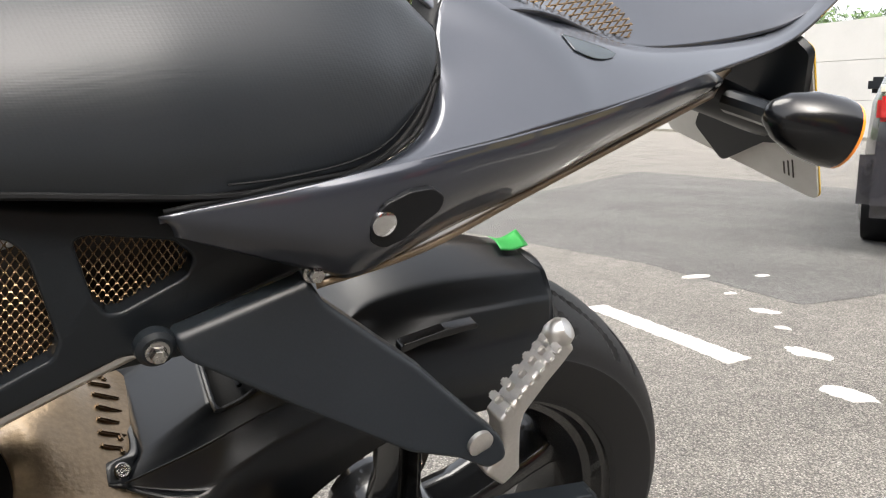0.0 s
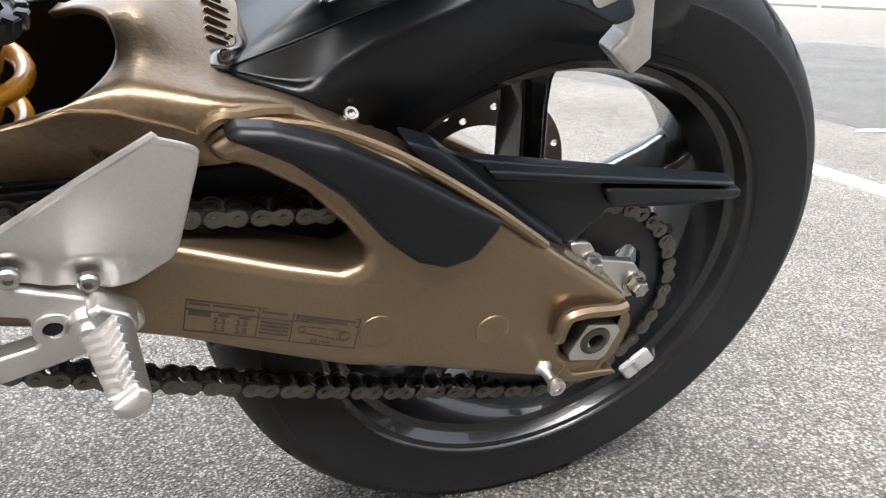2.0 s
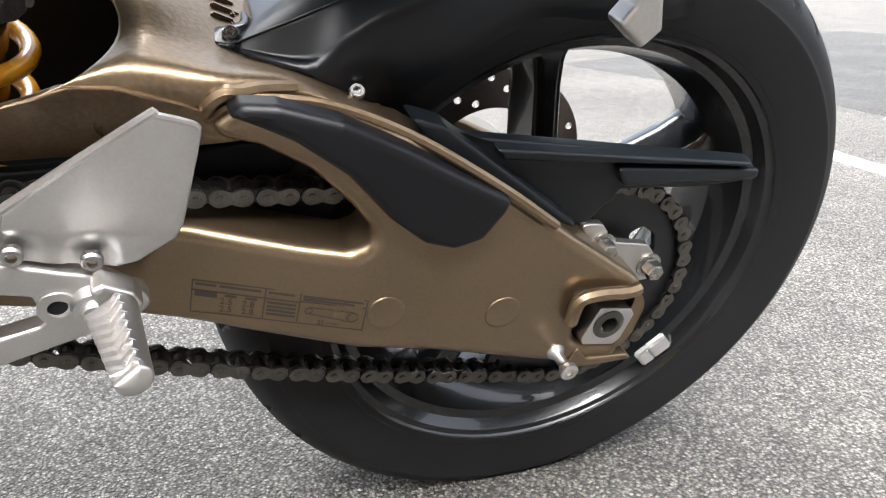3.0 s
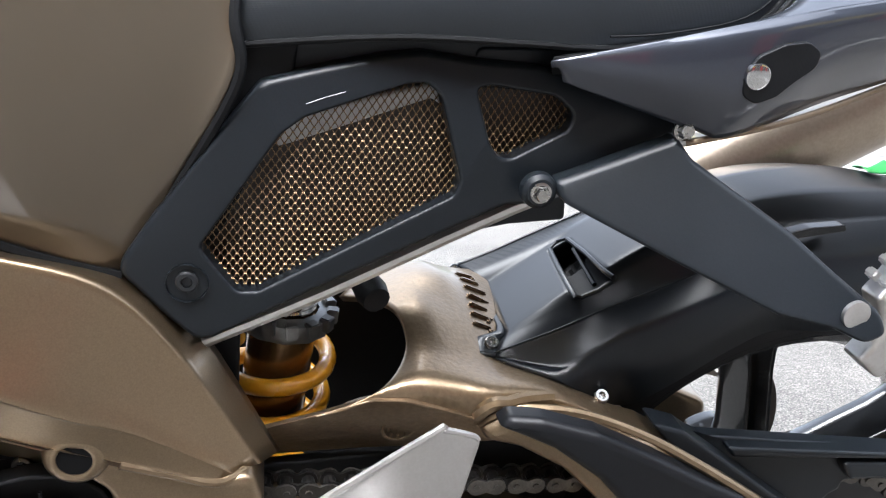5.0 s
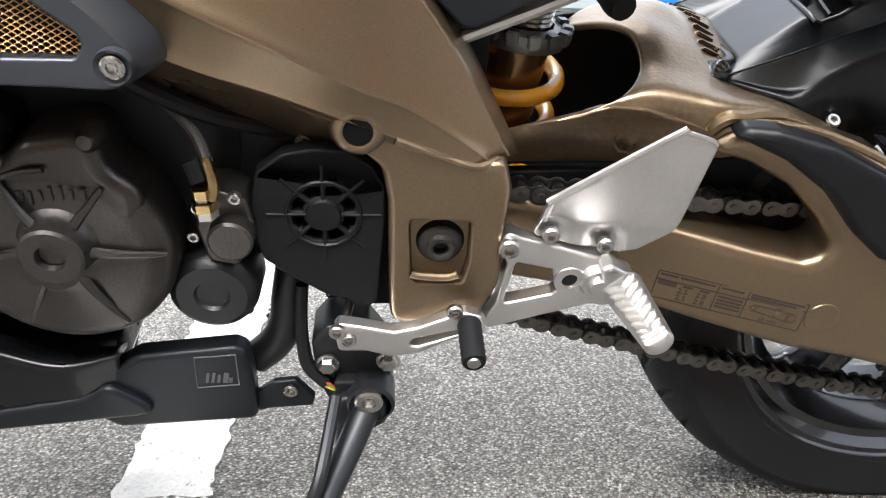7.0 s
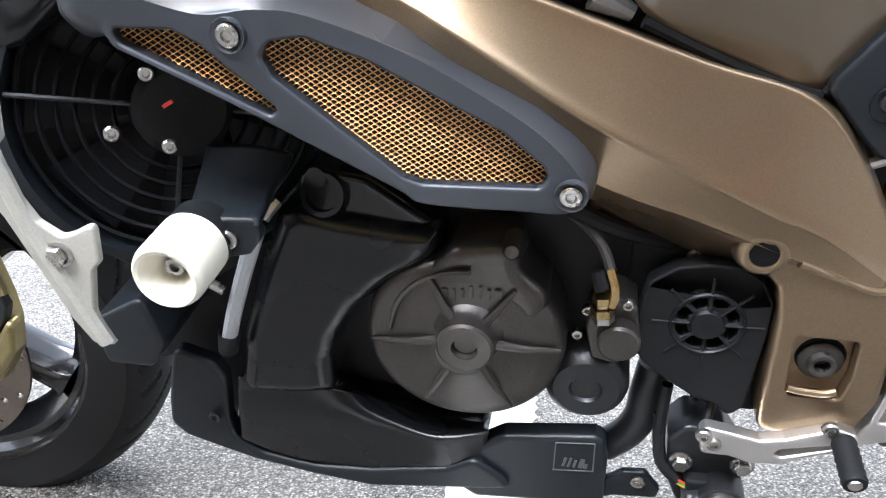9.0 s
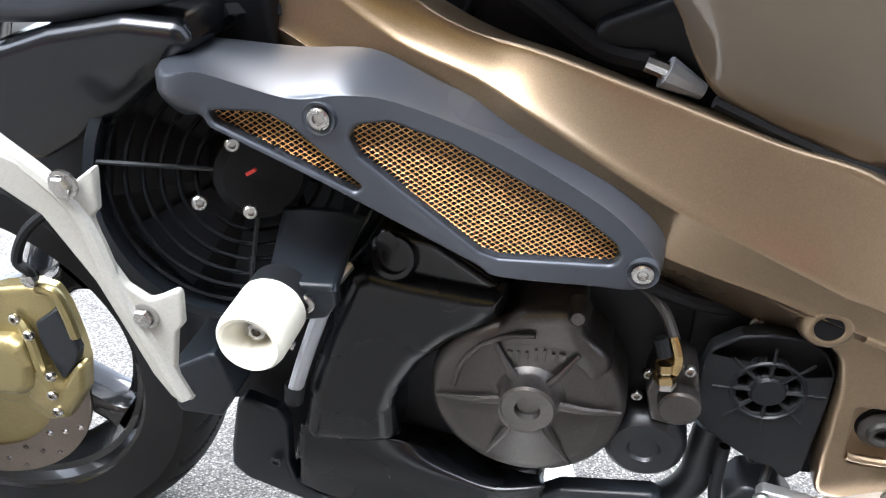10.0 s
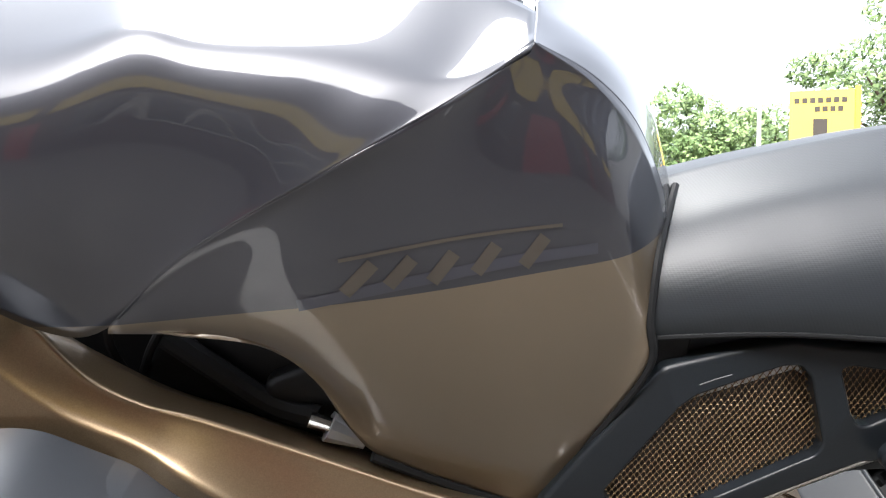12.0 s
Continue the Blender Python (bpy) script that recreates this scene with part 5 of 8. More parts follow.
hug_tree = BVHTree.FromPolygons([v.co for v in hug_top.data.vertices], [tuple(p.vertices) for p in hug_top.data.polygons])


def on_hugger(p):
    hit = hug_tree.ray_cast(Vector((p[0], p[1], 1.0)), Vector((0, 0, -1)))
    q = hit[0] if hit[0] else Vector(p)
    return (q.x, q.y, q.z + 0.0045)


patch("inspection_sticker", [[on_hugger(p) for p in r] for r in (
    [(0.0485, 0.0193, 0.344), (0.0617, 0.0175, 0.344), (0.0785, 0.0178, 0.342)],
    [(0.0402, -0.0014, 0.343), (0.0546, -0.002, 0.343), (0.0753, 0.0021, 0.341)],
    [(0.0322, -0.0222, 0.342), (0.047, -0.0217, 0.342), (0.0719, -0.0117, 0.34)])], M_GREEN, hug, 3, 3, 0.0006, "bright green inspection sticker")

# passenger foot-rest bracket
brk = empty("pillion_bracket", "satin black pillion footrest bracket", "", bike)


def brk_y(x, z):
    """The bracket's plane leans outwards towards its foot."""
    return -0.238 * x + 0.536 * z - 0.4095


BR = [(-0.29, 0.379), (-0.281, 0.382), (-0.219, 0.406), (-0.214, 0.409)] + [(-0.205, 0.396)] + [(-0.149, 0.36)] + [(-0.125, 0.34), (-0.099, 0.32), (-0.096, 0.308), (-0.11, 0.302), (-0.128, 0.309)] + [(-0.16, 0.314)] + [(-0.223, 0.34), (-0.286, 0.367)]
plate("bracket_plate", BR, -0.006, 0.006, M_BLACK, brk, 0.012, 0.004, (), brk_y, "", 3)
bolt((-0.299, -0.145, 0.372), 0.0050, brk, M_STEEL, False, 0.007)
bolt((-0.211, -0.145, 0.413), 0.0052, brk, M_STEEL, False, 0.007)
lathe("boss", [(0, 0.0118), (0.006, 0.0112), (0.0085, 0.0085), (0.0085, 0)], (-0.299, -0.137, 0.372), M_BLACK, brk, (0, -1, 0))
lathe("pivot_pin", [(0, 0.009), (0.003, 0.009), (0.0035, 0.008), (0.0035, 0)], (-0.116, -0.217, 0.319), M_ALU, brk, (0, -1, 0))
peg = empty("pillion_footrest", "folded aluminium pillion footrest", "", bike)
plate("peg_bar", [(-0.063, 0.386), (-0.046, 0.374), (-0.053, 0.362), (-0.063, 0.348), (-0.071, 0.334), (-0.075, 0.327), (-0.075, 0.315), (-0.069, 0.291), (-0.065, 0.277), (-0.077, 0.265), (-0.096, 0.28), (-0.088, 0.291), (-0.087, 0.302), (-0.09, 0.314), (-0.095, 0.324), (-0.09, 0.331), (-0.081, 0.347), (-0.071, 0.362), (-0.064, 0.377)], -0.211, -0.193, M_ALU, peg, 0.004, 0.0045, (), None, "satin cast aluminium peg", 4)
lathe("peg_tip", [(-0.011, 0.0), (-0.009, 0.006), (-0.004, 0.0095), (0.002, 0.0102), (0.007, 0.0075), (0.009, 0.0)], (-0.058, -0.203, 0.383), M_ALU, peg, (0.4, -0.5, 0.7), 20)
for a in ((-0.098, -0.203, 0.338), (-0.091, -0.203, 0.347), (-0.084, -0.203, 0.356), (-0.078, -0.203, 0.365), (-0.072, -0.203, 0.372), (-0.068, -0.203, 0.378)):
    for d in (-0.0062, 0.0062):
        part("tread_rib", box_bm(bmesh.new(), (-0.0040, -0.0046, -0.0030), (0.0040, 0.0046, 0.0030), 0.0014), M_ALU, peg).matrix_basis = Matrix.Translation(Vector(a) + Vector((0.0030, d - 0.003, -0.0010))) @ pose(0, 0, 0, 0, 40, 0)

# loom and connector by the stand
loom = empty("wiring_loom", "black taped wiring loom with coloured wires", "", bike)
plate("connector", [(-0.605, -0.027), (-0.583, -0.027), (-0.581, -0.042), (-0.586, -0.057), (-0.6, -0.06), (-0.603, -0.042)], -0.162, -0.148, M_RUBBER, loom, 0.003, 0.003)
tube("sleeve", [(-0.631, -0.14, 0.028), (-0.63, -0.148, 0.004), (-0.626, -0.155, -0.015), (-0.612, -0.158, -0.031)], 0.0052, M_RUBBER, loom, 5, 8)
for k, mm in enumerate((M_RED, M_GREEN, M_PLATE_Y)):
    tube("wire", [(x, y - 0.001, z - 0.0022 * (k - 1)) for x, y, z in [(-0.615, -0.158, -0.029), (-0.609, -0.16, -0.031), (-0.604, -0.158, -0.036)]], 0.0011, mm, loom, 3, 6)

# side panel with mesh windows
side = empty("side_panel", "satin black frame side panel with wire mesh windows", "", bike)
SP = [(-0.554, 0.319), (-0.531, 0.352), (-0.467, 0.432), (-0.429, 0.441), (-0.396, 0.448), (-0.372, 0.451), (-0.343, 0.447), (-0.296, 0.444), (-0.237, 0.428), (-0.201, 0.417), (-0.196, 0.406), (-0.208, 0.402), (-0.285, 0.374), (-0.292, 0.357), (-0.314, 0.357), (-0.427, 0.306), (-0.501, 0.269), (-0.51, 0.269), (-0.525, 0.284)]
MESH1 = [(-0.505, 0.332), (-0.455, 0.403), (-0.442, 0.412), (-0.381, 0.432), (-0.369, 0.433), (-0.36, 0.425), (-0.346, 0.374), (-0.349, 0.364), (-0.471, 0.302), (-0.484, 0.302)]
MESH2 = [(-0.338, 0.43), (-0.329, 0.432), (-0.286, 0.426), (-0.274, 0.416), (-0.278, 0.406), (-0.314, 0.388), (-0.322, 0.388), (-0.329, 0.398)]
SIDE_WEAVE = [(0.91, 0.0040, 0.00028), (-0.98, 0.0040, 0.00028)]
pan_y = lambda x, z: 0.25 * max(0.0, z - 0.40) + 0.03 * max(0.0, x + 0.45)
plate("panel", SP, -0.131, -0.115, M_BLACK, side, 0.012, 0.004, [MESH1, MESH2], pan_y, "", 4, 0.008)
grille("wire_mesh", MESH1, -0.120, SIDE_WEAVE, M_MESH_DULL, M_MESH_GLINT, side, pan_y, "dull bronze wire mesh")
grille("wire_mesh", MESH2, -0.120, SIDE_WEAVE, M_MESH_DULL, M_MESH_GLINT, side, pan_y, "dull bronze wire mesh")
tube("panel_scratch", [(x, y + pan_y(x, z), z) for x, y, z in [(-0.441, -0.131, 0.42), (-0.429, -0.131, 0.424), (-0.418, -0.131, 0.427)]], 0.0004, M_SILVER_PRINT, side, 3, 6)
bolt((-0.513, -0.131, 0.311), 0.007, side, M_BLACK_METAL, True, 0.003)
lathe("screw_recess", [(0, 0.013), (-0.003, 0.0125), (0.002, 0.012), (0.002, 0)], (-0.513, -0.130, 0.3095), M_BLACK, side, (0, 1, 0))
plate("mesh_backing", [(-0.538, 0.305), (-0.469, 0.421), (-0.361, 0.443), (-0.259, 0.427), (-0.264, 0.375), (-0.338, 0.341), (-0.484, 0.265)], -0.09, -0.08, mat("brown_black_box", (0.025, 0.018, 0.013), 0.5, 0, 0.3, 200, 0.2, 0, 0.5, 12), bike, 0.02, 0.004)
plate("mesh_ledge", [(-0.461, 0.385), (-0.362, 0.419), (-0.354, 0.414), (-0.359, 0.43), (-0.455, 0.406)], -0.10, -0.085, M_LEAD, bike, 0.004, 0.003, (), None, "grey plastic ledge behind the mesh")
lathe("airbox_end", [(-0.085, 0.0), (-0.085, 0.05), (-0.07, 0.062), (0.08, 0.062)], (-0.40, 0.0, 0.375), M_DARK, bike, (0, 1, 0), 24, "dark moulded box behind the mesh")
block("underseat_tray", (-0.56, -0.085, 0.312), (-0.40, 0.085, 0.335), M_BLACK, bike, 0.006, "", Matrix.Translation((0, 0, 0.0)))
# two added black plates keep background light out of the panel's gaps
plate("seam_filler", [(-0.560, 0.315), (-0.500, 0.40), (-0.470, 0.47), (-0.440, 0.48), (-0.450, 0.42), (-0.490, 0.34), (-0.530, 0.28)], -0.112, -0.090, M_RUBBER, bike, 0.01, 0.003, (), None, "black filler added in the dark gap between tank and side panel")
plate("spar_gap_filler", [(-0.55, 0.31), (-0.47, 0.31), (-0.485, 0.25), (-0.488, 0.19), (-0.475, 0.16), (-0.55, 0.16)], -0.088, -0.078, M_RUBBER, bike, 0.01, 0.003, (), None, "black filler added in the dark gap behind the spar")
plate("rail_bracket", [(-0.356, 0.323), (-0.284, 0.361), (-0.262, 0.363), (-0.266, 0.35), (-0.265, 0.338), (-0.305, 0.335), (-0.336, 0.329)], -0.104, -0.092, M_BLACK, bike, 0.004, 0.002, (), None, "black bracket under the subframe rail")
tube("subframe_rail", [(-0.509, -0.106, 0.255), (-0.425, -0.106, 0.291), (-0.307, -0.106, 0.347), (-0.185, -0.106, 0.398)], 0.0055, M_ALU, bike, 3, 10, "bare aluminium subframe rail")
lathe("relay", [(0, 0.0), (0, 0.010), (0.02, 0.012), (0.03, 0.010), (0.03, 0)], (-0.399, -0.06, 0.278), M_RUBBER, bike, (0.3, -1, -0.2), 12)

# shock absorber
shock = empty("shock_absorber", "rear damper with yellow coil spring", "", bike)
S0, S1 = Vector((-0.465, -0.03, 0.153)), Vector((-0.45, -0.03, 0.265))
axis = (S1 - S0).normalized()
HS = (S1 - S0).length
lathe("damper_body", [(-0.03, 0.0), (-0.03, 0.026), (HS * 0.75, 0.026), (HS * 0.75, 0.022), (HS + 0.05, 0.022), (HS + 0.05, 0)], S0, M_BROWNSTEEL, shock, axis, 28)
lathe("thread", [(HS * 0.80 + 0.002 * k, 0.0225 + 0.0012 * (k % 2)) for k in range(26)], S0, M_STEEL, shock, axis, 28)
lathe("spring_collar", [(HS * 0.66, 0.026), (HS * 0.66, 0.036), (HS * 0.71, 0.0375), (HS * 0.78, 0.037), (HS * 0.80, 0.026)], S0, M_COLLAR, shock, axis, 12, "grey castellated preload ring")
for k in range(14):
    a = 2 * math.pi * k / 14
    u = axis.orthogonal().normalized()
    w = axis.cross(u)
    p = S0 + axis * HS * 0.765 + (u * math.cos(a) + w * math.sin(a)) * 0.0365
    part("castellation", box_bm(bmesh.new(), (-0.0045, -0.0046, -0.0058), (0.0045, 0.0046, 0.0058), 0.001), M_COLLAR, shock).matrix_basis = Matrix.Translation(p) @ (u * math.cos(a) + w * math.sin(a)).to_track_quat("X", "Z").to_matrix().to_4x4()
u = axis.orthogonal().normalized()
w = axis.cross(u)
coil = []
for j in range(97):
    s = j / 96
    a = 2 * math.pi * 3.3 * s + 1.0
    coil.append(tuple(S0 + axis * (-0.045 + (HS * 0.66 + 0.038) * s) + (u * math.cos(a) + w * math.sin(a)) * 0.0385))
tube("coil_spring", coil, 0.0068, M_YELLOW, shock, 0, 12, "glossy yellow coil spring")

# frame spar
frame_part = empty("main_frame", "bronze painted aluminium twin-spar frame", "", bike)
SPAR = [
    [(-1.029, -0.075, 0.533), (-1.048, -0.098, 0.541), (-1.067, -0.11, 0.508), (-1.093, -0.122, 0.436), (-1.156, -0.1, 0.339)],
    [(-0.944, -0.075, 0.479), (-0.976, -0.095, 0.487), (-1.013, -0.108, 0.469), (-1.052, -0.12, 0.426), (-1.1, -0.1, 0.391)],
    [(-0.911, -0.08, 0.439), (-0.921, -0.112, 0.463), (-0.959, -0.12, 0.441), (-0.989, -0.135, 0.406), (-1.032, -0.11, 0.359)],
    [(-0.863, -0.085, 0.411), (-0.88, -0.122, 0.424), (-0.893, -0.133, 0.4), (-0.915, -0.148, 0.366), (-0.948, -0.12, 0.318)],
    [(-0.824, -0.09, 0.394), (-0.837, -0.13, 0.405), (-0.836, -0.143, 0.379), (-0.857, -0.152, 0.33), (-0.885, -0.12, 0.276)],
    [(-0.78, -0.095, 0.382), (-0.792, -0.134, 0.395), (-0.793, -0.158, 0.359), (-0.797, -0.156, 0.298), (-0.811, -0.12, 0.24)],
    [(-0.699, -0.1, 0.355), (-0.712, -0.138, 0.368), (-0.708, -0.164, 0.307), (-0.7, -0.16, 0.255), (-0.695, -0.12, 0.201)],
    [(-0.615, -0.1, 0.325), (-0.633, -0.14, 0.34), (-0.63, -0.167, 0.27), (-0.633, -0.162, 0.233), (-0.629, -0.12, 0.183)],
    [(-0.535, -0.1, 0.297), (-0.563, -0.14, 0.317), (-0.581, -0.166, 0.246), (-0.591, -0.163, 0.218), (-0.59, -0.12, 0.168)],
    [(-0.505, -0.1, 0.255), (-0.521, -0.142, 0.269), (-0.541, -0.167, 0.2255), (-0.531, -0.164, 0.195), (-0.53, -0.15, 0.174)],
    [(-0.459, -0.11, 0.166), (-0.472, -0.144, 0.182), (-0.489, -0.157, 0.185), (-0.499, -0.161, 0.181), (-0.495, -0.15, 0.161)],
]


def ridged(row):
    """Keeps the facets on both sides of the edge and the ridge flat, hollows the upper one a little, so that both lines stay crisp."""
    p = [Vector(v) for v in row]
    out = [p[0]]
    for a, b in zip(p, p[1:]):
        if a is p[1]:
            out += [a.lerp(b, 0.14), a.lerp(b, 0.5) + Vector((0, 0.0012, 0)), a.lerp(b, 0.84) + Vector((0, 0.0010, 0)), b]
            continue
        out += [a.lerp(b, 0.14), a.lerp(b, 0.86), b] if (a is not p[0] and b is not p[-1]) else [a.lerp(b, 0.7), b]
    return [tuple(v) for v in out]


SPAR = [[(v[0], v[1] - (0.008 if k == 2 else 0.004), v[2]) for k, v in enumerate(r)] for r in SPAR[:-2]] + SPAR[-2:]
spar = patch("spar", [ridged(r) for r in SPAR], M_GOLD, frame_part, 6, 3, 0.006, "bronze spar with soft ridge", 1.0)
PV = [(-0.598, 0.208), (-0.583, 0.22), (-0.551, 0.208), (-0.523, 0.193), (-0.498, 0.182), (-0.476, 0.186), (-0.47, 0.162), (-0.473, 0.125), (-0.473, 0.077), (-0.485, 0.045), (-0.5, 0.039), (-0.558, 0.035), (-0.559, 0.085), (-0.56, 0.152), (-0.565, 0.179), (-0.577, 0.19), (-0.591, 0.197)]
REC = [(-0.543, 0.136), (-0.501, 0.135), (-0.498, 0.132), (-0.498, 0.098), (-0.502, 0.078), (-0.54, 0.079), (-0.542, 0.086), (-0.544, 0.13)]
plate("pivot_plate", PV, -0.1605, -0.115, M_GOLD, frame_part, 0.015, 0.006, [REC], None, "", 4, 0.005)
plate("recess_floor", [(x, z) for x, z in REC], -0.149, -0.12, M_GOLD, frame_part, 0.003, 0.001)
# flat black disc on the recess floor paints the bore's shade
lathe("bore_shade_disc", [(-0.0006, 0.0), (-0.0006, 0.0185), (0.001, 0.0190)], (-0.520, -0.149, 0.111), M_HOLE, frame_part, n=36)
tube("recess_lip", [(-0.542, -0.161, 0.087), (-0.534, -0.161, 0.085), (-0.515, -0.161, 0.084), (-0.506, -0.161, 0.087)], 0.0030, M_WELD, frame_part, 4, 8)
lathe("pivot_boss", [(0.0, 0.0), (0.0, 0.0055), (-0.009, 0.006), (-0.010, 0.0075), (-0.010, 0.010), (-0.005, 0.011), (-0.004, 0.015), (-0.002, 0.017), (0.004, 0.0175)], (-0.520, -0.150, 0.109), M_HOSE, frame_part)
tube("joint_weld", [(-0.555, -0.165, 0.204), (-0.539, -0.163, 0.197), (-0.523, -0.161, 0.19), (-0.508, -0.161, 0.184), (-0.497, -0.159, 0.181), (-0.489, -0.156, 0.182), (-0.482, -0.15, 0.182)], 0.0034, M_WELD, frame_part, 6, 10)
MH = Vector((0, 0.0025, 0)) + Vector((-0.58, -0.172, 0.211))
lathe("mount_boss", [(0.005, 0.0098), (0.0010, 0.0104), (0.0004, 0.0118), (0.0010, 0.0150), (0.0042, 0.0185), (0.012, 0.0212)], MH, M_GOLD, frame_part, n=40)
# no real depth: a black disc paints the dark of the hole
lathe("hole_shade_disc", [(0.0015, 0.0), (0.0015, 0.0102)], MH, M_HOLE, frame_part, n=32)
patch("spar_right", [[(x, -y, z) for x, y, z in r] for r in (
    [(-0.911, -0.08, 0.439), (-0.921, -0.112, 0.463), (-0.959, -0.12, 0.441), (-0.989, -0.135, 0.406)],
    [(-0.78, -0.095, 0.382), (-0.792, -0.134, 0.395), (-0.793, -0.158, 0.359), (-0.797, -0.156, 0.298)],
    [(-0.615, -0.1, 0.325), (-0.633, -0.14, 0.34), (-0.63, -0.167, 0.27), (-0.633, -0.162, 0.233)],
    [(-0.457, -0.1, 0.181), (-0.477, -0.136, 0.198), (-0.503, -0.158, 0.19), (-0.534, -0.158, 0.189)])], M_GOLD, frame_part, 6, 4, 0.006)

# rider foot-rest hanger
hang = empty("footrest_hanger", "bare aluminium rider footrest hanger", "", bike)
plate("hanger_frame", [(-0.474, 0.114), (-0.473, 0.12), (-0.467, 0.123), (-0.459, 0.119), (-0.39, 0.099), (-0.366, 0.084), (-0.362, 0.074), (-0.369, 0.067), (-0.375, 0.055), (-0.388, 0.053), (-0.398, 0.055), (-0.479, 0.029), (-0.483, 0.038), (-0.474, 0.055), (-0.468, 0.095), (-0.474, 0.104)], -0.158, -0.144, M_ALU, hang, 0.006, 0.0025, [[(-0.461, 0.096), (-0.431, 0.089), (-0.426, 0.07), (-0.43, 0.065), (-0.468, 0.055)]], None, "", 3, 0.003)
bolt((-0.468, -0.158, 0.111), 0.0085, hang, M_STEEL, True, 0.006)
lathe("lug_ring", [(-0.001, 0.013), (-0.0035, 0.0125), (-0.0035, 0.0068), (0.004, 0.006)], (-0.417, -0.156, 0.079), M_ALU, hang)
lathe("hanger_lug", [(-0.0005, 0.0), (-0.0005, 0.0066)], (-0.418, -0.158, 0.081), M_RUBBER, hang)
lathe("peg_joint", [(-0.016, 0.0), (-0.016, 0.007), (-0.013, 0.0088), (-0.011, 0.0088), (-0.011, 0.0125), (-0.006, 0.0145), (0.004, 0.0145)], (-0.396, -0.155, 0.08), M_ALU, hang)
plate("peg_clevis", [(-0.398, 0.099), (-0.39, 0.103), (-0.372, 0.094), (-0.367, 0.084), (-0.371, 0.076), (-0.381, 0.07), (-0.391, 0.076)], -0.172, -0.154, M_ALU, hang, 0.004, 0.004)
PG0, PG1 = Vector((-0.3854, -0.1856, 0.0958)), Vector((-0.3748, -0.2582, 0.0992))


def rider_peg():
    """A tapering bar with a domed end and rows of chevron teeth on its upper side."""
    ax = PG1 - PG0
    L = ax.length
    ax.normalize()
    ref = Vector((-0.30, -0.75, 0.62))
    ref = (ref - ax * ref.dot(ax)).normalized()
    w = ax.cross(ref)
    bm, prev = bmesh.new(), None
    N, M = 150, 48
    for i in range(N + 1):
        t = i / N
        ring = []
        half = 0.0158 - 0.0052 * t
        if t > 0.93:
            half *= math.sqrt(max(0.0, 1 - ((t - 0.93) / 0.07) ** 2)) * 0.999 + 0.001
        if t < 0.06:
            half *= 0.7 + 0.3 * t / 0.06
        for j in range(M):
            a = 2 * math.pi * j / M
            across, up = math.sin(a), math.cos(a)
            up = min(up, 0.62) if up > 0 else up * 0.85
            q = ref * up * half + w * across * half
            if math.cos(a) > 0.55 and 0.08 < t < 0.9:
                u = (t - 0.08) * 9.0 + abs(across) * 1.1
                q += ref * (0.0030 * (u % 1.0) * min(1.0, (math.cos(a) - 0.55) / 0.12) * min(1.0, (0.9 - t) / 0.03))
            ring.append(bm.verts.new(PG0 + ax * (L * t) + q))
        if prev:
            for j in range(M):
                bm.faces.new((prev[j], prev[(j + 1) % M], ring[(j + 1) % M], ring[j]))
        else:
            bm.faces.new(ring)
        prev = ring
    bm.faces.new(prev)
    return part("rider_peg", bm, M_ALU, hang, "serrated aluminium rider footrest", 24)


rider_peg()


def guard_press(x, z):
    """Pressed hollows round the two screws and a shallow fold along the foot of the guard."""
    d = 0.0
    for bx, bz in SCREWS:
        q = math.hypot(x - bx, z - bz)
        d += 0.0030 * max(0.0, min(1.0, (0.018 - q) / 0.008))
    fold = (z - GF[0][1]) - (x - GF[0][0]) * (GF[1][1] - GF[0][1]) / (GF[1][0] - GF[0][0])
    return d + 0.0030 * max(0.0, min(1.0, -fold / 0.012))


SCREWS = [(-0.437, 0.122), (-0.394, 0.113)]
GF = [(-0.434, 0.137), (-0.361, 0.128)]
HG = [(-0.45, 0.117), (-0.445, 0.133), (-0.44, 0.148), (-0.436, 0.153), (-0.357, 0.207), (-0.35, 0.208), (-0.33, 0.202), (-0.325, 0.197), (-0.334, 0.155), (-0.339, 0.133), (-0.344, 0.123), (-0.367, 0.106), (-0.381, 0.103), (-0.396, 0.105), (-0.431, 0.112)]
plate("heel_guard", HG, -0.157, -0.153, M_ALU, hang, 0.006, 0.0018, (), guard_press, "polished aluminium heel guard plate", 3, 0.004, 50, 0.0042)
tube("guard_bead", [(-0.444, -0.156, 0.135), (-0.44, -0.156, 0.149), (-0.436, -0.156, 0.154), (-0.357, -0.156, 0.207), (-0.351, -0.156, 0.208), (-0.331, -0.156, 0.202), (-0.327, -0.156, 0.198)], lambda s: 0.0034 - 0.0014 * s, M_ALU, hang, 4, 8)
for b in SCREWS:
    bolt((b[0], -0.155, b[1]), 0.0068, hang, M_STEEL, True, 0.006)

# gear lever
lever = empty("gear_lever", "bare aluminium gear lever with rubber toe peg", "", bike)
plate("lever_arm", [(-0.602, 0.04), (-0.598, 0.046), (-0.582, 0.043), (-0.555, 0.037), (-0.537, 0.041), (-0.512, 0.052), (-0.499, 0.057), (-0.486, 0.053), (-0.481, 0.042), (-0.487, 0.033), (-0.5, 0.033), (-0.535, 0.014), (-0.558, 0.011), (-0.576, 0.017), (-0.599, 0.017)], -0.172, -0.160, M_ALU, lever, 0.006, 0.003, [[(-0.543, 0.024), (-0.539, 0.03), (-0.501, 0.04), (-0.499, 0.036), (-0.536, 0.022)]])
bolt((-0.508, -0.174, 0.062), 0.0065, lever, M_STEEL, True, 0.005)
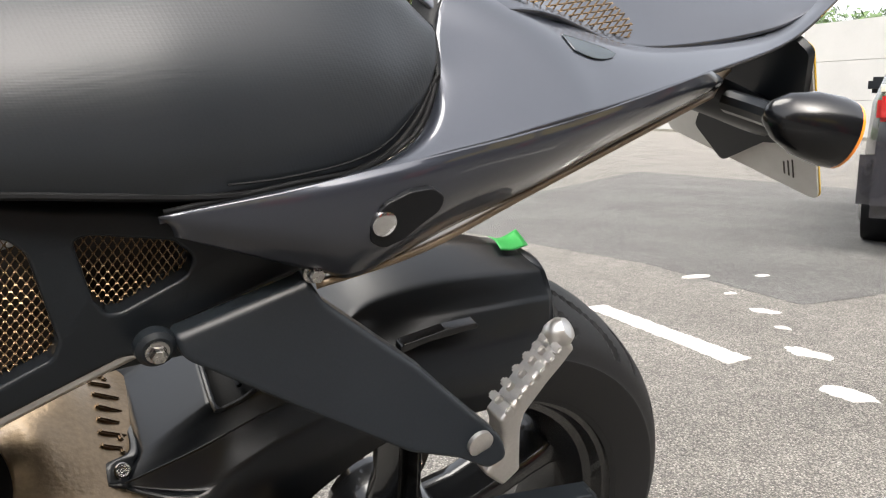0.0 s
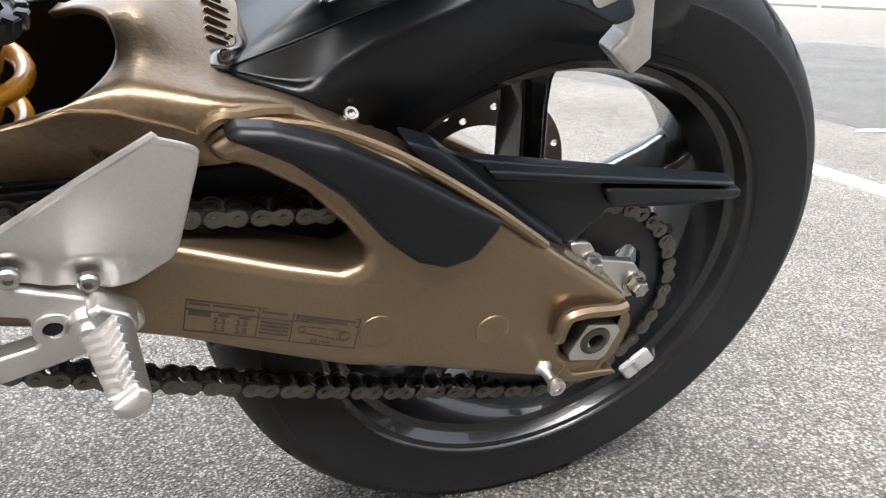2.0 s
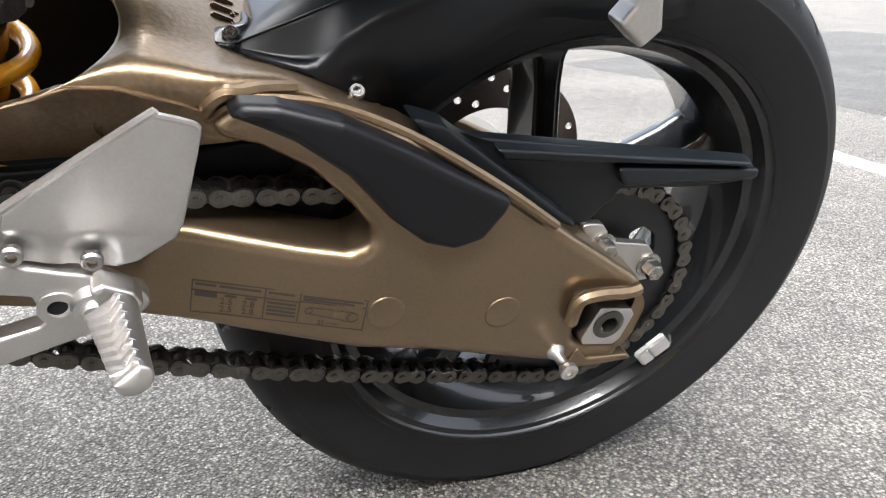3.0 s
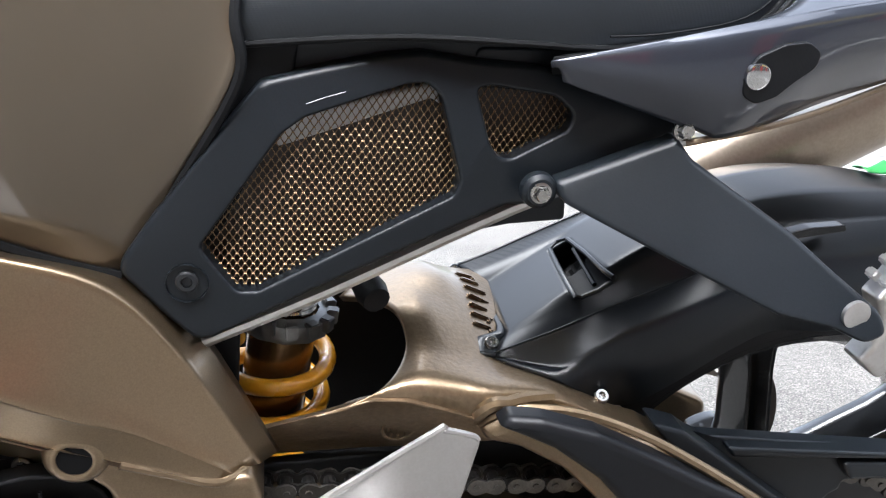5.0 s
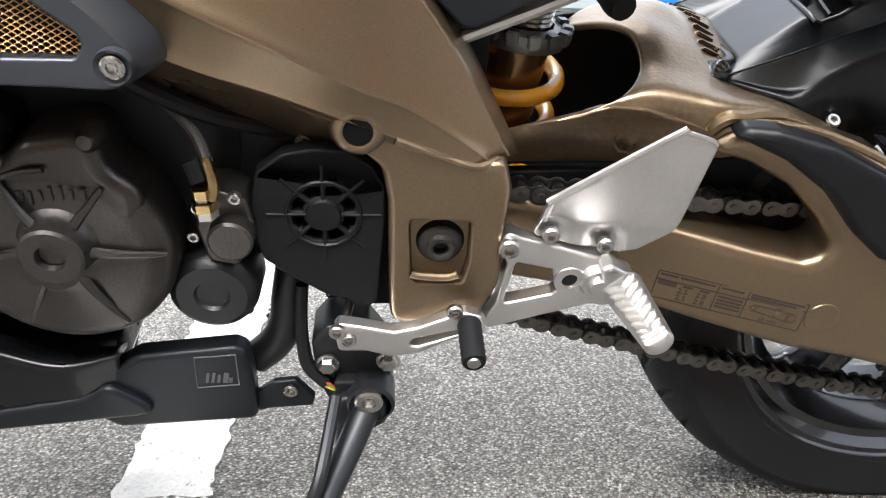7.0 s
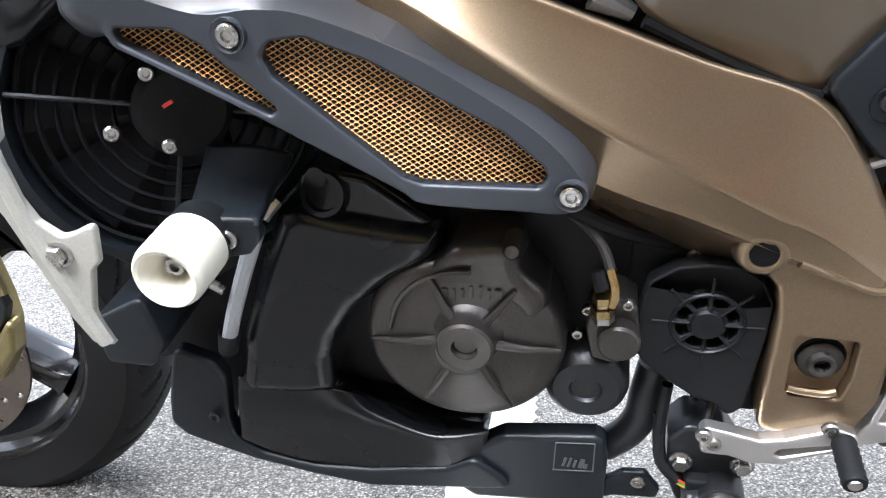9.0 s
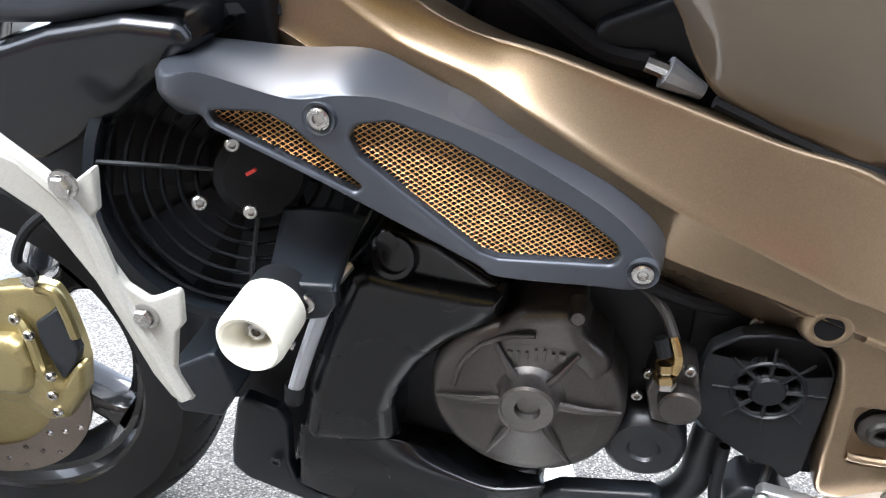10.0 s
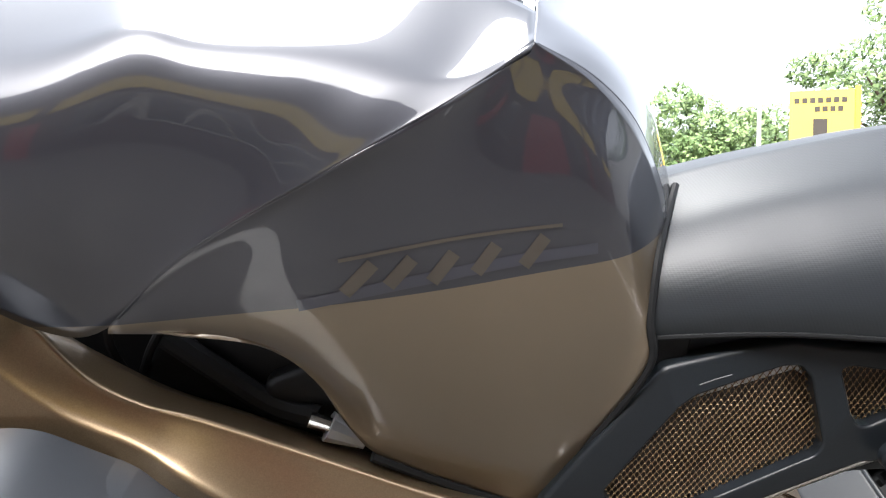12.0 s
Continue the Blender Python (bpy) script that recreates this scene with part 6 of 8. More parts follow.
bolt((-0.599, -0.172, 0.040), 0.0065, lever, M_STEEL, True, 0.005)
bolt((-0.590, -0.172, 0.031), 0.006, lever, M_STEEL, True, 0.004)
T0, T1 = Vector((-0.496, -0.175, 0.05)), Vector((-0.495, -0.215, 0.045))
lathe("toe_rubber", [(0, 0.0)] + [((T1 - T0).length * k / 12, 0.0088 + (0.0010 if k % 2 else 0)) for k in range(13)] + [((T1 - T0).length, 0.005), ((T1 - T0).length - 0.002, 0)], T0, M_RUBBER, lever, T1 - T0, 18, "black ribbed rubber toe peg")
lathe("peg_screw", [(0, 0.0055), (0.0015, 0.005), (0.0015, 0)], T1, M_STEEL, lever, T1 - T0, 12)
tube("shift_rod", [(-0.595, -0.15, 0.025), (-0.587, -0.13, 0.054), (-0.581, -0.12, 0.081)], 0.004, M_BLACK_METAL, lever, 3, 8)

# side stand
stand = empty("side_stand", "black steel side stand, folded out", "", bike)
plate("stand_bracket", [(-0.623, 0.007), (-0.609, 0.026), (-0.576, 0.018), (-0.56, -0.007), (-0.554, -0.05), (-0.572, -0.062), (-0.607, -0.07), (-0.62, -0.036)], -0.15, -0.11, M_BLACK_METAL, stand, 0.01, 0.004)
lathe("stand_pivot", [(0.02, 0.021), (-0.006, 0.021), (-0.008, 0.018)], (-0.574, -0.165, -0.044), M_BLACK_METAL, stand)
bolt((-0.575, -0.174, -0.035), 0.012, stand, M_STEEL, True, 0.005)
for b in ((-0.61, -0.152, -0.014), (-0.559, -0.152, -0.011)):
    bolt(b, 0.0075, stand, M_STEEL, False, 0.007)
plate("stand_head", [(-0.607, -0.04), (-0.579, -0.031), (-0.56, -0.041), (-0.56, -0.066), (-0.581, -0.081), (-0.583, -0.103), (-0.606, -0.104), (-0.604, -0.06)], -0.172, -0.15, M_BLACK_METAL, stand, 0.01, 0.004)
tube("stand_leg", [(-0.577, -0.166, -0.052), (-0.593, -0.203, -0.068), (-0.607, -0.238, -0.077), (-0.62, -0.272, -0.084)], lambda s: 0.0125 - 0.003 * s, M_BLACK_METAL, stand, 3, 12)
tube("return_spring", [(-0.602, -0.18, -0.026), (-0.611, -0.235, -0.052), (-0.618, -0.25, -0.068)], 0.0055, M_BLACK_METAL, stand, 4, 10)

# engine
eng = empty("engine", "dark vee-twin engine with cast side covers", "", bike)
CL = Vector((-0.794, -0.175, 0.113))
lathe("crankcase_cover", [(-0.013, 0.0), (-0.013, 0.02), (-0.006, 0.030), (-0.004, 0.06), (0.0, 0.0735), (0.006, 0.0795), (0.016, 0.0815), (0.07, 0.0815)], CL, M_COVER, eng, n=64, label="dull grey-brown cast engine side cover")
plate("cover_lobe", [(-0.828, 0.177), (-0.799, 0.205), (-0.764, 0.211), (-0.75, 0.205), (-0.749, 0.184), (-0.723, 0.162), (-0.744, 0.117), (-0.841, 0.114)], -0.178, -0.12, M_COVER, eng, 0.02, 0.012, (), None, "", 4)
lathe("cover_hub", [(-0.018, 0.0), (-0.018, 0.009), (-0.024, 0.0105), (-0.024, 0.0205), (-0.022, 0.0225), (-0.014, 0.0235), (-0.008, 0.026), (0, 0.034)], CL + Vector((0.005, 0, 0.0145)), M_COVER, eng)
lathe("hub_socket", [(-0.0185, 0.0), (-0.0185, 0.0085)], CL + Vector((0.005, -0.0006, 0.0145)), M_COVER, eng, n=6)
HUB = CL + Vector((0.005, 0, 0.0145))
for e in ((-0.819, -0.18, 0.178), (-0.752, -0.18, 0.172), (-0.717, -0.178, 0.117), (-0.755, -0.176, 0.053), (-0.827, -0.176, 0.053), (-0.867, -0.178, 0.114)):
    e = Vector(e)
    d = (e - HUB).normalized()
    tube("cover_rib", [HUB + d * 0.018 + Vector((0, -0.0095, 0)), HUB.lerp(e, 0.6) + Vector((0, -0.0075, 0)), e + Vector((0, 0.0005, 0))], lambda s: 0.0046 * (1 - 0.6 * s), M_COVER, eng, 3, 8)
lathe("cover_knob", [(-0.006, 0.0), (-0.005, 0.005), (0.0, 0.008), (0.02, 0.010)], (-0.755, -0.178, 0.207), M_COVER, eng, (0, 1, -0.2), 20)
tube("cover_step", [(-0.852, -0.18, 0.128), (-0.845, -0.181, 0.152), (-0.83, -0.181, 0.172), (-0.807, -0.181, 0.184), (-0.786, -0.181, 0.187)], 0.0022, M_COVER, eng, 5, 8)
# raised bars stand in for the cast lettering
for k in range(7):
    part("cast_bar", box_bm(bmesh.new(), (-0.0026 if k in (0, 6) else -0.0014, -0.0010, -0.0042 if k != 1 else -0.007), (0.0026 if k in (0, 6) else 0.0014, 0.0012, 0.0042 if k not in (3, 4) else 0.007), 0.0006), M_COVER, eng).matrix_basis = pose(-0.806 + k * 0.0068, -0.1800, 0.166 + k * 0.0003)
SC = Vector((-0.607, -0.152, 0.135)) + Vector((0, 0.012, 0.002))
SCO = [(-0.654, 0.17), (-0.634, 0.185), (-0.613, 0.189), (-0.589, 0.188), (-0.571, 0.176), (-0.562, 0.158), (-0.562, 0.128), (-0.565, 0.091), (-0.568, 0.054), (-0.579, 0.042), (-0.592, 0.056), (-0.604, 0.057), (-0.628, 0.073), (-0.654, 0.094), (-0.66, 0.121), (-0.658, 0.151)]
VENTS = []
for k in range(8):
    a = k * math.pi / 4 + math.pi / 8
    t = 0.28
    VENTS.append([(SC.x + r * math.cos(a + d), SC.z - 0.002 + r * math.sin(a + d)) for r, d in ((0.0150, -t), (0.0158, 0), (0.0150, t), (0.0235, t * 1.05), (0.0245, 0), (0.0235, -t * 1.05))])
# black disc added behind the vents as their painted dark depth
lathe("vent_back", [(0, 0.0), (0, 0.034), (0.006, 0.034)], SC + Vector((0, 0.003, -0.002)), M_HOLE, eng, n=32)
plate("cover_backing", [(-0.668, 0.20), (-0.560, 0.20), (-0.545, 0.15), (-0.545, 0.03), (-0.590, 0.03), (-0.63, 0.06), (-0.668, 0.09)], -0.128, -0.10, M_RUBBER, eng, 0.01, 0.003, (), None, "black casting behind the sprocket cover")
plate("sprocket_cover", SCO, -0.152, -0.138, M_RUBBER, eng, 0.010, 0.002, VENTS, None, "black vented sprocket cover", 3, 0.002)
lathe("cover_centre", [(-0.003, 0.0), (-0.003, 0.012), (0.001, 0.014)], SC + Vector((0, -0.012, -0.002)), M_PAD, eng)
for r in (0.026,):
    lathe("cover_ring", [(0, r), (-0.0015, r + 0.001), (-0.0015, r + 0.002), (0, r + 0.003)], SC + Vector((0, -0.012, -0.002)), M_PAD, eng, n=40)
for k in range(8):
    d = Vector((math.cos(k * math.pi / 4), 0, math.sin(k * math.pi / 4)))
    tube("cover_rib", [SC + d * 0.013 + Vector((0, -0.012, -0.002)), SC + d * 0.042 + Vector((0, -0.012, -0.002))], 0.0012, M_RUBBER, eng, 0, 6)
lathe("clutch_cylinder", [(-0.002, 0.0), (-0.002, 0.0145), (0.0, 0.0165), (0.042, 0.0175)], (-0.673, -0.172, 0.124), M_COVER, eng, n=36, label="cast clutch slave cylinder")
plate("cylinder_body", [(-0.693, 0.158), (-0.677, 0.158), (-0.661, 0.152), (-0.657, 0.13), (-0.671, 0.093), (-0.693, 0.098), (-0.699, 0.128)], -0.160, -0.12, M_COVER, eng, 0.006, 0.003)
for p in ((-0.668, -0.16, 0.155), (-0.698, -0.15, 0.14), (-0.705, -0.145, 0.112)):
    bolt(p, 0.0048, eng, M_STEEL, True, 0.005)
BJ = [Vector(v) for v in [(-0.686, -0.172, 0.146), (-0.688, -0.172, 0.172)]]
for f0, f1, rr, mm in ((0.0, 0.22, 0.0085, M_STEEL), (0.24, 0.5, 0.0095, M_BRASS), (0.52, 0.62, 0.0062, M_STEEL), (0.64, 0.9, 0.0078, M_BRASS)):
    lathe("banjo_union", [(0, 0), (0, rr), ((BJ[1] - BJ[0]).length * (f1 - f0), rr), ((BJ[1] - BJ[0]).length * (f1 - f0), 0)], BJ[0].lerp(BJ[1], f0), mm, eng, BJ[1] - BJ[0], 6)
tube("bleed_cap", [(-0.689, -0.172, 0.174), (-0.694, -0.168, 0.188)], 0.0058, M_RUBBER, eng, 2, 10)
tube("hose_end", [(-0.681, -0.174, 0.161), (-0.679, -0.172, 0.173), (-0.684, -0.165, 0.188)], 0.004, M_BRASS, eng, 4, 8)
tube("hydraulic_hose", [(-0.683, -0.165, 0.185), (-0.691, -0.155, 0.201), (-0.707, -0.145, 0.215), (-0.723, -0.14, 0.225), (-0.754, -0.13, 0.237)], 0.0045, M_HOSE, eng, 5, 10)
tube("breather_hose", [(-0.749, -0.15, 0.249), (-0.713, -0.15, 0.228), (-0.677, -0.14, 0.207), (-0.629, -0.12, 0.187)], 0.007, M_RUBBER, eng, 5, 10)
lathe("oil_cover", [(-0.009, 0.0), (-0.009, 0.012), (-0.012, 0.014), (-0.012, 0.027), (-0.007, 0.033), (0.0, 0.0355), (0.03, 0.0360)], (-0.695, -0.148, 0.064), M_BLACK_METAL, eng)
for p in ((-0.667, -0.135, 0.052), (-0.674, -0.135, 0.034), (-0.622, -0.13, 0.183), (-0.604, -0.14, 0.054)):
    bolt(p, 0.0055, eng, M_BLACK_METAL, True, 0.005)
bolt((-0.621, -0.132, 0.185), 0.006, eng, M_STEEL, True, 0.005)
plate("crankcase", [(-0.93, 0.02), (-0.93, 0.20), (-0.86, 0.26), (-0.66, 0.25), (-0.58, 0.20), (-0.57, 0.10), (-0.66, 0.075), (-0.74, 0.055), (-0.80, 0.0)], -0.125, 0.10, M_DARK, eng, 0.02, 0.012, (), None, "dark crankcase")
plate("front_cylinder", [(-0.99, 0.20), (-0.90, 0.16), (-0.79, 0.27), (-0.82, 0.36), (-0.93, 0.38)], -0.10, 0.10, M_DARK, eng, 0.015, 0.01)
plate("rear_cylinder", [(-0.78, 0.24), (-0.64, 0.22), (-0.59, 0.36), (-0.66, 0.44), (-0.76, 0.40)], -0.095, 0.095, M_DARK, eng, 0.015, 0.01)
plate("cam_cover", [(-0.922, 0.245), (-0.912, 0.256), (-0.868, 0.249), (-0.816, 0.213), (-0.817, 0.198), (-0.862, 0.202), (-0.917, 0.21)], -0.16, -0.05, M_BLACK_GLOSS, eng, 0.01, 0.006)
plate("throttle_body", [(-0.86, 0.38), (-0.70, 0.34), (-0.62, 0.40), (-0.70, 0.46), (-0.84, 0.47)], -0.075, 0.075, M_DARK, eng, 0.015, 0.012)
plate("airbox", [(-0.948, 0.434), (-0.841, 0.436), (-0.689, 0.408), (-0.653, 0.292), (-0.795, 0.323), (-0.92, 0.375)], -0.055, 0.08, M_DARK, eng, 0.02, 0.008, (), None, "dull black air box under the tank")
tube("fuel_hose", [(-0.833, -0.08, 0.432), (-0.798, -0.085, 0.409), (-0.755, -0.09, 0.381), (-0.717, -0.1, 0.375)], 0.010, M_RUBBER, eng, 5, 10)
tube("hose_union", [(-0.723, -0.11, 0.38), (-0.707, -0.11, 0.374)], 0.0065, M_CHROME, eng, 1, 10)
tube("hose_tail", [(-0.709, -0.11, 0.374), (-0.682, -0.108, 0.36)], lambda s: 0.012 - 0.006 * s, M_CLEAR_HOSE, eng, 2, 10)
tube("fuel_rail_ring", [(-0.789, -0.06, 0.419), (-0.786, -0.06, 0.411), (-0.778, -0.06, 0.409), (-0.771, -0.06, 0.413)], 0.003, M_CHROME, eng, 4, 8)
tube("cable", [(-0.878, -0.08, 0.444), (-0.877, -0.08, 0.423), (-0.872, -0.07, 0.397)], 0.0035, M_RUBBER, eng, 4, 8)
tube("cable", [(-0.833, -0.08, 0.445), (-0.846, -0.08, 0.423), (-0.858, -0.07, 0.398)], 0.0035, M_RUBBER, eng, 4, 8)
tube("exhaust_pipe", [(-0.637, -0.115, 0.061), (-0.642, -0.12, 0.032), (-0.645, -0.124, 0.009), (-0.656, -0.124, -0.014), (-0.674, -0.124, -0.032)], 0.0150, M_BLACK_METAL, eng, 5, 16, "blackened exhaust pipe")
tube("wiring", [(-0.628, -0.14, 0.061), (-0.63, -0.145, 0.017), (-0.625, -0.15, -0.017), (-0.608, -0.15, -0.038)], 0.005, M_RUBBER, eng, 5, 8)
tube("oil_line", [(-0.942, -0.195, 0.223), (-0.957, -0.195, 0.188), (-0.976, -0.19, 0.143), (-0.993, -0.18, 0.102)], 0.0065, M_CLEAR_HOSE, eng, 5, 10, "milky plastic hose")
tube("hose_union", [(-0.937, -0.195, 0.231), (-0.932, -0.19, 0.237), (-0.929, -0.185, 0.24)], 0.0055, M_STEEL, eng, 2, 8)
lathe("hose_clip", [(-0.006, 0.0085), (0.012, 0.0095), (0.014, 0.0085)], (-0.995, -0.18, 0.094), M_RUBBER, eng, (0.2, 0, 1), 12)

# lower fairing
belly = empty("belly_pan", "gloss and satin black belly pan", "", bike)
plate("front_cover", [(-0.938, 0.219), (-0.921, 0.227), (-0.885, 0.22), (-0.84, 0.215), (-0.81, 0.214), (-0.812, 0.192), (-0.824, 0.178), (-0.852, 0.162), (-0.881, 0.136), (-0.9, 0.106), (-0.908, 0.081), (-0.909, 0.043), (-0.932, 0.035), (-0.993, 0.03), (-0.999, 0.044), (-0.986, 0.099), (-0.961, 0.17)], -0.175, -0.10, M_BELLY, belly, 0.012, 0.018, (), None, "gloss black front engine cover", 5)
plate("pan_body", [(-1.0066, 0.0187), (-0.9603, 0.0187), (-0.916, 0.0284), (-0.9095, 0.0036), (-0.8869, -0.018), (-0.8437, -0.0245), (-0.806, -0.0083), (-0.779, 0.0046), (-0.7801, -0.0245), (-0.7898, -0.0504), (-0.8621, -0.072), (-0.9484, -0.0752), (-1.0174, -0.0579), (-1.0336, -0.0396), (-1.025, 0.0003)], -0.145, -0.08, M_BELLY, belly, 0.012, 0.024, (), None, "", 6)
# backing sheet; the pan's inner shade is put into its black
plate("bowl_back", [(-1.036, -0.009), (-0.907, 0.021), (-0.776, -0.004), (-0.79, -0.059), (-0.902, -0.081), (-1.061, -0.087)], -0.10, -0.09, M_RUBBER, belly, 0.01, 0.003, (), None, "black backing sheet painting the pan's unlit inside")
patch("pan_bowl", [
    [(-1, -0.168, 0.047), (-0.953, -0.165, 0.041), (-0.908, -0.156, 0.033), (-0.877, -0.14, 0.011), (-0.837, -0.13, -0.011), (-0.781, -0.124, -0.013)],
    [(-1.003, -0.172, 0.019), (-0.954, -0.17, 0.014), (-0.907, -0.166, 0.013), (-0.866, -0.162, 0.003), (-0.822, -0.161, -0.005), (-0.777, -0.156, 0.002)],
    [(-1.005, -0.172, -0.003), (-0.959, -0.168, -0.017), (-0.911, -0.164, -0.022), (-0.865, -0.164, -0.024), (-0.817, -0.166, -0.022), (-0.778, -0.158, -0.014)],
    [(-1.009, -0.17, -0.028), (-0.964, -0.166, -0.051), (-0.914, -0.164, -0.056), (-0.864, -0.164, -0.054), (-0.815, -0.164, -0.049), (-0.778, -0.16, -0.048)],
], M_BELLY, belly, 6, 6, 0.004, "gloss black bowl of the belly pan", 1.0, 60)
plate("pan_lip", [(-1.059, 0.0732), (-1.0209, 0.0591), (-1.0134, 0.0428), (-1.0188, -0.0062), (-1.0155, -0.0301), (-0.9927, -0.0475), (-0.9426, -0.0573), (-0.8861, -0.054), (-0.8143, -0.0399), (-0.7882, -0.0247), (-0.7469, -0.0573), (-0.8872, -0.0758), (-0.9437, -0.0693), (-1.0003, -0.0584), (-1.034, -0.0475), (-1.0677, -0.0355), (-1.0808, -0.0203), (-1.0765, 0.0069)], -0.168, -0.154, M_BLACK, belly, 0.012, 0.005, (), None, "satin black lower lip and front flap", 4)
plate("pan_floor", [(-1.0269, -0.0261), (-1.015, -0.0434), (-0.946, -0.0563), (-0.7897, -0.0369), (-0.7897, -0.0499), (-0.9482, -0.0725), (-1.0172, -0.0606)], -0.152, 0.15, M_BLACK, belly, 0.004, 0.003)
plate("inner_shield", [(-1.111, 0.088), (-1.036, 0.177), (-0.949, 0.201), (-0.978, -0.038), (-1.034, -0.063), (-1.04, -0.013), (-1.052, 0.029), (-1.087, 0.028), (-1.102, 0.019)], -0.125, -0.115, M_RUBBER, belly, 0.01, 0.003, (), None, "dull black inner shield")
lathe("water_plug", [(-0.004, 0.0), (-0.004, 0.012), (-0.010, 0.013), (-0.010, 0.017), (0.0, 0.019), (0.05, 0.019)], (-0.899, -0.16, 0.235), M_BLACK_GLOSS, belly, (0, 1, -0.35), 28)
lathe("plug_neck", [(-0.001, 0.0), (-0.001, 0.008), (0.03, 0.009)], (-0.904, -0.165, 0.25), M_BLACK_GLOSS, belly, (0, 1, -0.35), 16)
plate("pan_box", [(-0.7851, -0.0145), (-0.7624, 0.0007), (-0.6834, 0.0104), (-0.6748, 0.005), (-0.6715, -0.0166), (-0.6715, -0.0729), (-0.7895, -0.0827), (-0.8122, -0.0664)], -0.16, -0.142, M_BLACK, belly, 0.008, 0.006, (), None, "satin black rear box of the belly pan")
plate("pan_tab", [(-0.6728, -0.0524), (-0.6568, -0.0396), (-0.6376, -0.0374), (-0.6226, -0.0577), (-0.6248, -0.0684), (-0.6632, -0.0716), (-0.6738, -0.0759)], -0.148, -0.142, M_BLACK, belly, 0.004, 0.002)
bolt((-0.6429, -0.149, -0.0471), 0.0065, belly, M_STEEL, True, 0.004)
bolt((-1.0293, -0.172, -0.0008), 0.0055, belly, M_BLACK_METAL, True, 0.003)
LG = [(-0.7169, 0.0007), (-0.6834, 0.0039), (-0.6834, -0.0297), (-0.718, -0.0329)]
em = empty("emblem", "small silver emblem of slanted bars in a frame", "", belly)
for a, b in zip(LG, LG[1:] + LG[:1]):
    tube("emblem_frame", [(a[0], -0.1605, a[1]), (b[0], -0.1605, b[1])], 0.0006, M_SILVER_PRINT, em, 0, 6)
for k, (wd, hh) in enumerate(((0.0022, 1), (0.0022, 1), (0.0022, 0.8), (0.004, 1), (0.003, 0.5))):
    x = LG[0][0] + 0.006 + k * 0.0047
    part("emblem_bar", box_bm(bmesh.new(), (0, -0.0004, 0), (wd, 0.0004, 0.011 * hh), 0), M_SILVER_PRINT, em).matrix_basis = pose(x, -0.1604, LG[3][1] + 0.006, 0, 12, 0)

# air duct on the flank
duct = empty("air_duct", "satin grey side duct with copper-coloured mesh", "", bike)
DUCT_WEAVE = [(0.47, 0.0032, 0.00032), (-0.73, 0.0032, 0.00032)]
duct_y = lambda x, z: 0.14 * (x + 0.914)
DO = [(-1.031, 0.379), (-1.036, 0.392), (-1.025, 0.408), (-0.954, 0.401), (-0.905, 0.399), (-0.867, 0.38), (-0.809, 0.348), (-0.748, 0.318), (-0.718, 0.298), (-0.7, 0.277), (-0.698, 0.26), (-0.704, 0.257), (-0.719, 0.253), (-0.742, 0.255), (-0.808, 0.265), (-0.826, 0.276), (-0.891, 0.318), (-0.926, 0.343), (-0.982, 0.378), (-1.017, 0.369)]
DM1 = [(-0.898, 0.37), (-0.892, 0.378), (-0.872, 0.38), (-0.836, 0.365), (-0.758, 0.319), (-0.732, 0.295), (-0.729, 0.287), (-0.734, 0.28), (-0.808, 0.284), (-0.82, 0.289), (-0.893, 0.357)]
DM2 = [(-0.982, 0.388), (-0.947, 0.386), (-0.933, 0.377), (-0.892, 0.336), (-0.897, 0.332), (-0.981, 0.38)]
DF = [(-0.988, 0.401), (-0.99, 0.407), (-0.983, 0.412), (-0.93, 0.395), (-0.897, 0.397), (-0.868, 0.393), (-0.813, 0.37), (-0.762, 0.338), (-0.733, 0.316), (-0.715, 0.296), (-0.706, 0.282), (-0.709, 0.27), (-0.719, 0.263), (-0.742, 0.265), (-0.806, 0.271), (-0.823, 0.282), (-0.888, 0.322), (-0.924, 0.344), (-0.981, 0.379), (-0.981, 0.395)]
plate("duct_shell", DO, -0.245, -0.160, M_GREY, duct, 0.0, 0.024, [DM1, DM2], duct_y, "", 10, 0.006, 70, 0.03, 0.003, DF)
grille("copper_mesh", DM1, -0.236, DUCT_WEAVE, M_MESH, M_MESH, duct, duct_y, "bright copper-coloured wire mesh")
grille("copper_mesh", DM2, -0.236, DUCT_WEAVE, M_MESH, M_MESH, duct, duct_y, "bright copper-coloured wire mesh")
for ring in (DM1, DM2):
    mx, mz = sum(p[0] for p in ring) / len(ring), sum(p[1] for p in ring) / len(ring)
    plate("duct_back", [(mx + (x - mx) * 0.99, mz + (z - mz) * 0.99) for x, z in ring], -0.224, -0.214, M_RUBBER, duct, 0.004, 0.002, (), duct_y)
for x, y, z in ((-0.914, -0.243, 0.383), (-0.714, -0.217, 0.276)):
    bolt((x, y - 0.002, z), 0.0072, duct, M_STEEL, True, 0.003)
    lathe("screw_seat", [(-0.001, 0.0075), (-0.003, 0.0105), (0.002, 0.0115)], (x, y - 0.001, z), M_GREY, duct)

# upper nose pod
pod = empty("headlamp_pod", "satin grey upper pod with plain dark emblem bars", "", bike)
POD = [(-1.104, 0.624), (-1.047, 0.582), (-0.996, 0.526), (-0.98, 0.503), (-0.967, 0.481), (-0.965, 0.475), (-0.971, 0.465), (-0.99, 0.451), (-1.02, 0.439), (-1.103, 0.424), (-1.193, 0.421)]
PBOLT = (-0.98, -0.212, 0.491)
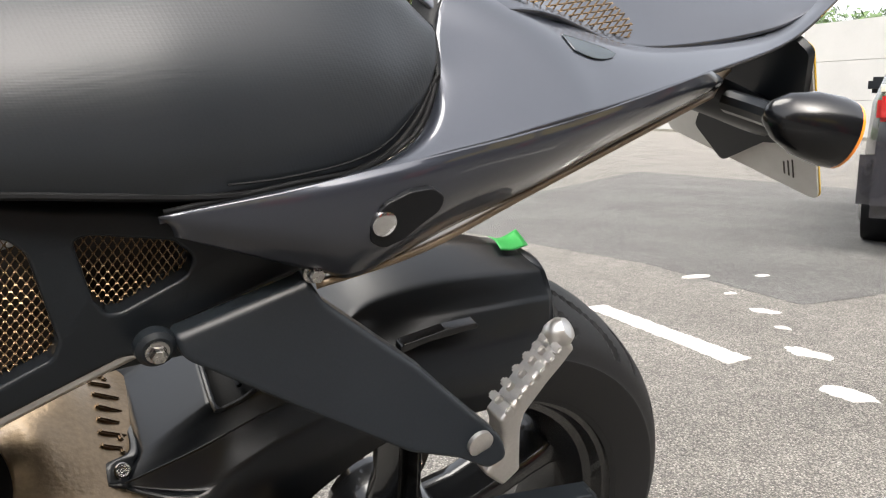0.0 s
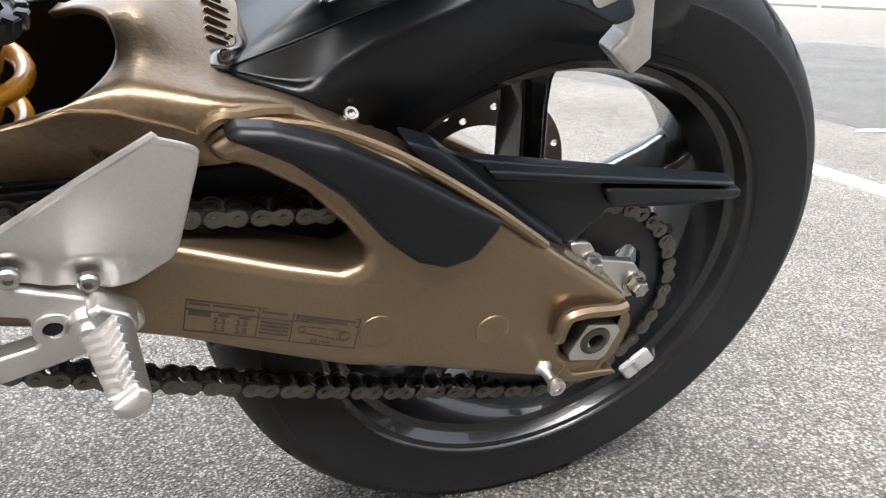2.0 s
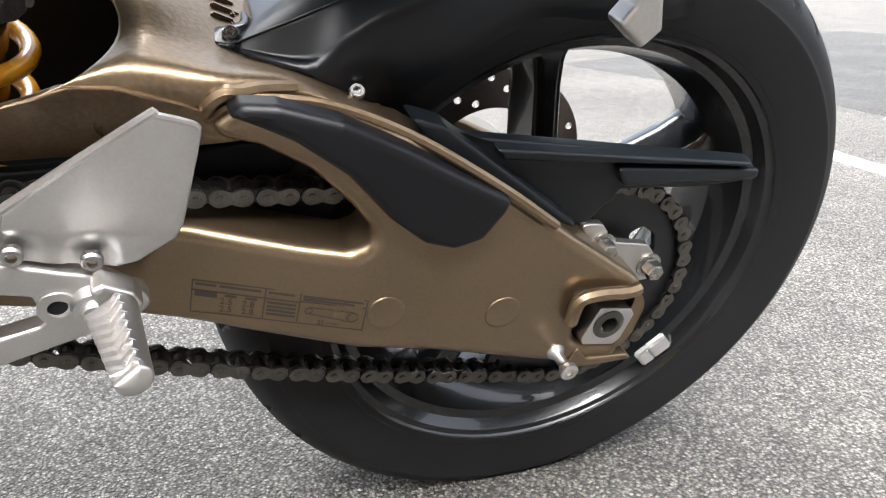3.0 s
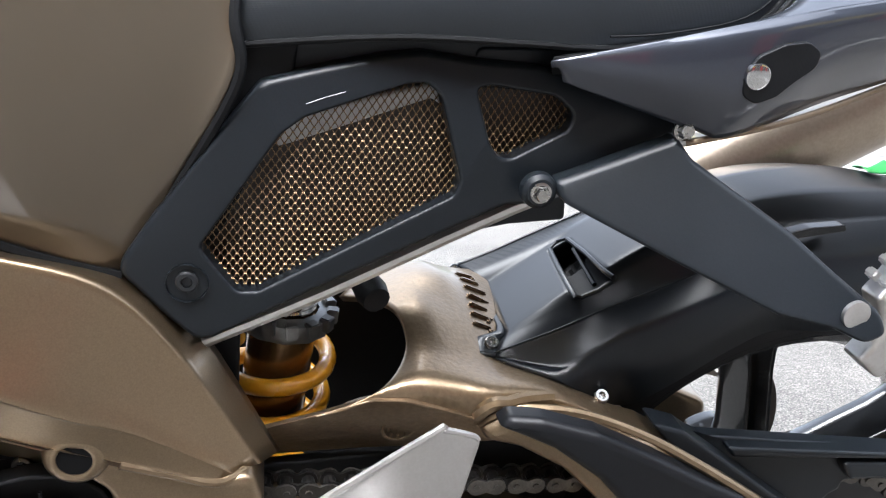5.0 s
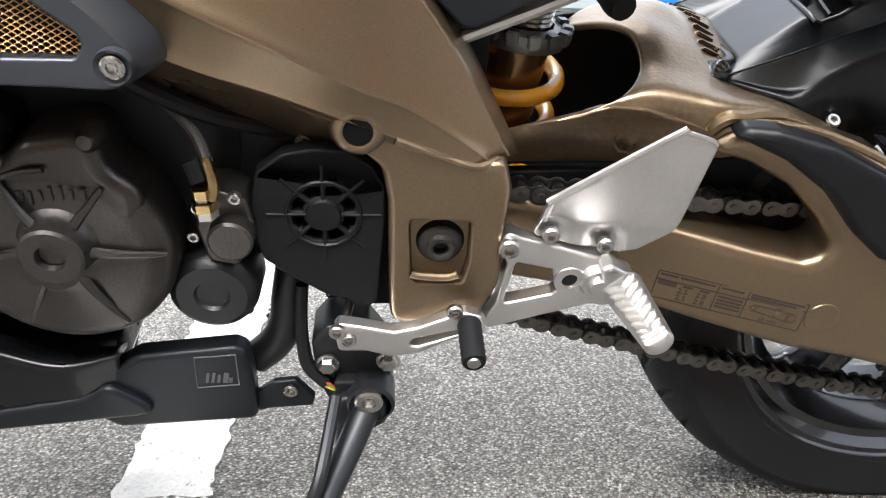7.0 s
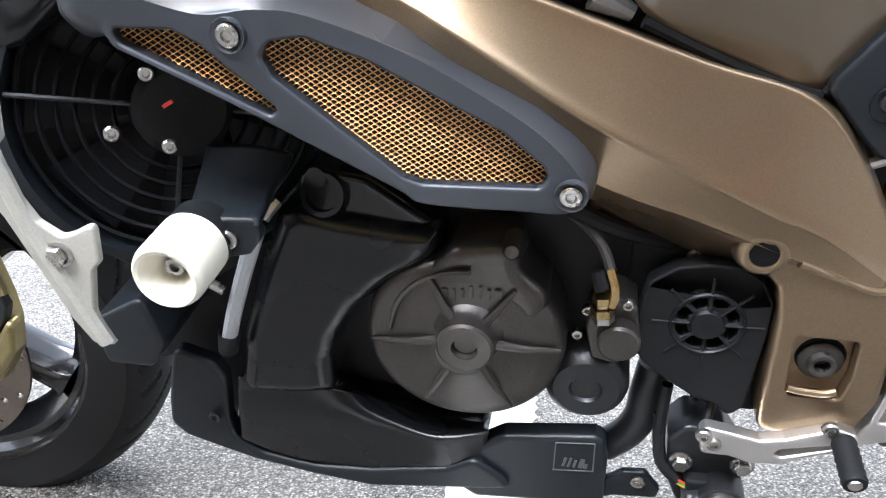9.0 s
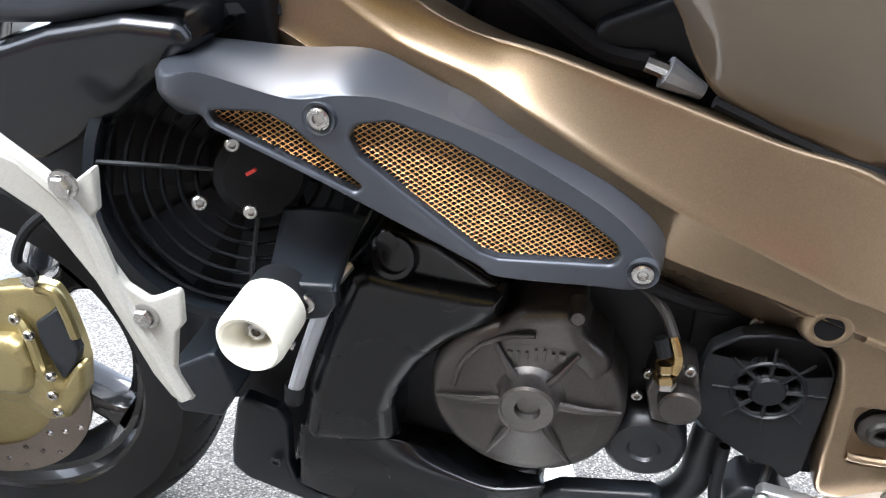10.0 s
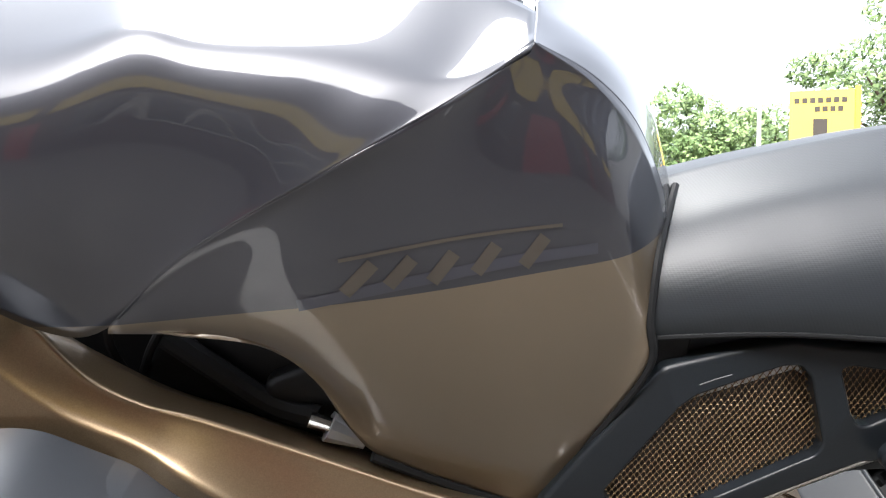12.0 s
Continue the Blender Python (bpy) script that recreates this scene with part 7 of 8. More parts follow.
plate("pod_shell", POD, -0.215, -0.185, M_GREY, pod, 0.012, 0.014, [[(PBOLT[0] + 0.0175 * math.cos(a), PBOLT[2] + 0.0175 * math.sin(a)) for a in [2 * math.pi * j / 24 for j in range(24)]]], None, "", 6, 0.0)
lathe("bolt_dish", [(-0.002, 0.0182), (0.003, 0.0165), (0.009, 0.012), (0.010, 0.0)], PBOLT, M_GREY, pod)
bolt((PBOLT[0], PBOLT[1] + 0.010, PBOLT[2]), 0.0095, pod, M_STEEL, True, 0.006)
for k in range(3):
    c = [(-1.126, -0.217, 0.473), (-1.104, -0.217, 0.476), (-1.083, -0.217, 0.479)][k]
    part("emblem_bar", box_bm(bmesh.new(), (-0.004, -0.0006, -0.008), (0.004, 0.0006, 0.008), 0), M_INK, pod).matrix_basis = pose(*c, 0, 20, 0)

# radiator, fan, brackets, bobbin
rad = empty("radiator", "black side radiator with round fan shroud", "", bike)
FC, FN = Vector((-1.005, -0.155, 0.300)), Vector((0.55, -0.82, 0.12)).normalized()
lathe("fan_shroud", [(-0.02, 0.125), (0.012, 0.125), (0.014, 0.118), (0.0, 0.112), (-0.02, 0.112)], FC, M_BLACK, rad, FN, 64)
lathe("fan_disc", [(-0.02, 0.0), (-0.02, 0.12)], FC, M_RUBBER, rad, FN, 48)
lathe("fan_motor", [(0.018, 0.0), (0.018, 0.030), (0.012, 0.036), (-0.01, 0.038)], FC, M_RUBBER, rad, FN, 32)
for k in range(6):
    r = 0.048 + 0.0122 * k
    lathe("guard_ring", [(0.006, r - 0.0019), (0.0085, r), (0.006, r + 0.0019), (0.004, r), (0.006, r - 0.0019)], FC, M_RIM, rad, FN, 64)
fu = FN.cross(Vector((0, 0, 1))).normalized()
fw = fu.cross(FN)
for a in (15, 100, 195, 285):
    d = fu * math.cos(radians(a)) + fw * math.sin(radians(a))
    tube("guard_stay", [FC + d * 0.036 + FN * 0.009, FC + d * 0.122 + FN * 0.009], 0.0019, M_BLACK_METAL, rad, 0, 6)
for k in range(7):
    a = 2 * math.pi * k / 7
    d = fu * math.cos(a) + fw * math.sin(a)
    e = fu * math.cos(a + 0.6) + fw * math.sin(a + 0.6)
    bm = bmesh.new()
    vs = [bm.verts.new(FC + p) for p in (d * 0.036 + FN * 0.0, e * 0.040 - FN * 0.014, e * 0.108 - FN * 0.014, d * 0.108 + FN * 0.0)]
    f = bm.faces.new(vs)
    bmesh.ops.solidify(bm, geom=[f], thickness=0.002)
    part("fan_blade", bm, M_BLACK, rad)
for p in ((-1.012, -0.236, 0.313), (-0.995, -0.200, 0.288), (-1, -0.2, 0.341), (-0.97, -0.19, 0.36)):
    bolt(p, 0.0052, rad, M_STEEL, True, 0.004, FN)
part("red_mark", box_bm(bmesh.new(), (-0.0045, -0.001, -0.0013), (0.0045, 0.001, 0.0013), 0), M_RED, rad, "small red wire end").matrix_basis = pose(-0.991, -0.196, 0.318, 0, -30, 0)
plate("radiator_core", [(-1.12, 0.16), (-1.04, 0.12), (-0.98, 0.16), (-0.98, 0.44), (-1.10, 0.50), (-1.16, 0.44)], -0.15, 0.15, M_DARK, rad, 0.01, 0.006)
plate("radiator_tank", [(-1.206, 0.355), (-1.173, 0.406), (-1.113, 0.424), (-1.054, 0.434), (-1.014, 0.431), (-1.005, 0.414), (-1.034, 0.393), (-1.073, 0.363), (-1.144, 0.325), (-1.206, 0.317)], -0.22, -0.14, M_BLACK_GLOSS, rad, 0.012, 0.014, (), None, "gloss black radiator end tank", 5)
tube("tank_hose", [(-1.195, -0.19, 0.342), (-1.162, -0.2, 0.359), (-1.127, -0.2, 0.379), (-1.079, -0.2, 0.407), (-1.06, -0.19, 0.419)], 0.010, M_BLACK_METAL, rad, 4, 12)
plate("radiator_shroud", [(-1.254, 0.305), (-1.112, 0.354), (-1.048, 0.357), (-1.088, 0.16), (-1.177, 0.15), (-1.23, 0.208), (-1.273, 0.253)], -0.135, -0.12, M_RUBBER, rad, 0.01, 0.003, (), None, "black plastic radiator shroud")
plate("radiator_foot", [(-1.088, 0.139), (-1.038, 0.167), (-1.028, 0.122), (-1.044, 0.096), (-1.084, 0.096)], -0.22, -0.10, M_BLACK, rad, 0.008, 0.004)
patch("mount_bracket", [
    [(-0.985, -0.165, 0.274), (-0.953, -0.16, 0.273), (-0.922, -0.155, 0.265)],
    [(-0.979, -0.2, 0.262), (-0.954, -0.195, 0.261), (-0.924, -0.19, 0.257)],
    [(-0.974, -0.229, 0.253), (-0.95, -0.229, 0.254), (-0.921, -0.228, 0.255)],
    [(-0.973, -0.234, 0.252), (-0.947, -0.235, 0.254), (-0.92, -0.235, 0.256)],
], M_BLACK, rad, 5, 5, 0.006, "satin black crash bobbin mount", 1.0)
plate("mount_tab", [(-0.973, 0.252), (-0.921, 0.255), (-0.921, 0.238), (-0.931, 0.225), (-0.951, 0.221), (-0.966, 0.228)], -0.237, -0.228, M_BLACK, rad, 0.006, 0.003)
bolt((-0.944, -0.238, 0.239), 0.0075, rad, M_STEEL, True, 0.004)
tube("adjuster_stud", [(-0.988, -0.2, 0.172), (-0.977, -0.2, 0.166)], 0.004, M_STEEL, rad, 1, 8)
BB = Vector((-0.966, -0.288, 0.237))
bob = lathe("crash_bobbin", [(0.022, 0.0), (0.022, 0.008), (0.014, 0.0105), (0.006, 0.0145), (0.0, 0.0185), (-0.001, 0.0215), (0.002, 0.0238), (0.006, 0.0248), (0.042, 0.025), (0.044, 0.0235), (0.044, 0.0)], BB, M_WHITE_NYLON, bike, n=56, label="white nylon crash bobbin")
lathe("bobbin_bolt", [(0.017, 0.0), (0.017, 0.003), (0.013, 0.0035), (0.013, 0.0065), (0.018, 0.007)], BB, M_STEEL, bob, n=24)
lathe("bobbin_collar", [(0.044, 0.022), (0.044, 0.0245), (0.062, 0.0245), (0.062, 0.0)], BB, M_BLACK_METAL, bob, n=40)
white = empty("radiator_guard", "off-white painted radiator side bracket", "", bike)
wy = lambda x, z: 0.5 * (x + 1.05) * 0.3
plate("guard_strip", [(-1.127, 0.373), (-1.075, 0.342), (-1.064, 0.35), (-1.055, 0.356), (-1.061, 0.324), (-1.067, 0.319), (-1.064, 0.287), (-1.056, 0.266), (-1.043, 0.254), (-1.034, 0.257), (-1.019, 0.264), (-1.023, 0.233), (-1.029, 0.227), (-1.037, 0.193), (-1.036, 0.17), (-1.028, 0.163), (-1.044, 0.165), (-1.054, 0.188), (-1.076, 0.269), (-1.099, 0.321), (-1.147, 0.365)], -0.276, -0.270, M_CREAM, white, 0.006, 0.002, (), wy)
tube("strip_fold", [(-1.122, -0.278, 0.372), (-1.076, -0.278, 0.327), (-1.063, -0.276, 0.263), (-1.047, -0.274, 0.208), (-1.035, -0.272, 0.166)], 0.006, M_CREAM, white, 5, 8)
for p in ((-1.048, -0.275, 0.241), (-1.075, -0.283, 0.345)):
    bolt(p, 0.0075, white, M_STEEL, False, 0.006)

# front wheel, fork, caliper
FW = Vector((-1.485, 0.0, -0.04))
fwheel = wheel("front_wheel", FW, 0.302, 0.060, 0.222, 0.055, 5, radians(-35), bike, "front wheel with black spoked rim", 6)
disc("brake_disc", (0, 0, 0), 0.115, 0.160, -0.075, fwheel, 48)
lathe("disc_carrier", [(-0.075, 0.05), (-0.073, 0.116), (-0.070, 0.116), (-0.068, 0.05)], (0, 0, 0), M_CALIPER, fwheel, n=48)
fork = empty("front_fork", "upside-down front fork with gold calipers", "", bike)
for s in (-1, 1):
    tube("fork_leg", [FW + Vector((-0.03, s * 0.105, -0.02)), FW + Vector((0.21, s * 0.105, 0.42))], 0.024, M_CHROME, fork, 0, 20)
    tube("fork_tube", [FW + Vector((0.11, s * 0.105, 0.21)), FW + Vector((0.33, s * 0.105, 0.67))], 0.030, M_BLACK_GLOSS, fork, 0, 20)
cal = empty("brake_caliper", "gold four-piston brake caliper", "", bike)
plate("caliper_body", [(-1.347, 0.134), (-1.303, 0.149), (-1.264, 0.156), (-1.244, 0.151), (-1.237, 0.13), (-1.234, 0.093), (-1.235, 0.065), (-1.245, 0.027), (-1.274, -0.013), (-1.299, -0.019), (-1.324, -0.003), (-1.399, 0.003)], -0.148, -0.128, M_CALIPER, cal, 0.008, 0.008, (), None, "", 5)
plate("caliper_lobe", [(-1.346, 0.095), (-1.299, 0.1), (-1.285, 0.092), (-1.28, 0.069), (-1.287, 0.039), (-1.305, 0.026), (-1.374, 0.024)], -0.165, -0.145, M_CALIPER, cal, 0.01, 0.012, (), None, "rounded gold piston housing", 5)
plate("caliper_foot", [(-1.284, 0.059), (-1.27, 0.065), (-1.258, 0.042), (-1.231, 0.076), (-1.224, 0.072), (-1.234, 0.038), (-1.26, 0.007), (-1.281, 0.001), (-1.299, 0.015), (-1.304, 0.029)], -0.159, -0.145, M_CALIPER, cal, 0.006, 0.006, (), None, "", 4)
plate("brake_pad", [(-1.265, 0.119), (-1.236, 0.139), (-1.233, 0.129), (-1.225, 0.092), (-1.232, 0.076), (-1.256, 0.048), (-1.261, 0.072), (-1.267, 0.096)], -0.155, -0.146, M_BLACK, cal, 0.004, 0.003, (), None, "black brake pad block")
tube("caliper_rib", [(-1.288, -0.15, 0.118), (-1.276, -0.155, 0.102), (-1.274, -0.157, 0.066), (-1.269, -0.158, 0.031)], 0.0055, M_CALIPER, cal, 4, 8)
tube("caliper_arch", [(-1.252, -0.15, 0.158), (-1.234, -0.152, 0.156), (-1.228, -0.152, 0.135), (-1.226, -0.152, 0.106)], 0.0055, M_CALIPER, cal, 4, 8)
for p in [(-1.267, -0.16, 0.035), (-1.27, -0.158, 0.011), (-1.261, -0.16, 0.06), (-1.287, -0.152, 0.121), (-1.272, -0.157, 0.107)]:
    bolt(p, 0.0055, cal, M_STEEL, True, 0.005)
tube("brake_hose", [(-1.253, -0.15, 0.167), (-1.251, -0.155, 0.18), (-1.259, -0.155, 0.191), (-1.244, -0.15, 0.219), (-1.219, -0.14, 0.239)], 0.005, M_RUBBER, cal, 5, 8)
lathe("hose_bolt", [(0, 0.008), (0.006, 0.008), (0.007, 0.006), (0.007, 0)], (-1.253, -0.152, 0.17), M_STEEL, cal, (0, -1, 0), 6)

# fuel tank
tank = empty("fuel_tank", "dark grey over bronze glossy fuel tank", "", bike)
CREASE = [(-0.833, -0.18, 0.485), (-0.789, -0.186, 0.528), (-0.744, -0.186, 0.558), (-0.701, -0.182, 0.582), (-0.671, -0.176, 0.598), (-0.642, -0.164, 0.613), (-0.615, -0.15, 0.628), (-0.594, -0.134, 0.64), (-0.58, -0.123, 0.649), (-0.573, -0.119, 0.653), (-0.57, -0.117, 0.655), (-0.563, -0.06, 0.672), (-0.553, 0, 0.69)]
BELOW = [(-0.835, -0.178, 0.479), (-0.764, -0.168, 0.473), (-0.72, -0.155, 0.45), (-0.69, -0.138, 0.389), (-0.666, -0.13, 0.36), (-0.604, -0.123, 0.33), (-0.551, -0.118, 0.312), (-0.513, -0.122, 0.376), (-0.481, -0.128, 0.438), (-0.478, -0.112, 0.484), (-0.46, -0.07, 0.521), (-0.444, -0.02, 0.541), (-0.428, 0.03, 0.541)]
BULGE = [(0, -0.09, 0)] * 6 + [(0.01, -0.085, 0.01), (0.02, -0.08, 0.02), (0.03, -0.07, 0.04), (0.055, -0.06, 0.075)]
rows = []
for c, b, g3 in zip(CREASE, BELOW, BULGE):
    c, b = Vector(c), Vector(b)
    L = (b - c).length
    rows.append([tuple(c.lerp(b, f) + Vector(g3) * L * 4 * f * (1 - f) * g + Vector((0, dent, 0)) * min(1.0, L / 0.15)) for f, g, dent in ((0, 0, 0), (0.07, 0.15, 0.0015), (0.26, 0.75, 0), (0.6, 1.0, 0), (0.9, 0.9, 0), (1, 0, 0))])
BACK_EDGE = [(-0.57, -0.117, 0.655), (-0.565, -0.117, 0.653), (-0.53, -0.11, 0.634), (-0.497, -0.098, 0.603), (-0.471, -0.082, 0.556), (-0.46, -0.07, 0.521)]
rows.append(BACK_EDGE)
patch("tank_back", [BACK_EDGE,
    [(-0.567, -0.088, 0.661), (-0.56, -0.088, 0.659), (-0.52, -0.082, 0.641), (-0.486, -0.07, 0.606), (-0.46, -0.052, 0.552), (-0.45, -0.045, 0.514)],
    [(-0.562, -0.05, 0.671), (-0.554, -0.05, 0.668), (-0.509, -0.045, 0.645), (-0.474, -0.035, 0.607), (-0.449, -0.022, 0.547), (-0.438, -0.015, 0.505)],
    [(-0.554, 0, 0.686), (-0.547, 0, 0.678), (-0.503, 0, 0.647), (-0.464, 0.01, 0.605), (-0.44, 0.015, 0.542), (-0.429, 0.02, 0.494)],
    [(-0.546, 0.06, 0.698), (-0.536, 0.06, 0.689), (-0.496, 0.06, 0.654), (-0.459, 0.06, 0.608), (-0.433, 0.06, 0.539), (-0.422, 0.06, 0.482)],
], M_TANK, tank, 6, 6, 0.004, "", 1.0, 60)
flank = patch("tank_flank", rows, M_TANK, tank, 6, 6, 0.004, "", 1.0, 60, 60)
upper = [
    [(-1.023, -0.14, 0.528), (-1, -0.165, 0.569), (-0.987, -0.168, 0.614), (-0.983, -0.15, 0.644), (-0.996, -0.11, 0.661), (-1.022, -0.05, 0.691)],
    [(-0.934, -0.165, 0.5), (-0.916, -0.188, 0.545), (-0.908, -0.188, 0.592), (-0.901, -0.17, 0.631), (-0.911, -0.125, 0.656), (-0.934, -0.05, 0.689)],
    [(-0.874, -0.172, 0.476), (-0.865, -0.19, 0.529), (-0.853, -0.19, 0.587), (-0.845, -0.168, 0.644), (-0.855, -0.125, 0.662), (-0.875, -0.05, 0.693)],
    [(-0.835, -0.179, 0.483), (-0.829, -0.186, 0.531), (-0.82, -0.184, 0.592), (-0.806, -0.16, 0.659), (-0.812, -0.125, 0.671), (-0.83, -0.05, 0.698)],
    [(-0.789, -0.186, 0.528), (-0.791, -0.184, 0.545), (-0.785, -0.178, 0.598), (-0.777, -0.16, 0.649), (-0.78, -0.125, 0.663), (-0.793, -0.05, 0.694)],
    [(-0.744, -0.186, 0.558), (-0.746, -0.183, 0.571), (-0.743, -0.174, 0.611), (-0.732, -0.156, 0.646), (-0.732, -0.125, 0.662), (-0.741, -0.05, 0.695)],
    [(-0.701, -0.182, 0.582), (-0.704, -0.178, 0.593), (-0.701, -0.166, 0.62), (-0.689, -0.15, 0.643), (-0.688, -0.118, 0.661), (-0.692, -0.045, 0.694)],
    [(-0.658, -0.171, 0.605), (-0.662, -0.167, 0.614), (-0.659, -0.156, 0.631), (-0.649, -0.142, 0.64), (-0.646, -0.11, 0.657), (-0.646, -0.04, 0.693)],
    [(-0.615, -0.15, 0.628), (-0.617, -0.146, 0.632), (-0.616, -0.14, 0.635), (-0.613, -0.132, 0.638), (-0.608, -0.1, 0.653), (-0.603, -0.03, 0.691)],
    [(-0.57, -0.117, 0.655), (-0.57, -0.115, 0.655), (-0.57, -0.112, 0.657), (-0.569, -0.1, 0.659), (-0.567, -0.088, 0.661), (-0.562, -0.05, 0.671)],
]
patch("tank_upper", upper, M_TANK, tank, 6, 6, 0.004, "", 1.0, 60, 16)
patch("tank_right", [[(x, -y, z) for x, y, z in r] for r in upper], M_PAINT, tank, 4, 4, 0.004)
patch("tank_rear_right", [[(x, -y, z) for x, y, z in r] for r in rows], M_PAINT, tank, 4, 4, 0.004)
# plain slanted shapes stand in for the model name
decal2 = empty("name_decal", "dull gold slanted decal shapes on slate blue stripe", "", tank)
tree_flank = BVHTree.FromPolygons([v.co for v in flank.data.vertices], [tuple(p.vertices) for p in flank.data.polygons])


def on_flank(p, lift=0.0008):
    p = Vector(p)
    hit = tree_flank.ray_cast(Vector((p.x, -0.5, p.z)), Vector((0, 1, 0)))
    q = hit[0] if hit[0] else p
    return Vector((q.x, q.y - lift, q.z))


def flank_strip(name, pts, half, material, parent, lift):
    bm = bmesh.new()
    q = [Vector(p) for p in spline(pts, 6)]
    prev = None
    for i, p in enumerate(q):
        d = (q[min(i + 1, len(q) - 1)] - q[max(i - 1, 0)]).normalized()
        n = Vector((-d.z, 0, d.x)) * half
        cur = [bm.verts.new(on_flank(p + n, lift)), bm.verts.new(on_flank(p - n, lift))]
        if prev:
            bm.faces.new((prev[0], prev[1], cur[1], cur[0]))
        prev = cur
    return part(name, bm, material, parent)


flank_strip("stripe_lower", [(-0.716, -0.17, 0.499), (-0.656, -0.17, 0.511), (-0.585, -0.16, 0.521), (-0.524, -0.14, 0.526)], 0.004, M_BLUE_PRINT, decal2, 0.0006)
flank_strip("stripe_upper", [(-0.69, -0.17, 0.529), (-0.621, -0.17, 0.539), (-0.549, -0.15, 0.543)], 0.0012, M_GOLD_PRINT, decal2, 0.0009)
for pts in ([(-0.669, -0.17, 0.526), (-0.687, -0.17, 0.507)], [(-0.645, -0.17, 0.528), (-0.66, -0.17, 0.511)], [(-0.619, -0.165, 0.53), (-0.633, -0.165, 0.512)], [(-0.592, -0.165, 0.533), (-0.605, -0.165, 0.516)], [(-0.56, -0.16, 0.536), (-0.574, -0.16, 0.518)]):
    flank_strip("decal_stroke", pts, 0.0045, M_GOLD_PRINT, decal2, 0.0009)
tube("tank_edge_trim", [(-0.675, -0.128, 0.361), (-0.604, -0.121, 0.327), (-0.553, -0.116, 0.309)], 0.005, M_RUBBER, tank, 5, 8)
tube("tank_seam_trim", [(-0.551, -0.118, 0.312), (-0.513, -0.121, 0.373), (-0.479, -0.126, 0.434), (-0.48, -0.12, 0.47), (-0.47, -0.092, 0.515), (-0.442, -0.02, 0.539)], 0.0035, M_RUBBER, tank, 6, 8)

# seat
seat = empty("rider_seat", "ribbed black vinyl rider seat with stitched edge", "", bike)
EDGE = [(-0.52, -0.112, 0.446)] + [(-0.477, -0.115, 0.451), (-0.42, -0.122, 0.458), (-0.353, -0.13, 0.462)] + [(-0.294, -0.136, 0.459), (-0.264, -0.134, 0.459), (-0.23, -0.131, 0.461), (-0.194, -0.127, 0.466), (-0.169, -0.121, 0.471), (-0.15, -0.113, 0.48), (-0.133, -0.104, 0.493), (-0.121, -0.095, 0.509), (-0.112, -0.083, 0.526), (-0.107, -0.066, 0.537), (-0.107, -0.045, 0.544), (-0.108, -0.002, 0.55)]
EDGE.sort()
edge_z = lerp_table([(x, z) for x, y, z in EDGE])
edge_y = lerp_table([(x, -y) for x, y, z in EDGE])
crown_z = lerp_table([(-0.52, 0.520), (-0.476, 0.530), (-0.445, 0.542), (-0.391, 0.557), (-0.33, 0.571), (-0.273, 0.584), (-0.22, 0.592), (-0.18, 0.592), (-0.15, 0.584), (-0.127, 0.570), (-0.116, 0.560), (-0.111, 0.554), (-0.1065, 0.550)])


def blur(f, x, d):
    return (f(x - d) + 2 * f(x) + f(x + d)) / 4


bm = bmesh.new()
prev = None
stations = [-0.50 + 0.012 * k for k in range(27)] + [-0.176, -0.168, -0.160, -0.152, -0.145, -0.138, -0.132, -0.127, -0.122, -0.118, -0.115, -0.1125, -0.1105, -0.109, -0.108, -0.107]
for x in stations:
    d = min(0.02, max(0.0, (-0.107 - x) * 0.5))
    ez, ey, cz = blur(edge_z, x, d * 0.4), blur(edge_y, x, d * 0.4), blur(crown_z, x, d)
    h = max(0.0, cz - ez)
    sz, k = ez + 0.68 * h, min(1.0, h / 0.1)
    half = [(-ey, ez), (-ey - 0.001 * k, ez + 0.20 * h), (-ey + 0.009 * k, ez + 0.45 * h), (-ey + 0.030 * k, sz), (-ey * 0.58, sz + 0.17 * h), (-ey * 0.30, cz - 0.06 * h), (0.0, cz)]
    half = spline([(0.0, p, q) for p, q in half], 4)
    ring = [bm.verts.new((x, p[1], p[2])) for p in half] + [bm.verts.new((x, -p[1], p[2])) for p in half[-2::-1]]
    if prev:
        for j in range(len(ring) - 1):
            bm.faces.new((prev[j], prev[j + 1], ring[j + 1], ring[j]))
    prev = ring
part("seat_cover", bm, M_VINYL, seat, "", 60)
tube("seat_piping", [(x, -edge_y(x) - 0.0005, edge_z(x)) for x in (-0.50, -0.44, -0.38, -0.32, -0.27, -0.23, -0.20, -0.18, -0.165, -0.15, -0.138, -0.128, -0.119, -0.113, -0.109)], 0.0022, M_RUBBER, seat, 3, 8)
tube("stitching", [(x - 0.004, -edge_y(x) - 0.003, edge_z(x) + 0.007) for x in (-0.26, -0.23, -0.20, -0.18, -0.165, -0.15, -0.138, -0.13)], 0.0008, M_RUBBER, seat, 4, 6)
plate("seat_pan", [(-0.337, 0.453), (-0.228, 0.454), (-0.225, 0.423), (-0.337, 0.428)], -0.106, -0.09, M_BLACK, seat, 0.006, 0.002)
plate("seat_base", [(-0.488, 0.412), (-0.482, 0.46), (-0.393, 0.457), (-0.29, 0.461), (-0.279, 0.436), (-0.355, 0.436), (-0.462, 0.416)], -0.104, -0.085, M_BLACK, seat, 0.01, 0.003, (), None, "black plastic seat base")

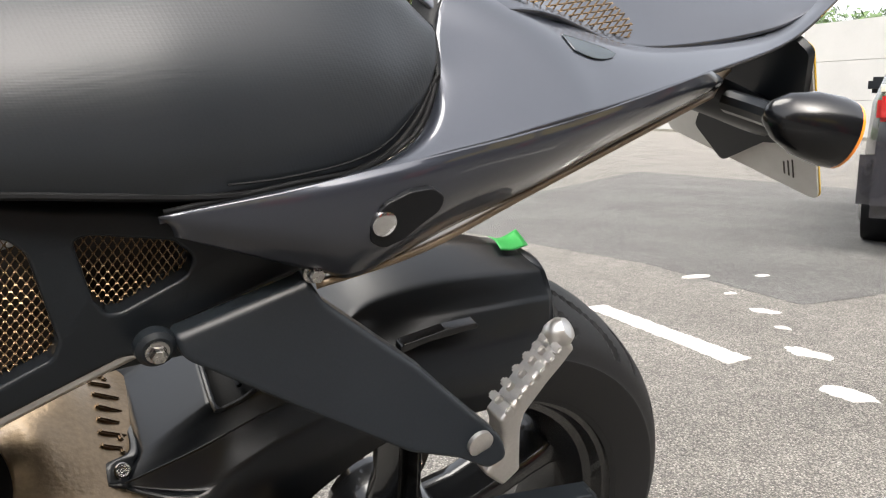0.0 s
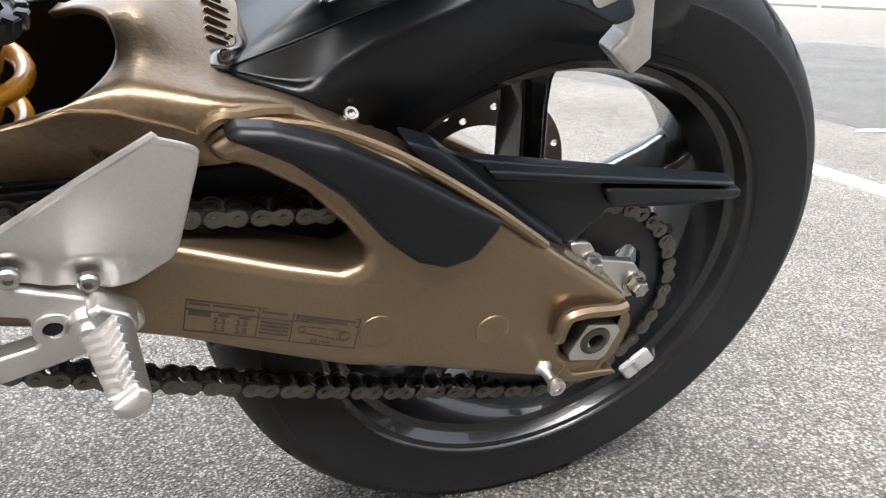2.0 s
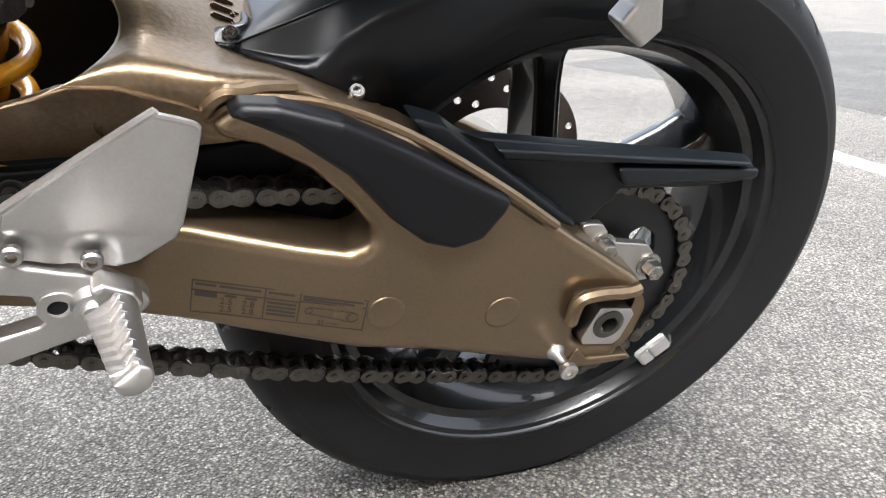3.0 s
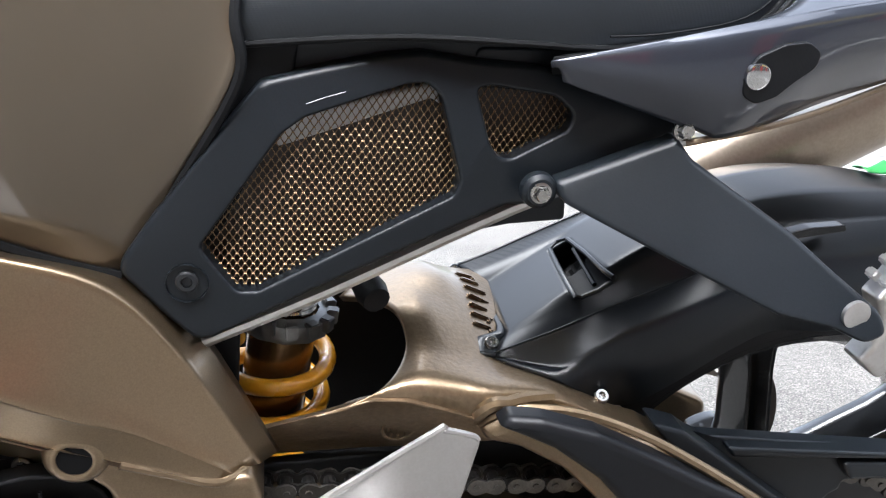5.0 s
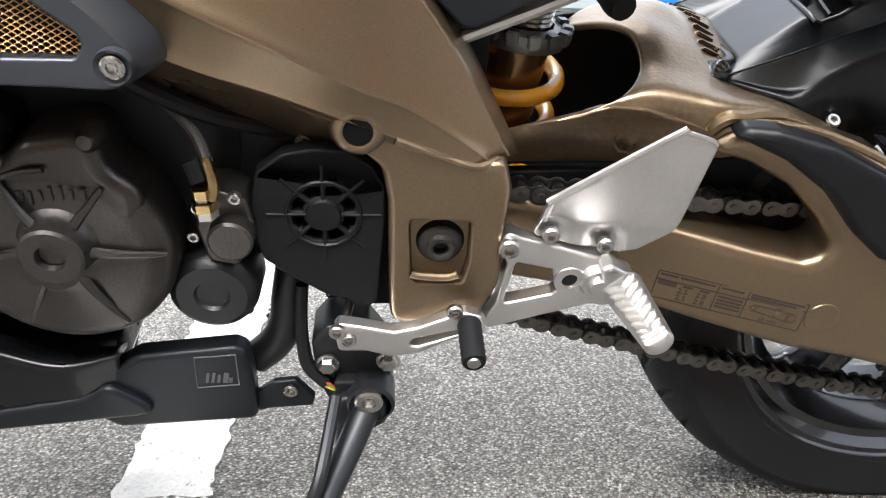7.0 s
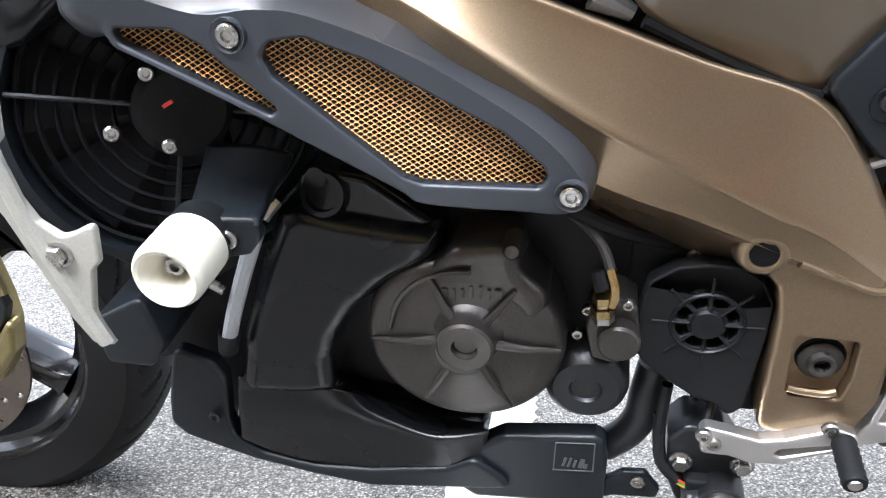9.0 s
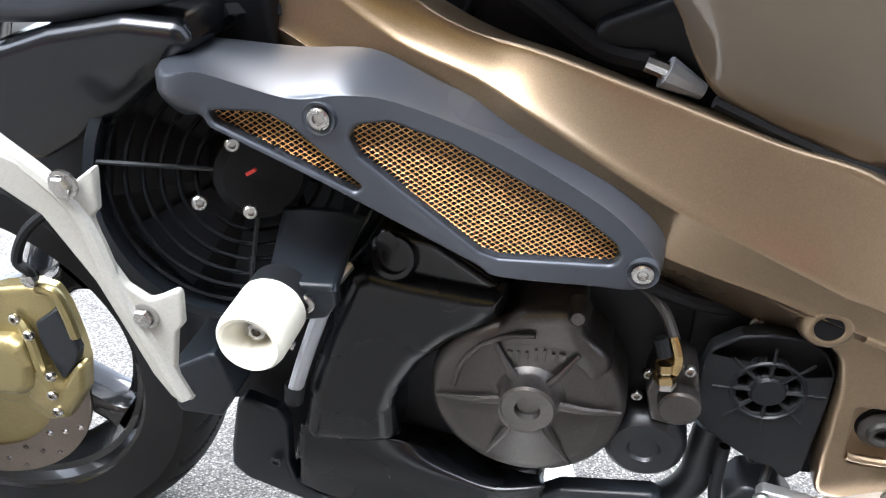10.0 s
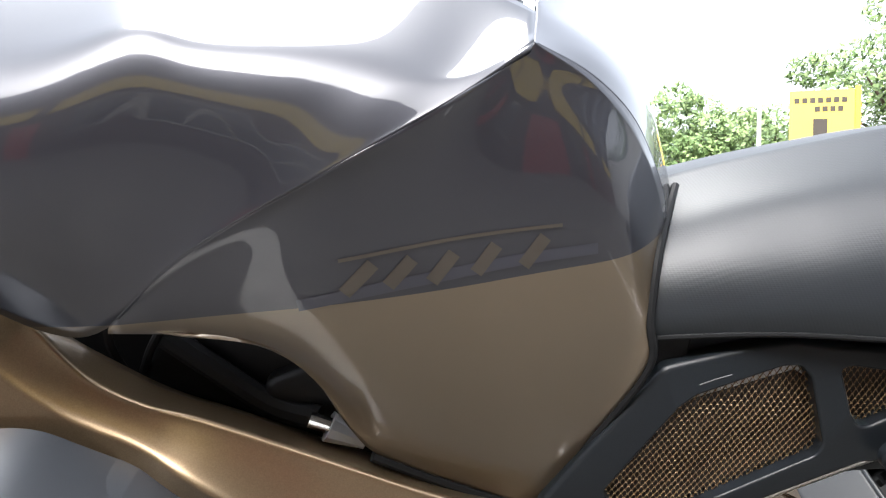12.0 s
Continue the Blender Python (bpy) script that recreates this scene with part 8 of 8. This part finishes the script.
# tail
tail = empty("tail_fairing", "glossy dark grey tail fairing", "", bike)
patch("tail_side", [
    [(-0.301, -0.142, 0.452), (-0.3, -0.143, 0.451), (-0.295, -0.143, 0.447), (-0.292, -0.142, 0.44)],
    [(-0.238, -0.15, 0.467), (-0.237, -0.1535, 0.46), (-0.231, -0.156, 0.442), (-0.211, -0.148, 0.415)],
    [(-0.185, -0.15, 0.479), (-0.184, -0.1565, 0.471), (-0.176, -0.16, 0.44), (-0.18, -0.148, 0.41)],
    [(-0.132, -0.148, 0.489), (-0.123, -0.152, 0.48), (-0.118, -0.15, 0.459), (-0.107, -0.13, 0.429)],
    [(-0.068, -0.14, 0.499), (-0.058, -0.1425, 0.489), (-0.046, -0.136, 0.471), (-0.033, -0.115, 0.447)],
    [(0.027, -0.12, 0.514), (0.042, -0.12, 0.505), (0.054, -0.11, 0.492), (0.07, -0.09, 0.474)],
    [(0.144, -0.095, 0.536), (0.167, -0.09, 0.529), (0.173, -0.085, 0.522), (0.186, -0.07, 0.511)],
], M_PAINT, tail, 6, 5, 0.004, "", 1.0)
tail_top = patch("tail_upper", [
    [(-0.301, -0.142, 0.452), (-0.3, -0.141, 0.452), (-0.298, -0.14, 0.452), (-0.297, -0.138, 0.451)],
    [(-0.238, -0.15, 0.467), (-0.235, -0.147, 0.467), (-0.231, -0.142, 0.466), (-0.225, -0.135, 0.464)],
    [(-0.199, -0.151, 0.476), (-0.193, -0.146, 0.476), (-0.185, -0.138, 0.473), (-0.172, -0.124, 0.469)],
    [(-0.163, -0.15, 0.483), (-0.159, -0.142, 0.485), (-0.149, -0.13, 0.486), (-0.135, -0.112, 0.486)],
    [(-0.132, -0.148, 0.489), (-0.127, -0.134, 0.496), (-0.123, -0.118, 0.503), (-0.119, -0.1, 0.509)],
    [(-0.097, -0.144, 0.494), (-0.096, -0.123, 0.506), (-0.101, -0.102, 0.517), (-0.109, -0.082, 0.528)],
    [(-0.057, -0.138, 0.501), (-0.055, -0.11, 0.518), (-0.066, -0.078, 0.537), (-0.096, -0.05, 0.546)],
    [(-0.013, -0.13, 0.508), (-0.01, -0.1, 0.528), (-0.024, -0.063, 0.551), (-0.071, -0.022, 0.569)],
    [(0.027, -0.12, 0.514), (0.04, -0.095, 0.527), (0.038, -0.065, 0.543), (0.012, -0.02, 0.56)],
    [(0.144, -0.095, 0.536), (0.157, -0.075, 0.541), (0.148, -0.05, 0.543), (0.13, -0.03, 0.536)],
    [(0.268, -0.07, 0.564), (0.272, -0.06, 0.566), (0.28, -0.045, 0.565), (0.287, -0.03, 0.563)],
    [(0.357, -0.045, 0.607), (0.355, -0.04, 0.607), (0.353, -0.035, 0.607), (0.352, -0.03, 0.606)],
], M_PAINT, tail, 6, 6, 0.004, "", 1.0)
# added strip whose black colour gives the gap its dark line
patch("seat_gap_filler", [
    [(-0.297, -0.138, 0.451), (-0.285, -0.1, 0.43)],
    [(-0.225, -0.135, 0.464), (-0.205, -0.1, 0.446)],
    [(-0.172, -0.124, 0.469), (-0.155, -0.09, 0.455)],
    [(-0.135, -0.112, 0.486), (-0.121, -0.075, 0.471)],
    [(-0.119, -0.1, 0.509), (-0.104, -0.06, 0.495)],
    [(-0.109, -0.082, 0.528), (-0.096, -0.04, 0.514)],
    [(-0.096, -0.05, 0.546), (-0.096, -0.02, 0.533)],
    [(-0.071, -0.022, 0.569), (-0.086, 0, 0.567)],
], M_RUBBER, tail, 4, 3, 0.003, "dark filler added in the gap under the seat edge")
patch("tail_hump", [
    [(-0.089, -0.046, 0.549), (-0.096, -0.02, 0.559), (-0.094, 0.03, 0.569)],
    [(-0.002, -0.045, 0.56), (-0.019, -0.02, 0.57), (-0.016, 0.03, 0.591)],
    [(0.12, -0.04, 0.538), (0.112, -0.01, 0.562), (0.101, 0.03, 0.601)],
    [(0.278, -0.04, 0.565), (0.296, -0.02, 0.586), (0.344, 0.03, 0.618)],
    [(0.355, -0.04, 0.607), (0.368, -0.01, 0.612), (0.401, 0.03, 0.636)],
], M_PAINT, tail, 6, 5, 0.004, "", 1.0)
sil = empty("silencer", "champagne coloured underseat silencer with a rolled end", "", bike)
M_SILENCER = mat("champagne_silencer_metal", (0.36, 0.30, 0.235), 0.34, 0.85, 0.2, 300, 0.05, 0.1, 0.2, 7)
tube("canister", [(-0.041, 0.15, 0.2804), (0.2684, 0.15, 0.4405)], 0.058, M_SILENCER, sil, 0, 48)
lathe("end_roll", [(-0.012, 0.058), (-0.010, 0.0605), (0.004, 0.0610), (0.008, 0.0590), (0.008, 0.036), (-0.002, 0.034), (-0.002, 0)], (0.2684, 0.15, 0.4405), M_SILENCER, sil, (0.8882, 0, 0.4594), 48)
patch("tail_under", [
    [(-0.21, -0.148, 0.407), (-0.169, -0.09, 0.402), (-0.112, 0, 0.405)],
    [(-0.134, -0.14, 0.421), (-0.086, -0.08, 0.415), (-0.026, 0, 0.418)],
    [(-0.033, -0.115, 0.447), (0.031, -0.05, 0.445), (0.086, 0, 0.455)],
    [(0.186, -0.07, 0.511), (0.243, -0.03, 0.518), (0.29, 0, 0.52)],
], M_BRONZE_GLOSS, tail, 5, 5, 0.004)
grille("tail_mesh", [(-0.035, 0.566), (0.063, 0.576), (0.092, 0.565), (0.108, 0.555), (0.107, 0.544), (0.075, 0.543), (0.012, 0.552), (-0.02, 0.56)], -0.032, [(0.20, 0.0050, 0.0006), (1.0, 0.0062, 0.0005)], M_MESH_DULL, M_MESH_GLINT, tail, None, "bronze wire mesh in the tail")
lathe("tail_bolt", [(0, 0.0), (0.0004, 0.0065), (0.0012, 0.0078), (0.006, 0.008)], (-0.179, -0.1645, 0.450), M_CHROME, tail, (0, 1, 0), 24, "polished tail bolt")
# the recess is not hollowed: a dark plate paints its shade
plate("recess_shade", [(-0.186, 0.438), (-0.187, 0.452), (-0.179, 0.462), (-0.164, 0.469), (-0.149, 0.471), (-0.139, 0.465), (-0.141, 0.456), (-0.153, 0.447), (-0.163, 0.438), (-0.176, 0.433)], -0.1616, -0.15, M_PAD, tail, 0.008, 0.001, (), None, "dark flat plate painting the shaded recess round the tail bolt")
tail_tree = BVHTree.FromPolygons([v.co for v in tail_top.data.vertices], [tuple(p.vertices) for p in tail_top.data.polygons])


def on_tail(p):
    hit = tail_tree.find_nearest(Vector(p))
    n = hit[1] if hit[1].y < 0 else -hit[1]
    return tuple(hit[0] + n * 0.0012)


patch("tail_badge", [[on_tail(p) for p in r] for r in (
    [(0.004, -0.063, 0.544), (0.015, -0.063, 0.546), (0.031, -0.065, 0.544), (0.047, -0.068, 0.541), (0.055, -0.073, 0.538)],
    [(0.005, -0.07, 0.538), (0.013, -0.072, 0.539), (0.029, -0.074, 0.538), (0.042, -0.076, 0.537), (0.051, -0.076, 0.538)],
    [(0.007, -0.076, 0.535), (0.014, -0.078, 0.533), (0.025, -0.08, 0.532), (0.038, -0.08, 0.534), (0.05, -0.077, 0.537)])], M_GLASS_DARK, tail, 4, 4, 0.0008, "dark glossy badge shape")

# plate hanger and indicator
hanger = empty("plate_hanger", "black plate hanger with pale number plate seen from behind", "", bike)
PLATE = Matrix.Translation((0.4187, -0.0674, 0.3983)) @ Matrix(((0.008, 0.9998, 0.019), (-0.5811, -0.0108, 0.8137), (0.8138, -0.0175, 0.5809))).transposed().to_4x4()


def on_plate(name, outline, w0, w1, material, parent, label=""):
    """A slab in the number plate's plane, its outline as (across, up) from the near lower corner."""
    bm = bmesh.new()
    a, b = [[bm.verts.new(PLATE @ Vector((p, q, w))) for p, q in outline] for w in (w0, w1)]
    bm.faces.new(a), bm.faces.new(b)
    for k in range(len(a)):
        bm.faces.new((a[k - 1], a[k], b[k], b[k - 1]))
    return part(name, bm, material, parent, label)


pl = on_plate("number_plate", rounded([(0, 0), (0.228, 0), (0.228, 0.2), (0, 0.2)], 0.012), -0.0012, 0.0012, M_PLATE_W, hanger, "pale grey back of the number plate")
on_plate("plate_face", rounded([(-0.0008, 0), (0.228, 0), (0.228, 0.2), (-0.0008, 0.2)], 0.012), 0.0014, 0.0030, M_PLATE_Y, pl, "yellow front layer")
on_plate("plate_carrier", rounded([(-0.0052, 0.1982), (0.0082, 0.1238), (0.032, 0.0727), (0.0615, 0.0606), (0.1297, 0.0001), (0.1675, 0.0391), (0.1283, 0.1212), (0.0731, 0.1893), (0.0107, 0.2086)], 0.01), -0.0016, -0.010, M_BLACK, hanger, "black plastic plate carrier")
for k in range(3):
    x = 0.030 + 0.006 * k
    on_plate("print_bar", [(x, 0.018), (x + 0.0022, 0.018), (x + 0.0022, 0.044 - 0.004 * k), (x, 0.044 - 0.004 * k)], -0.0016, -0.0013, M_INK, pl)
tube("hanger_arm", [(0.204, 0, 0.504), (0.263, -0.01, 0.493), (0.333, -0.01, 0.477), (0.402, 0, 0.465)], 0.020, M_BLACK, hanger, 4, 12)
ind = empty("indicator", "black indicator with orange lens rim on a stalk", "", bike)
I0 = Vector((0.232, -0.15, 0.507))
ia = Vector((0.85, -0.5, -0.12)).normalized()
lathe("indicator_body", [(-0.052, 0.0), (-0.048, 0.010), (-0.036, 0.020), (-0.015, 0.0275), (0.008, 0.030), (0.018, 0.029)], I0, M_BLACK_GLOSS, ind, ia, 28)
lathe("lens", [(0.018, 0.029), (0.0205, 0.0288), (0.0235, 0.024), (0.025, 0.0)], I0, M_ORANGE, ind, ia, 28, "orange lens")
tube("stalk", [(0.238, -0.05, 0.499), (0.227, -0.09, 0.503), (0.207, -0.13, 0.508), (0.205, -0.145, 0.509)], 0.011, M_BLACK, ind, 3, 10)
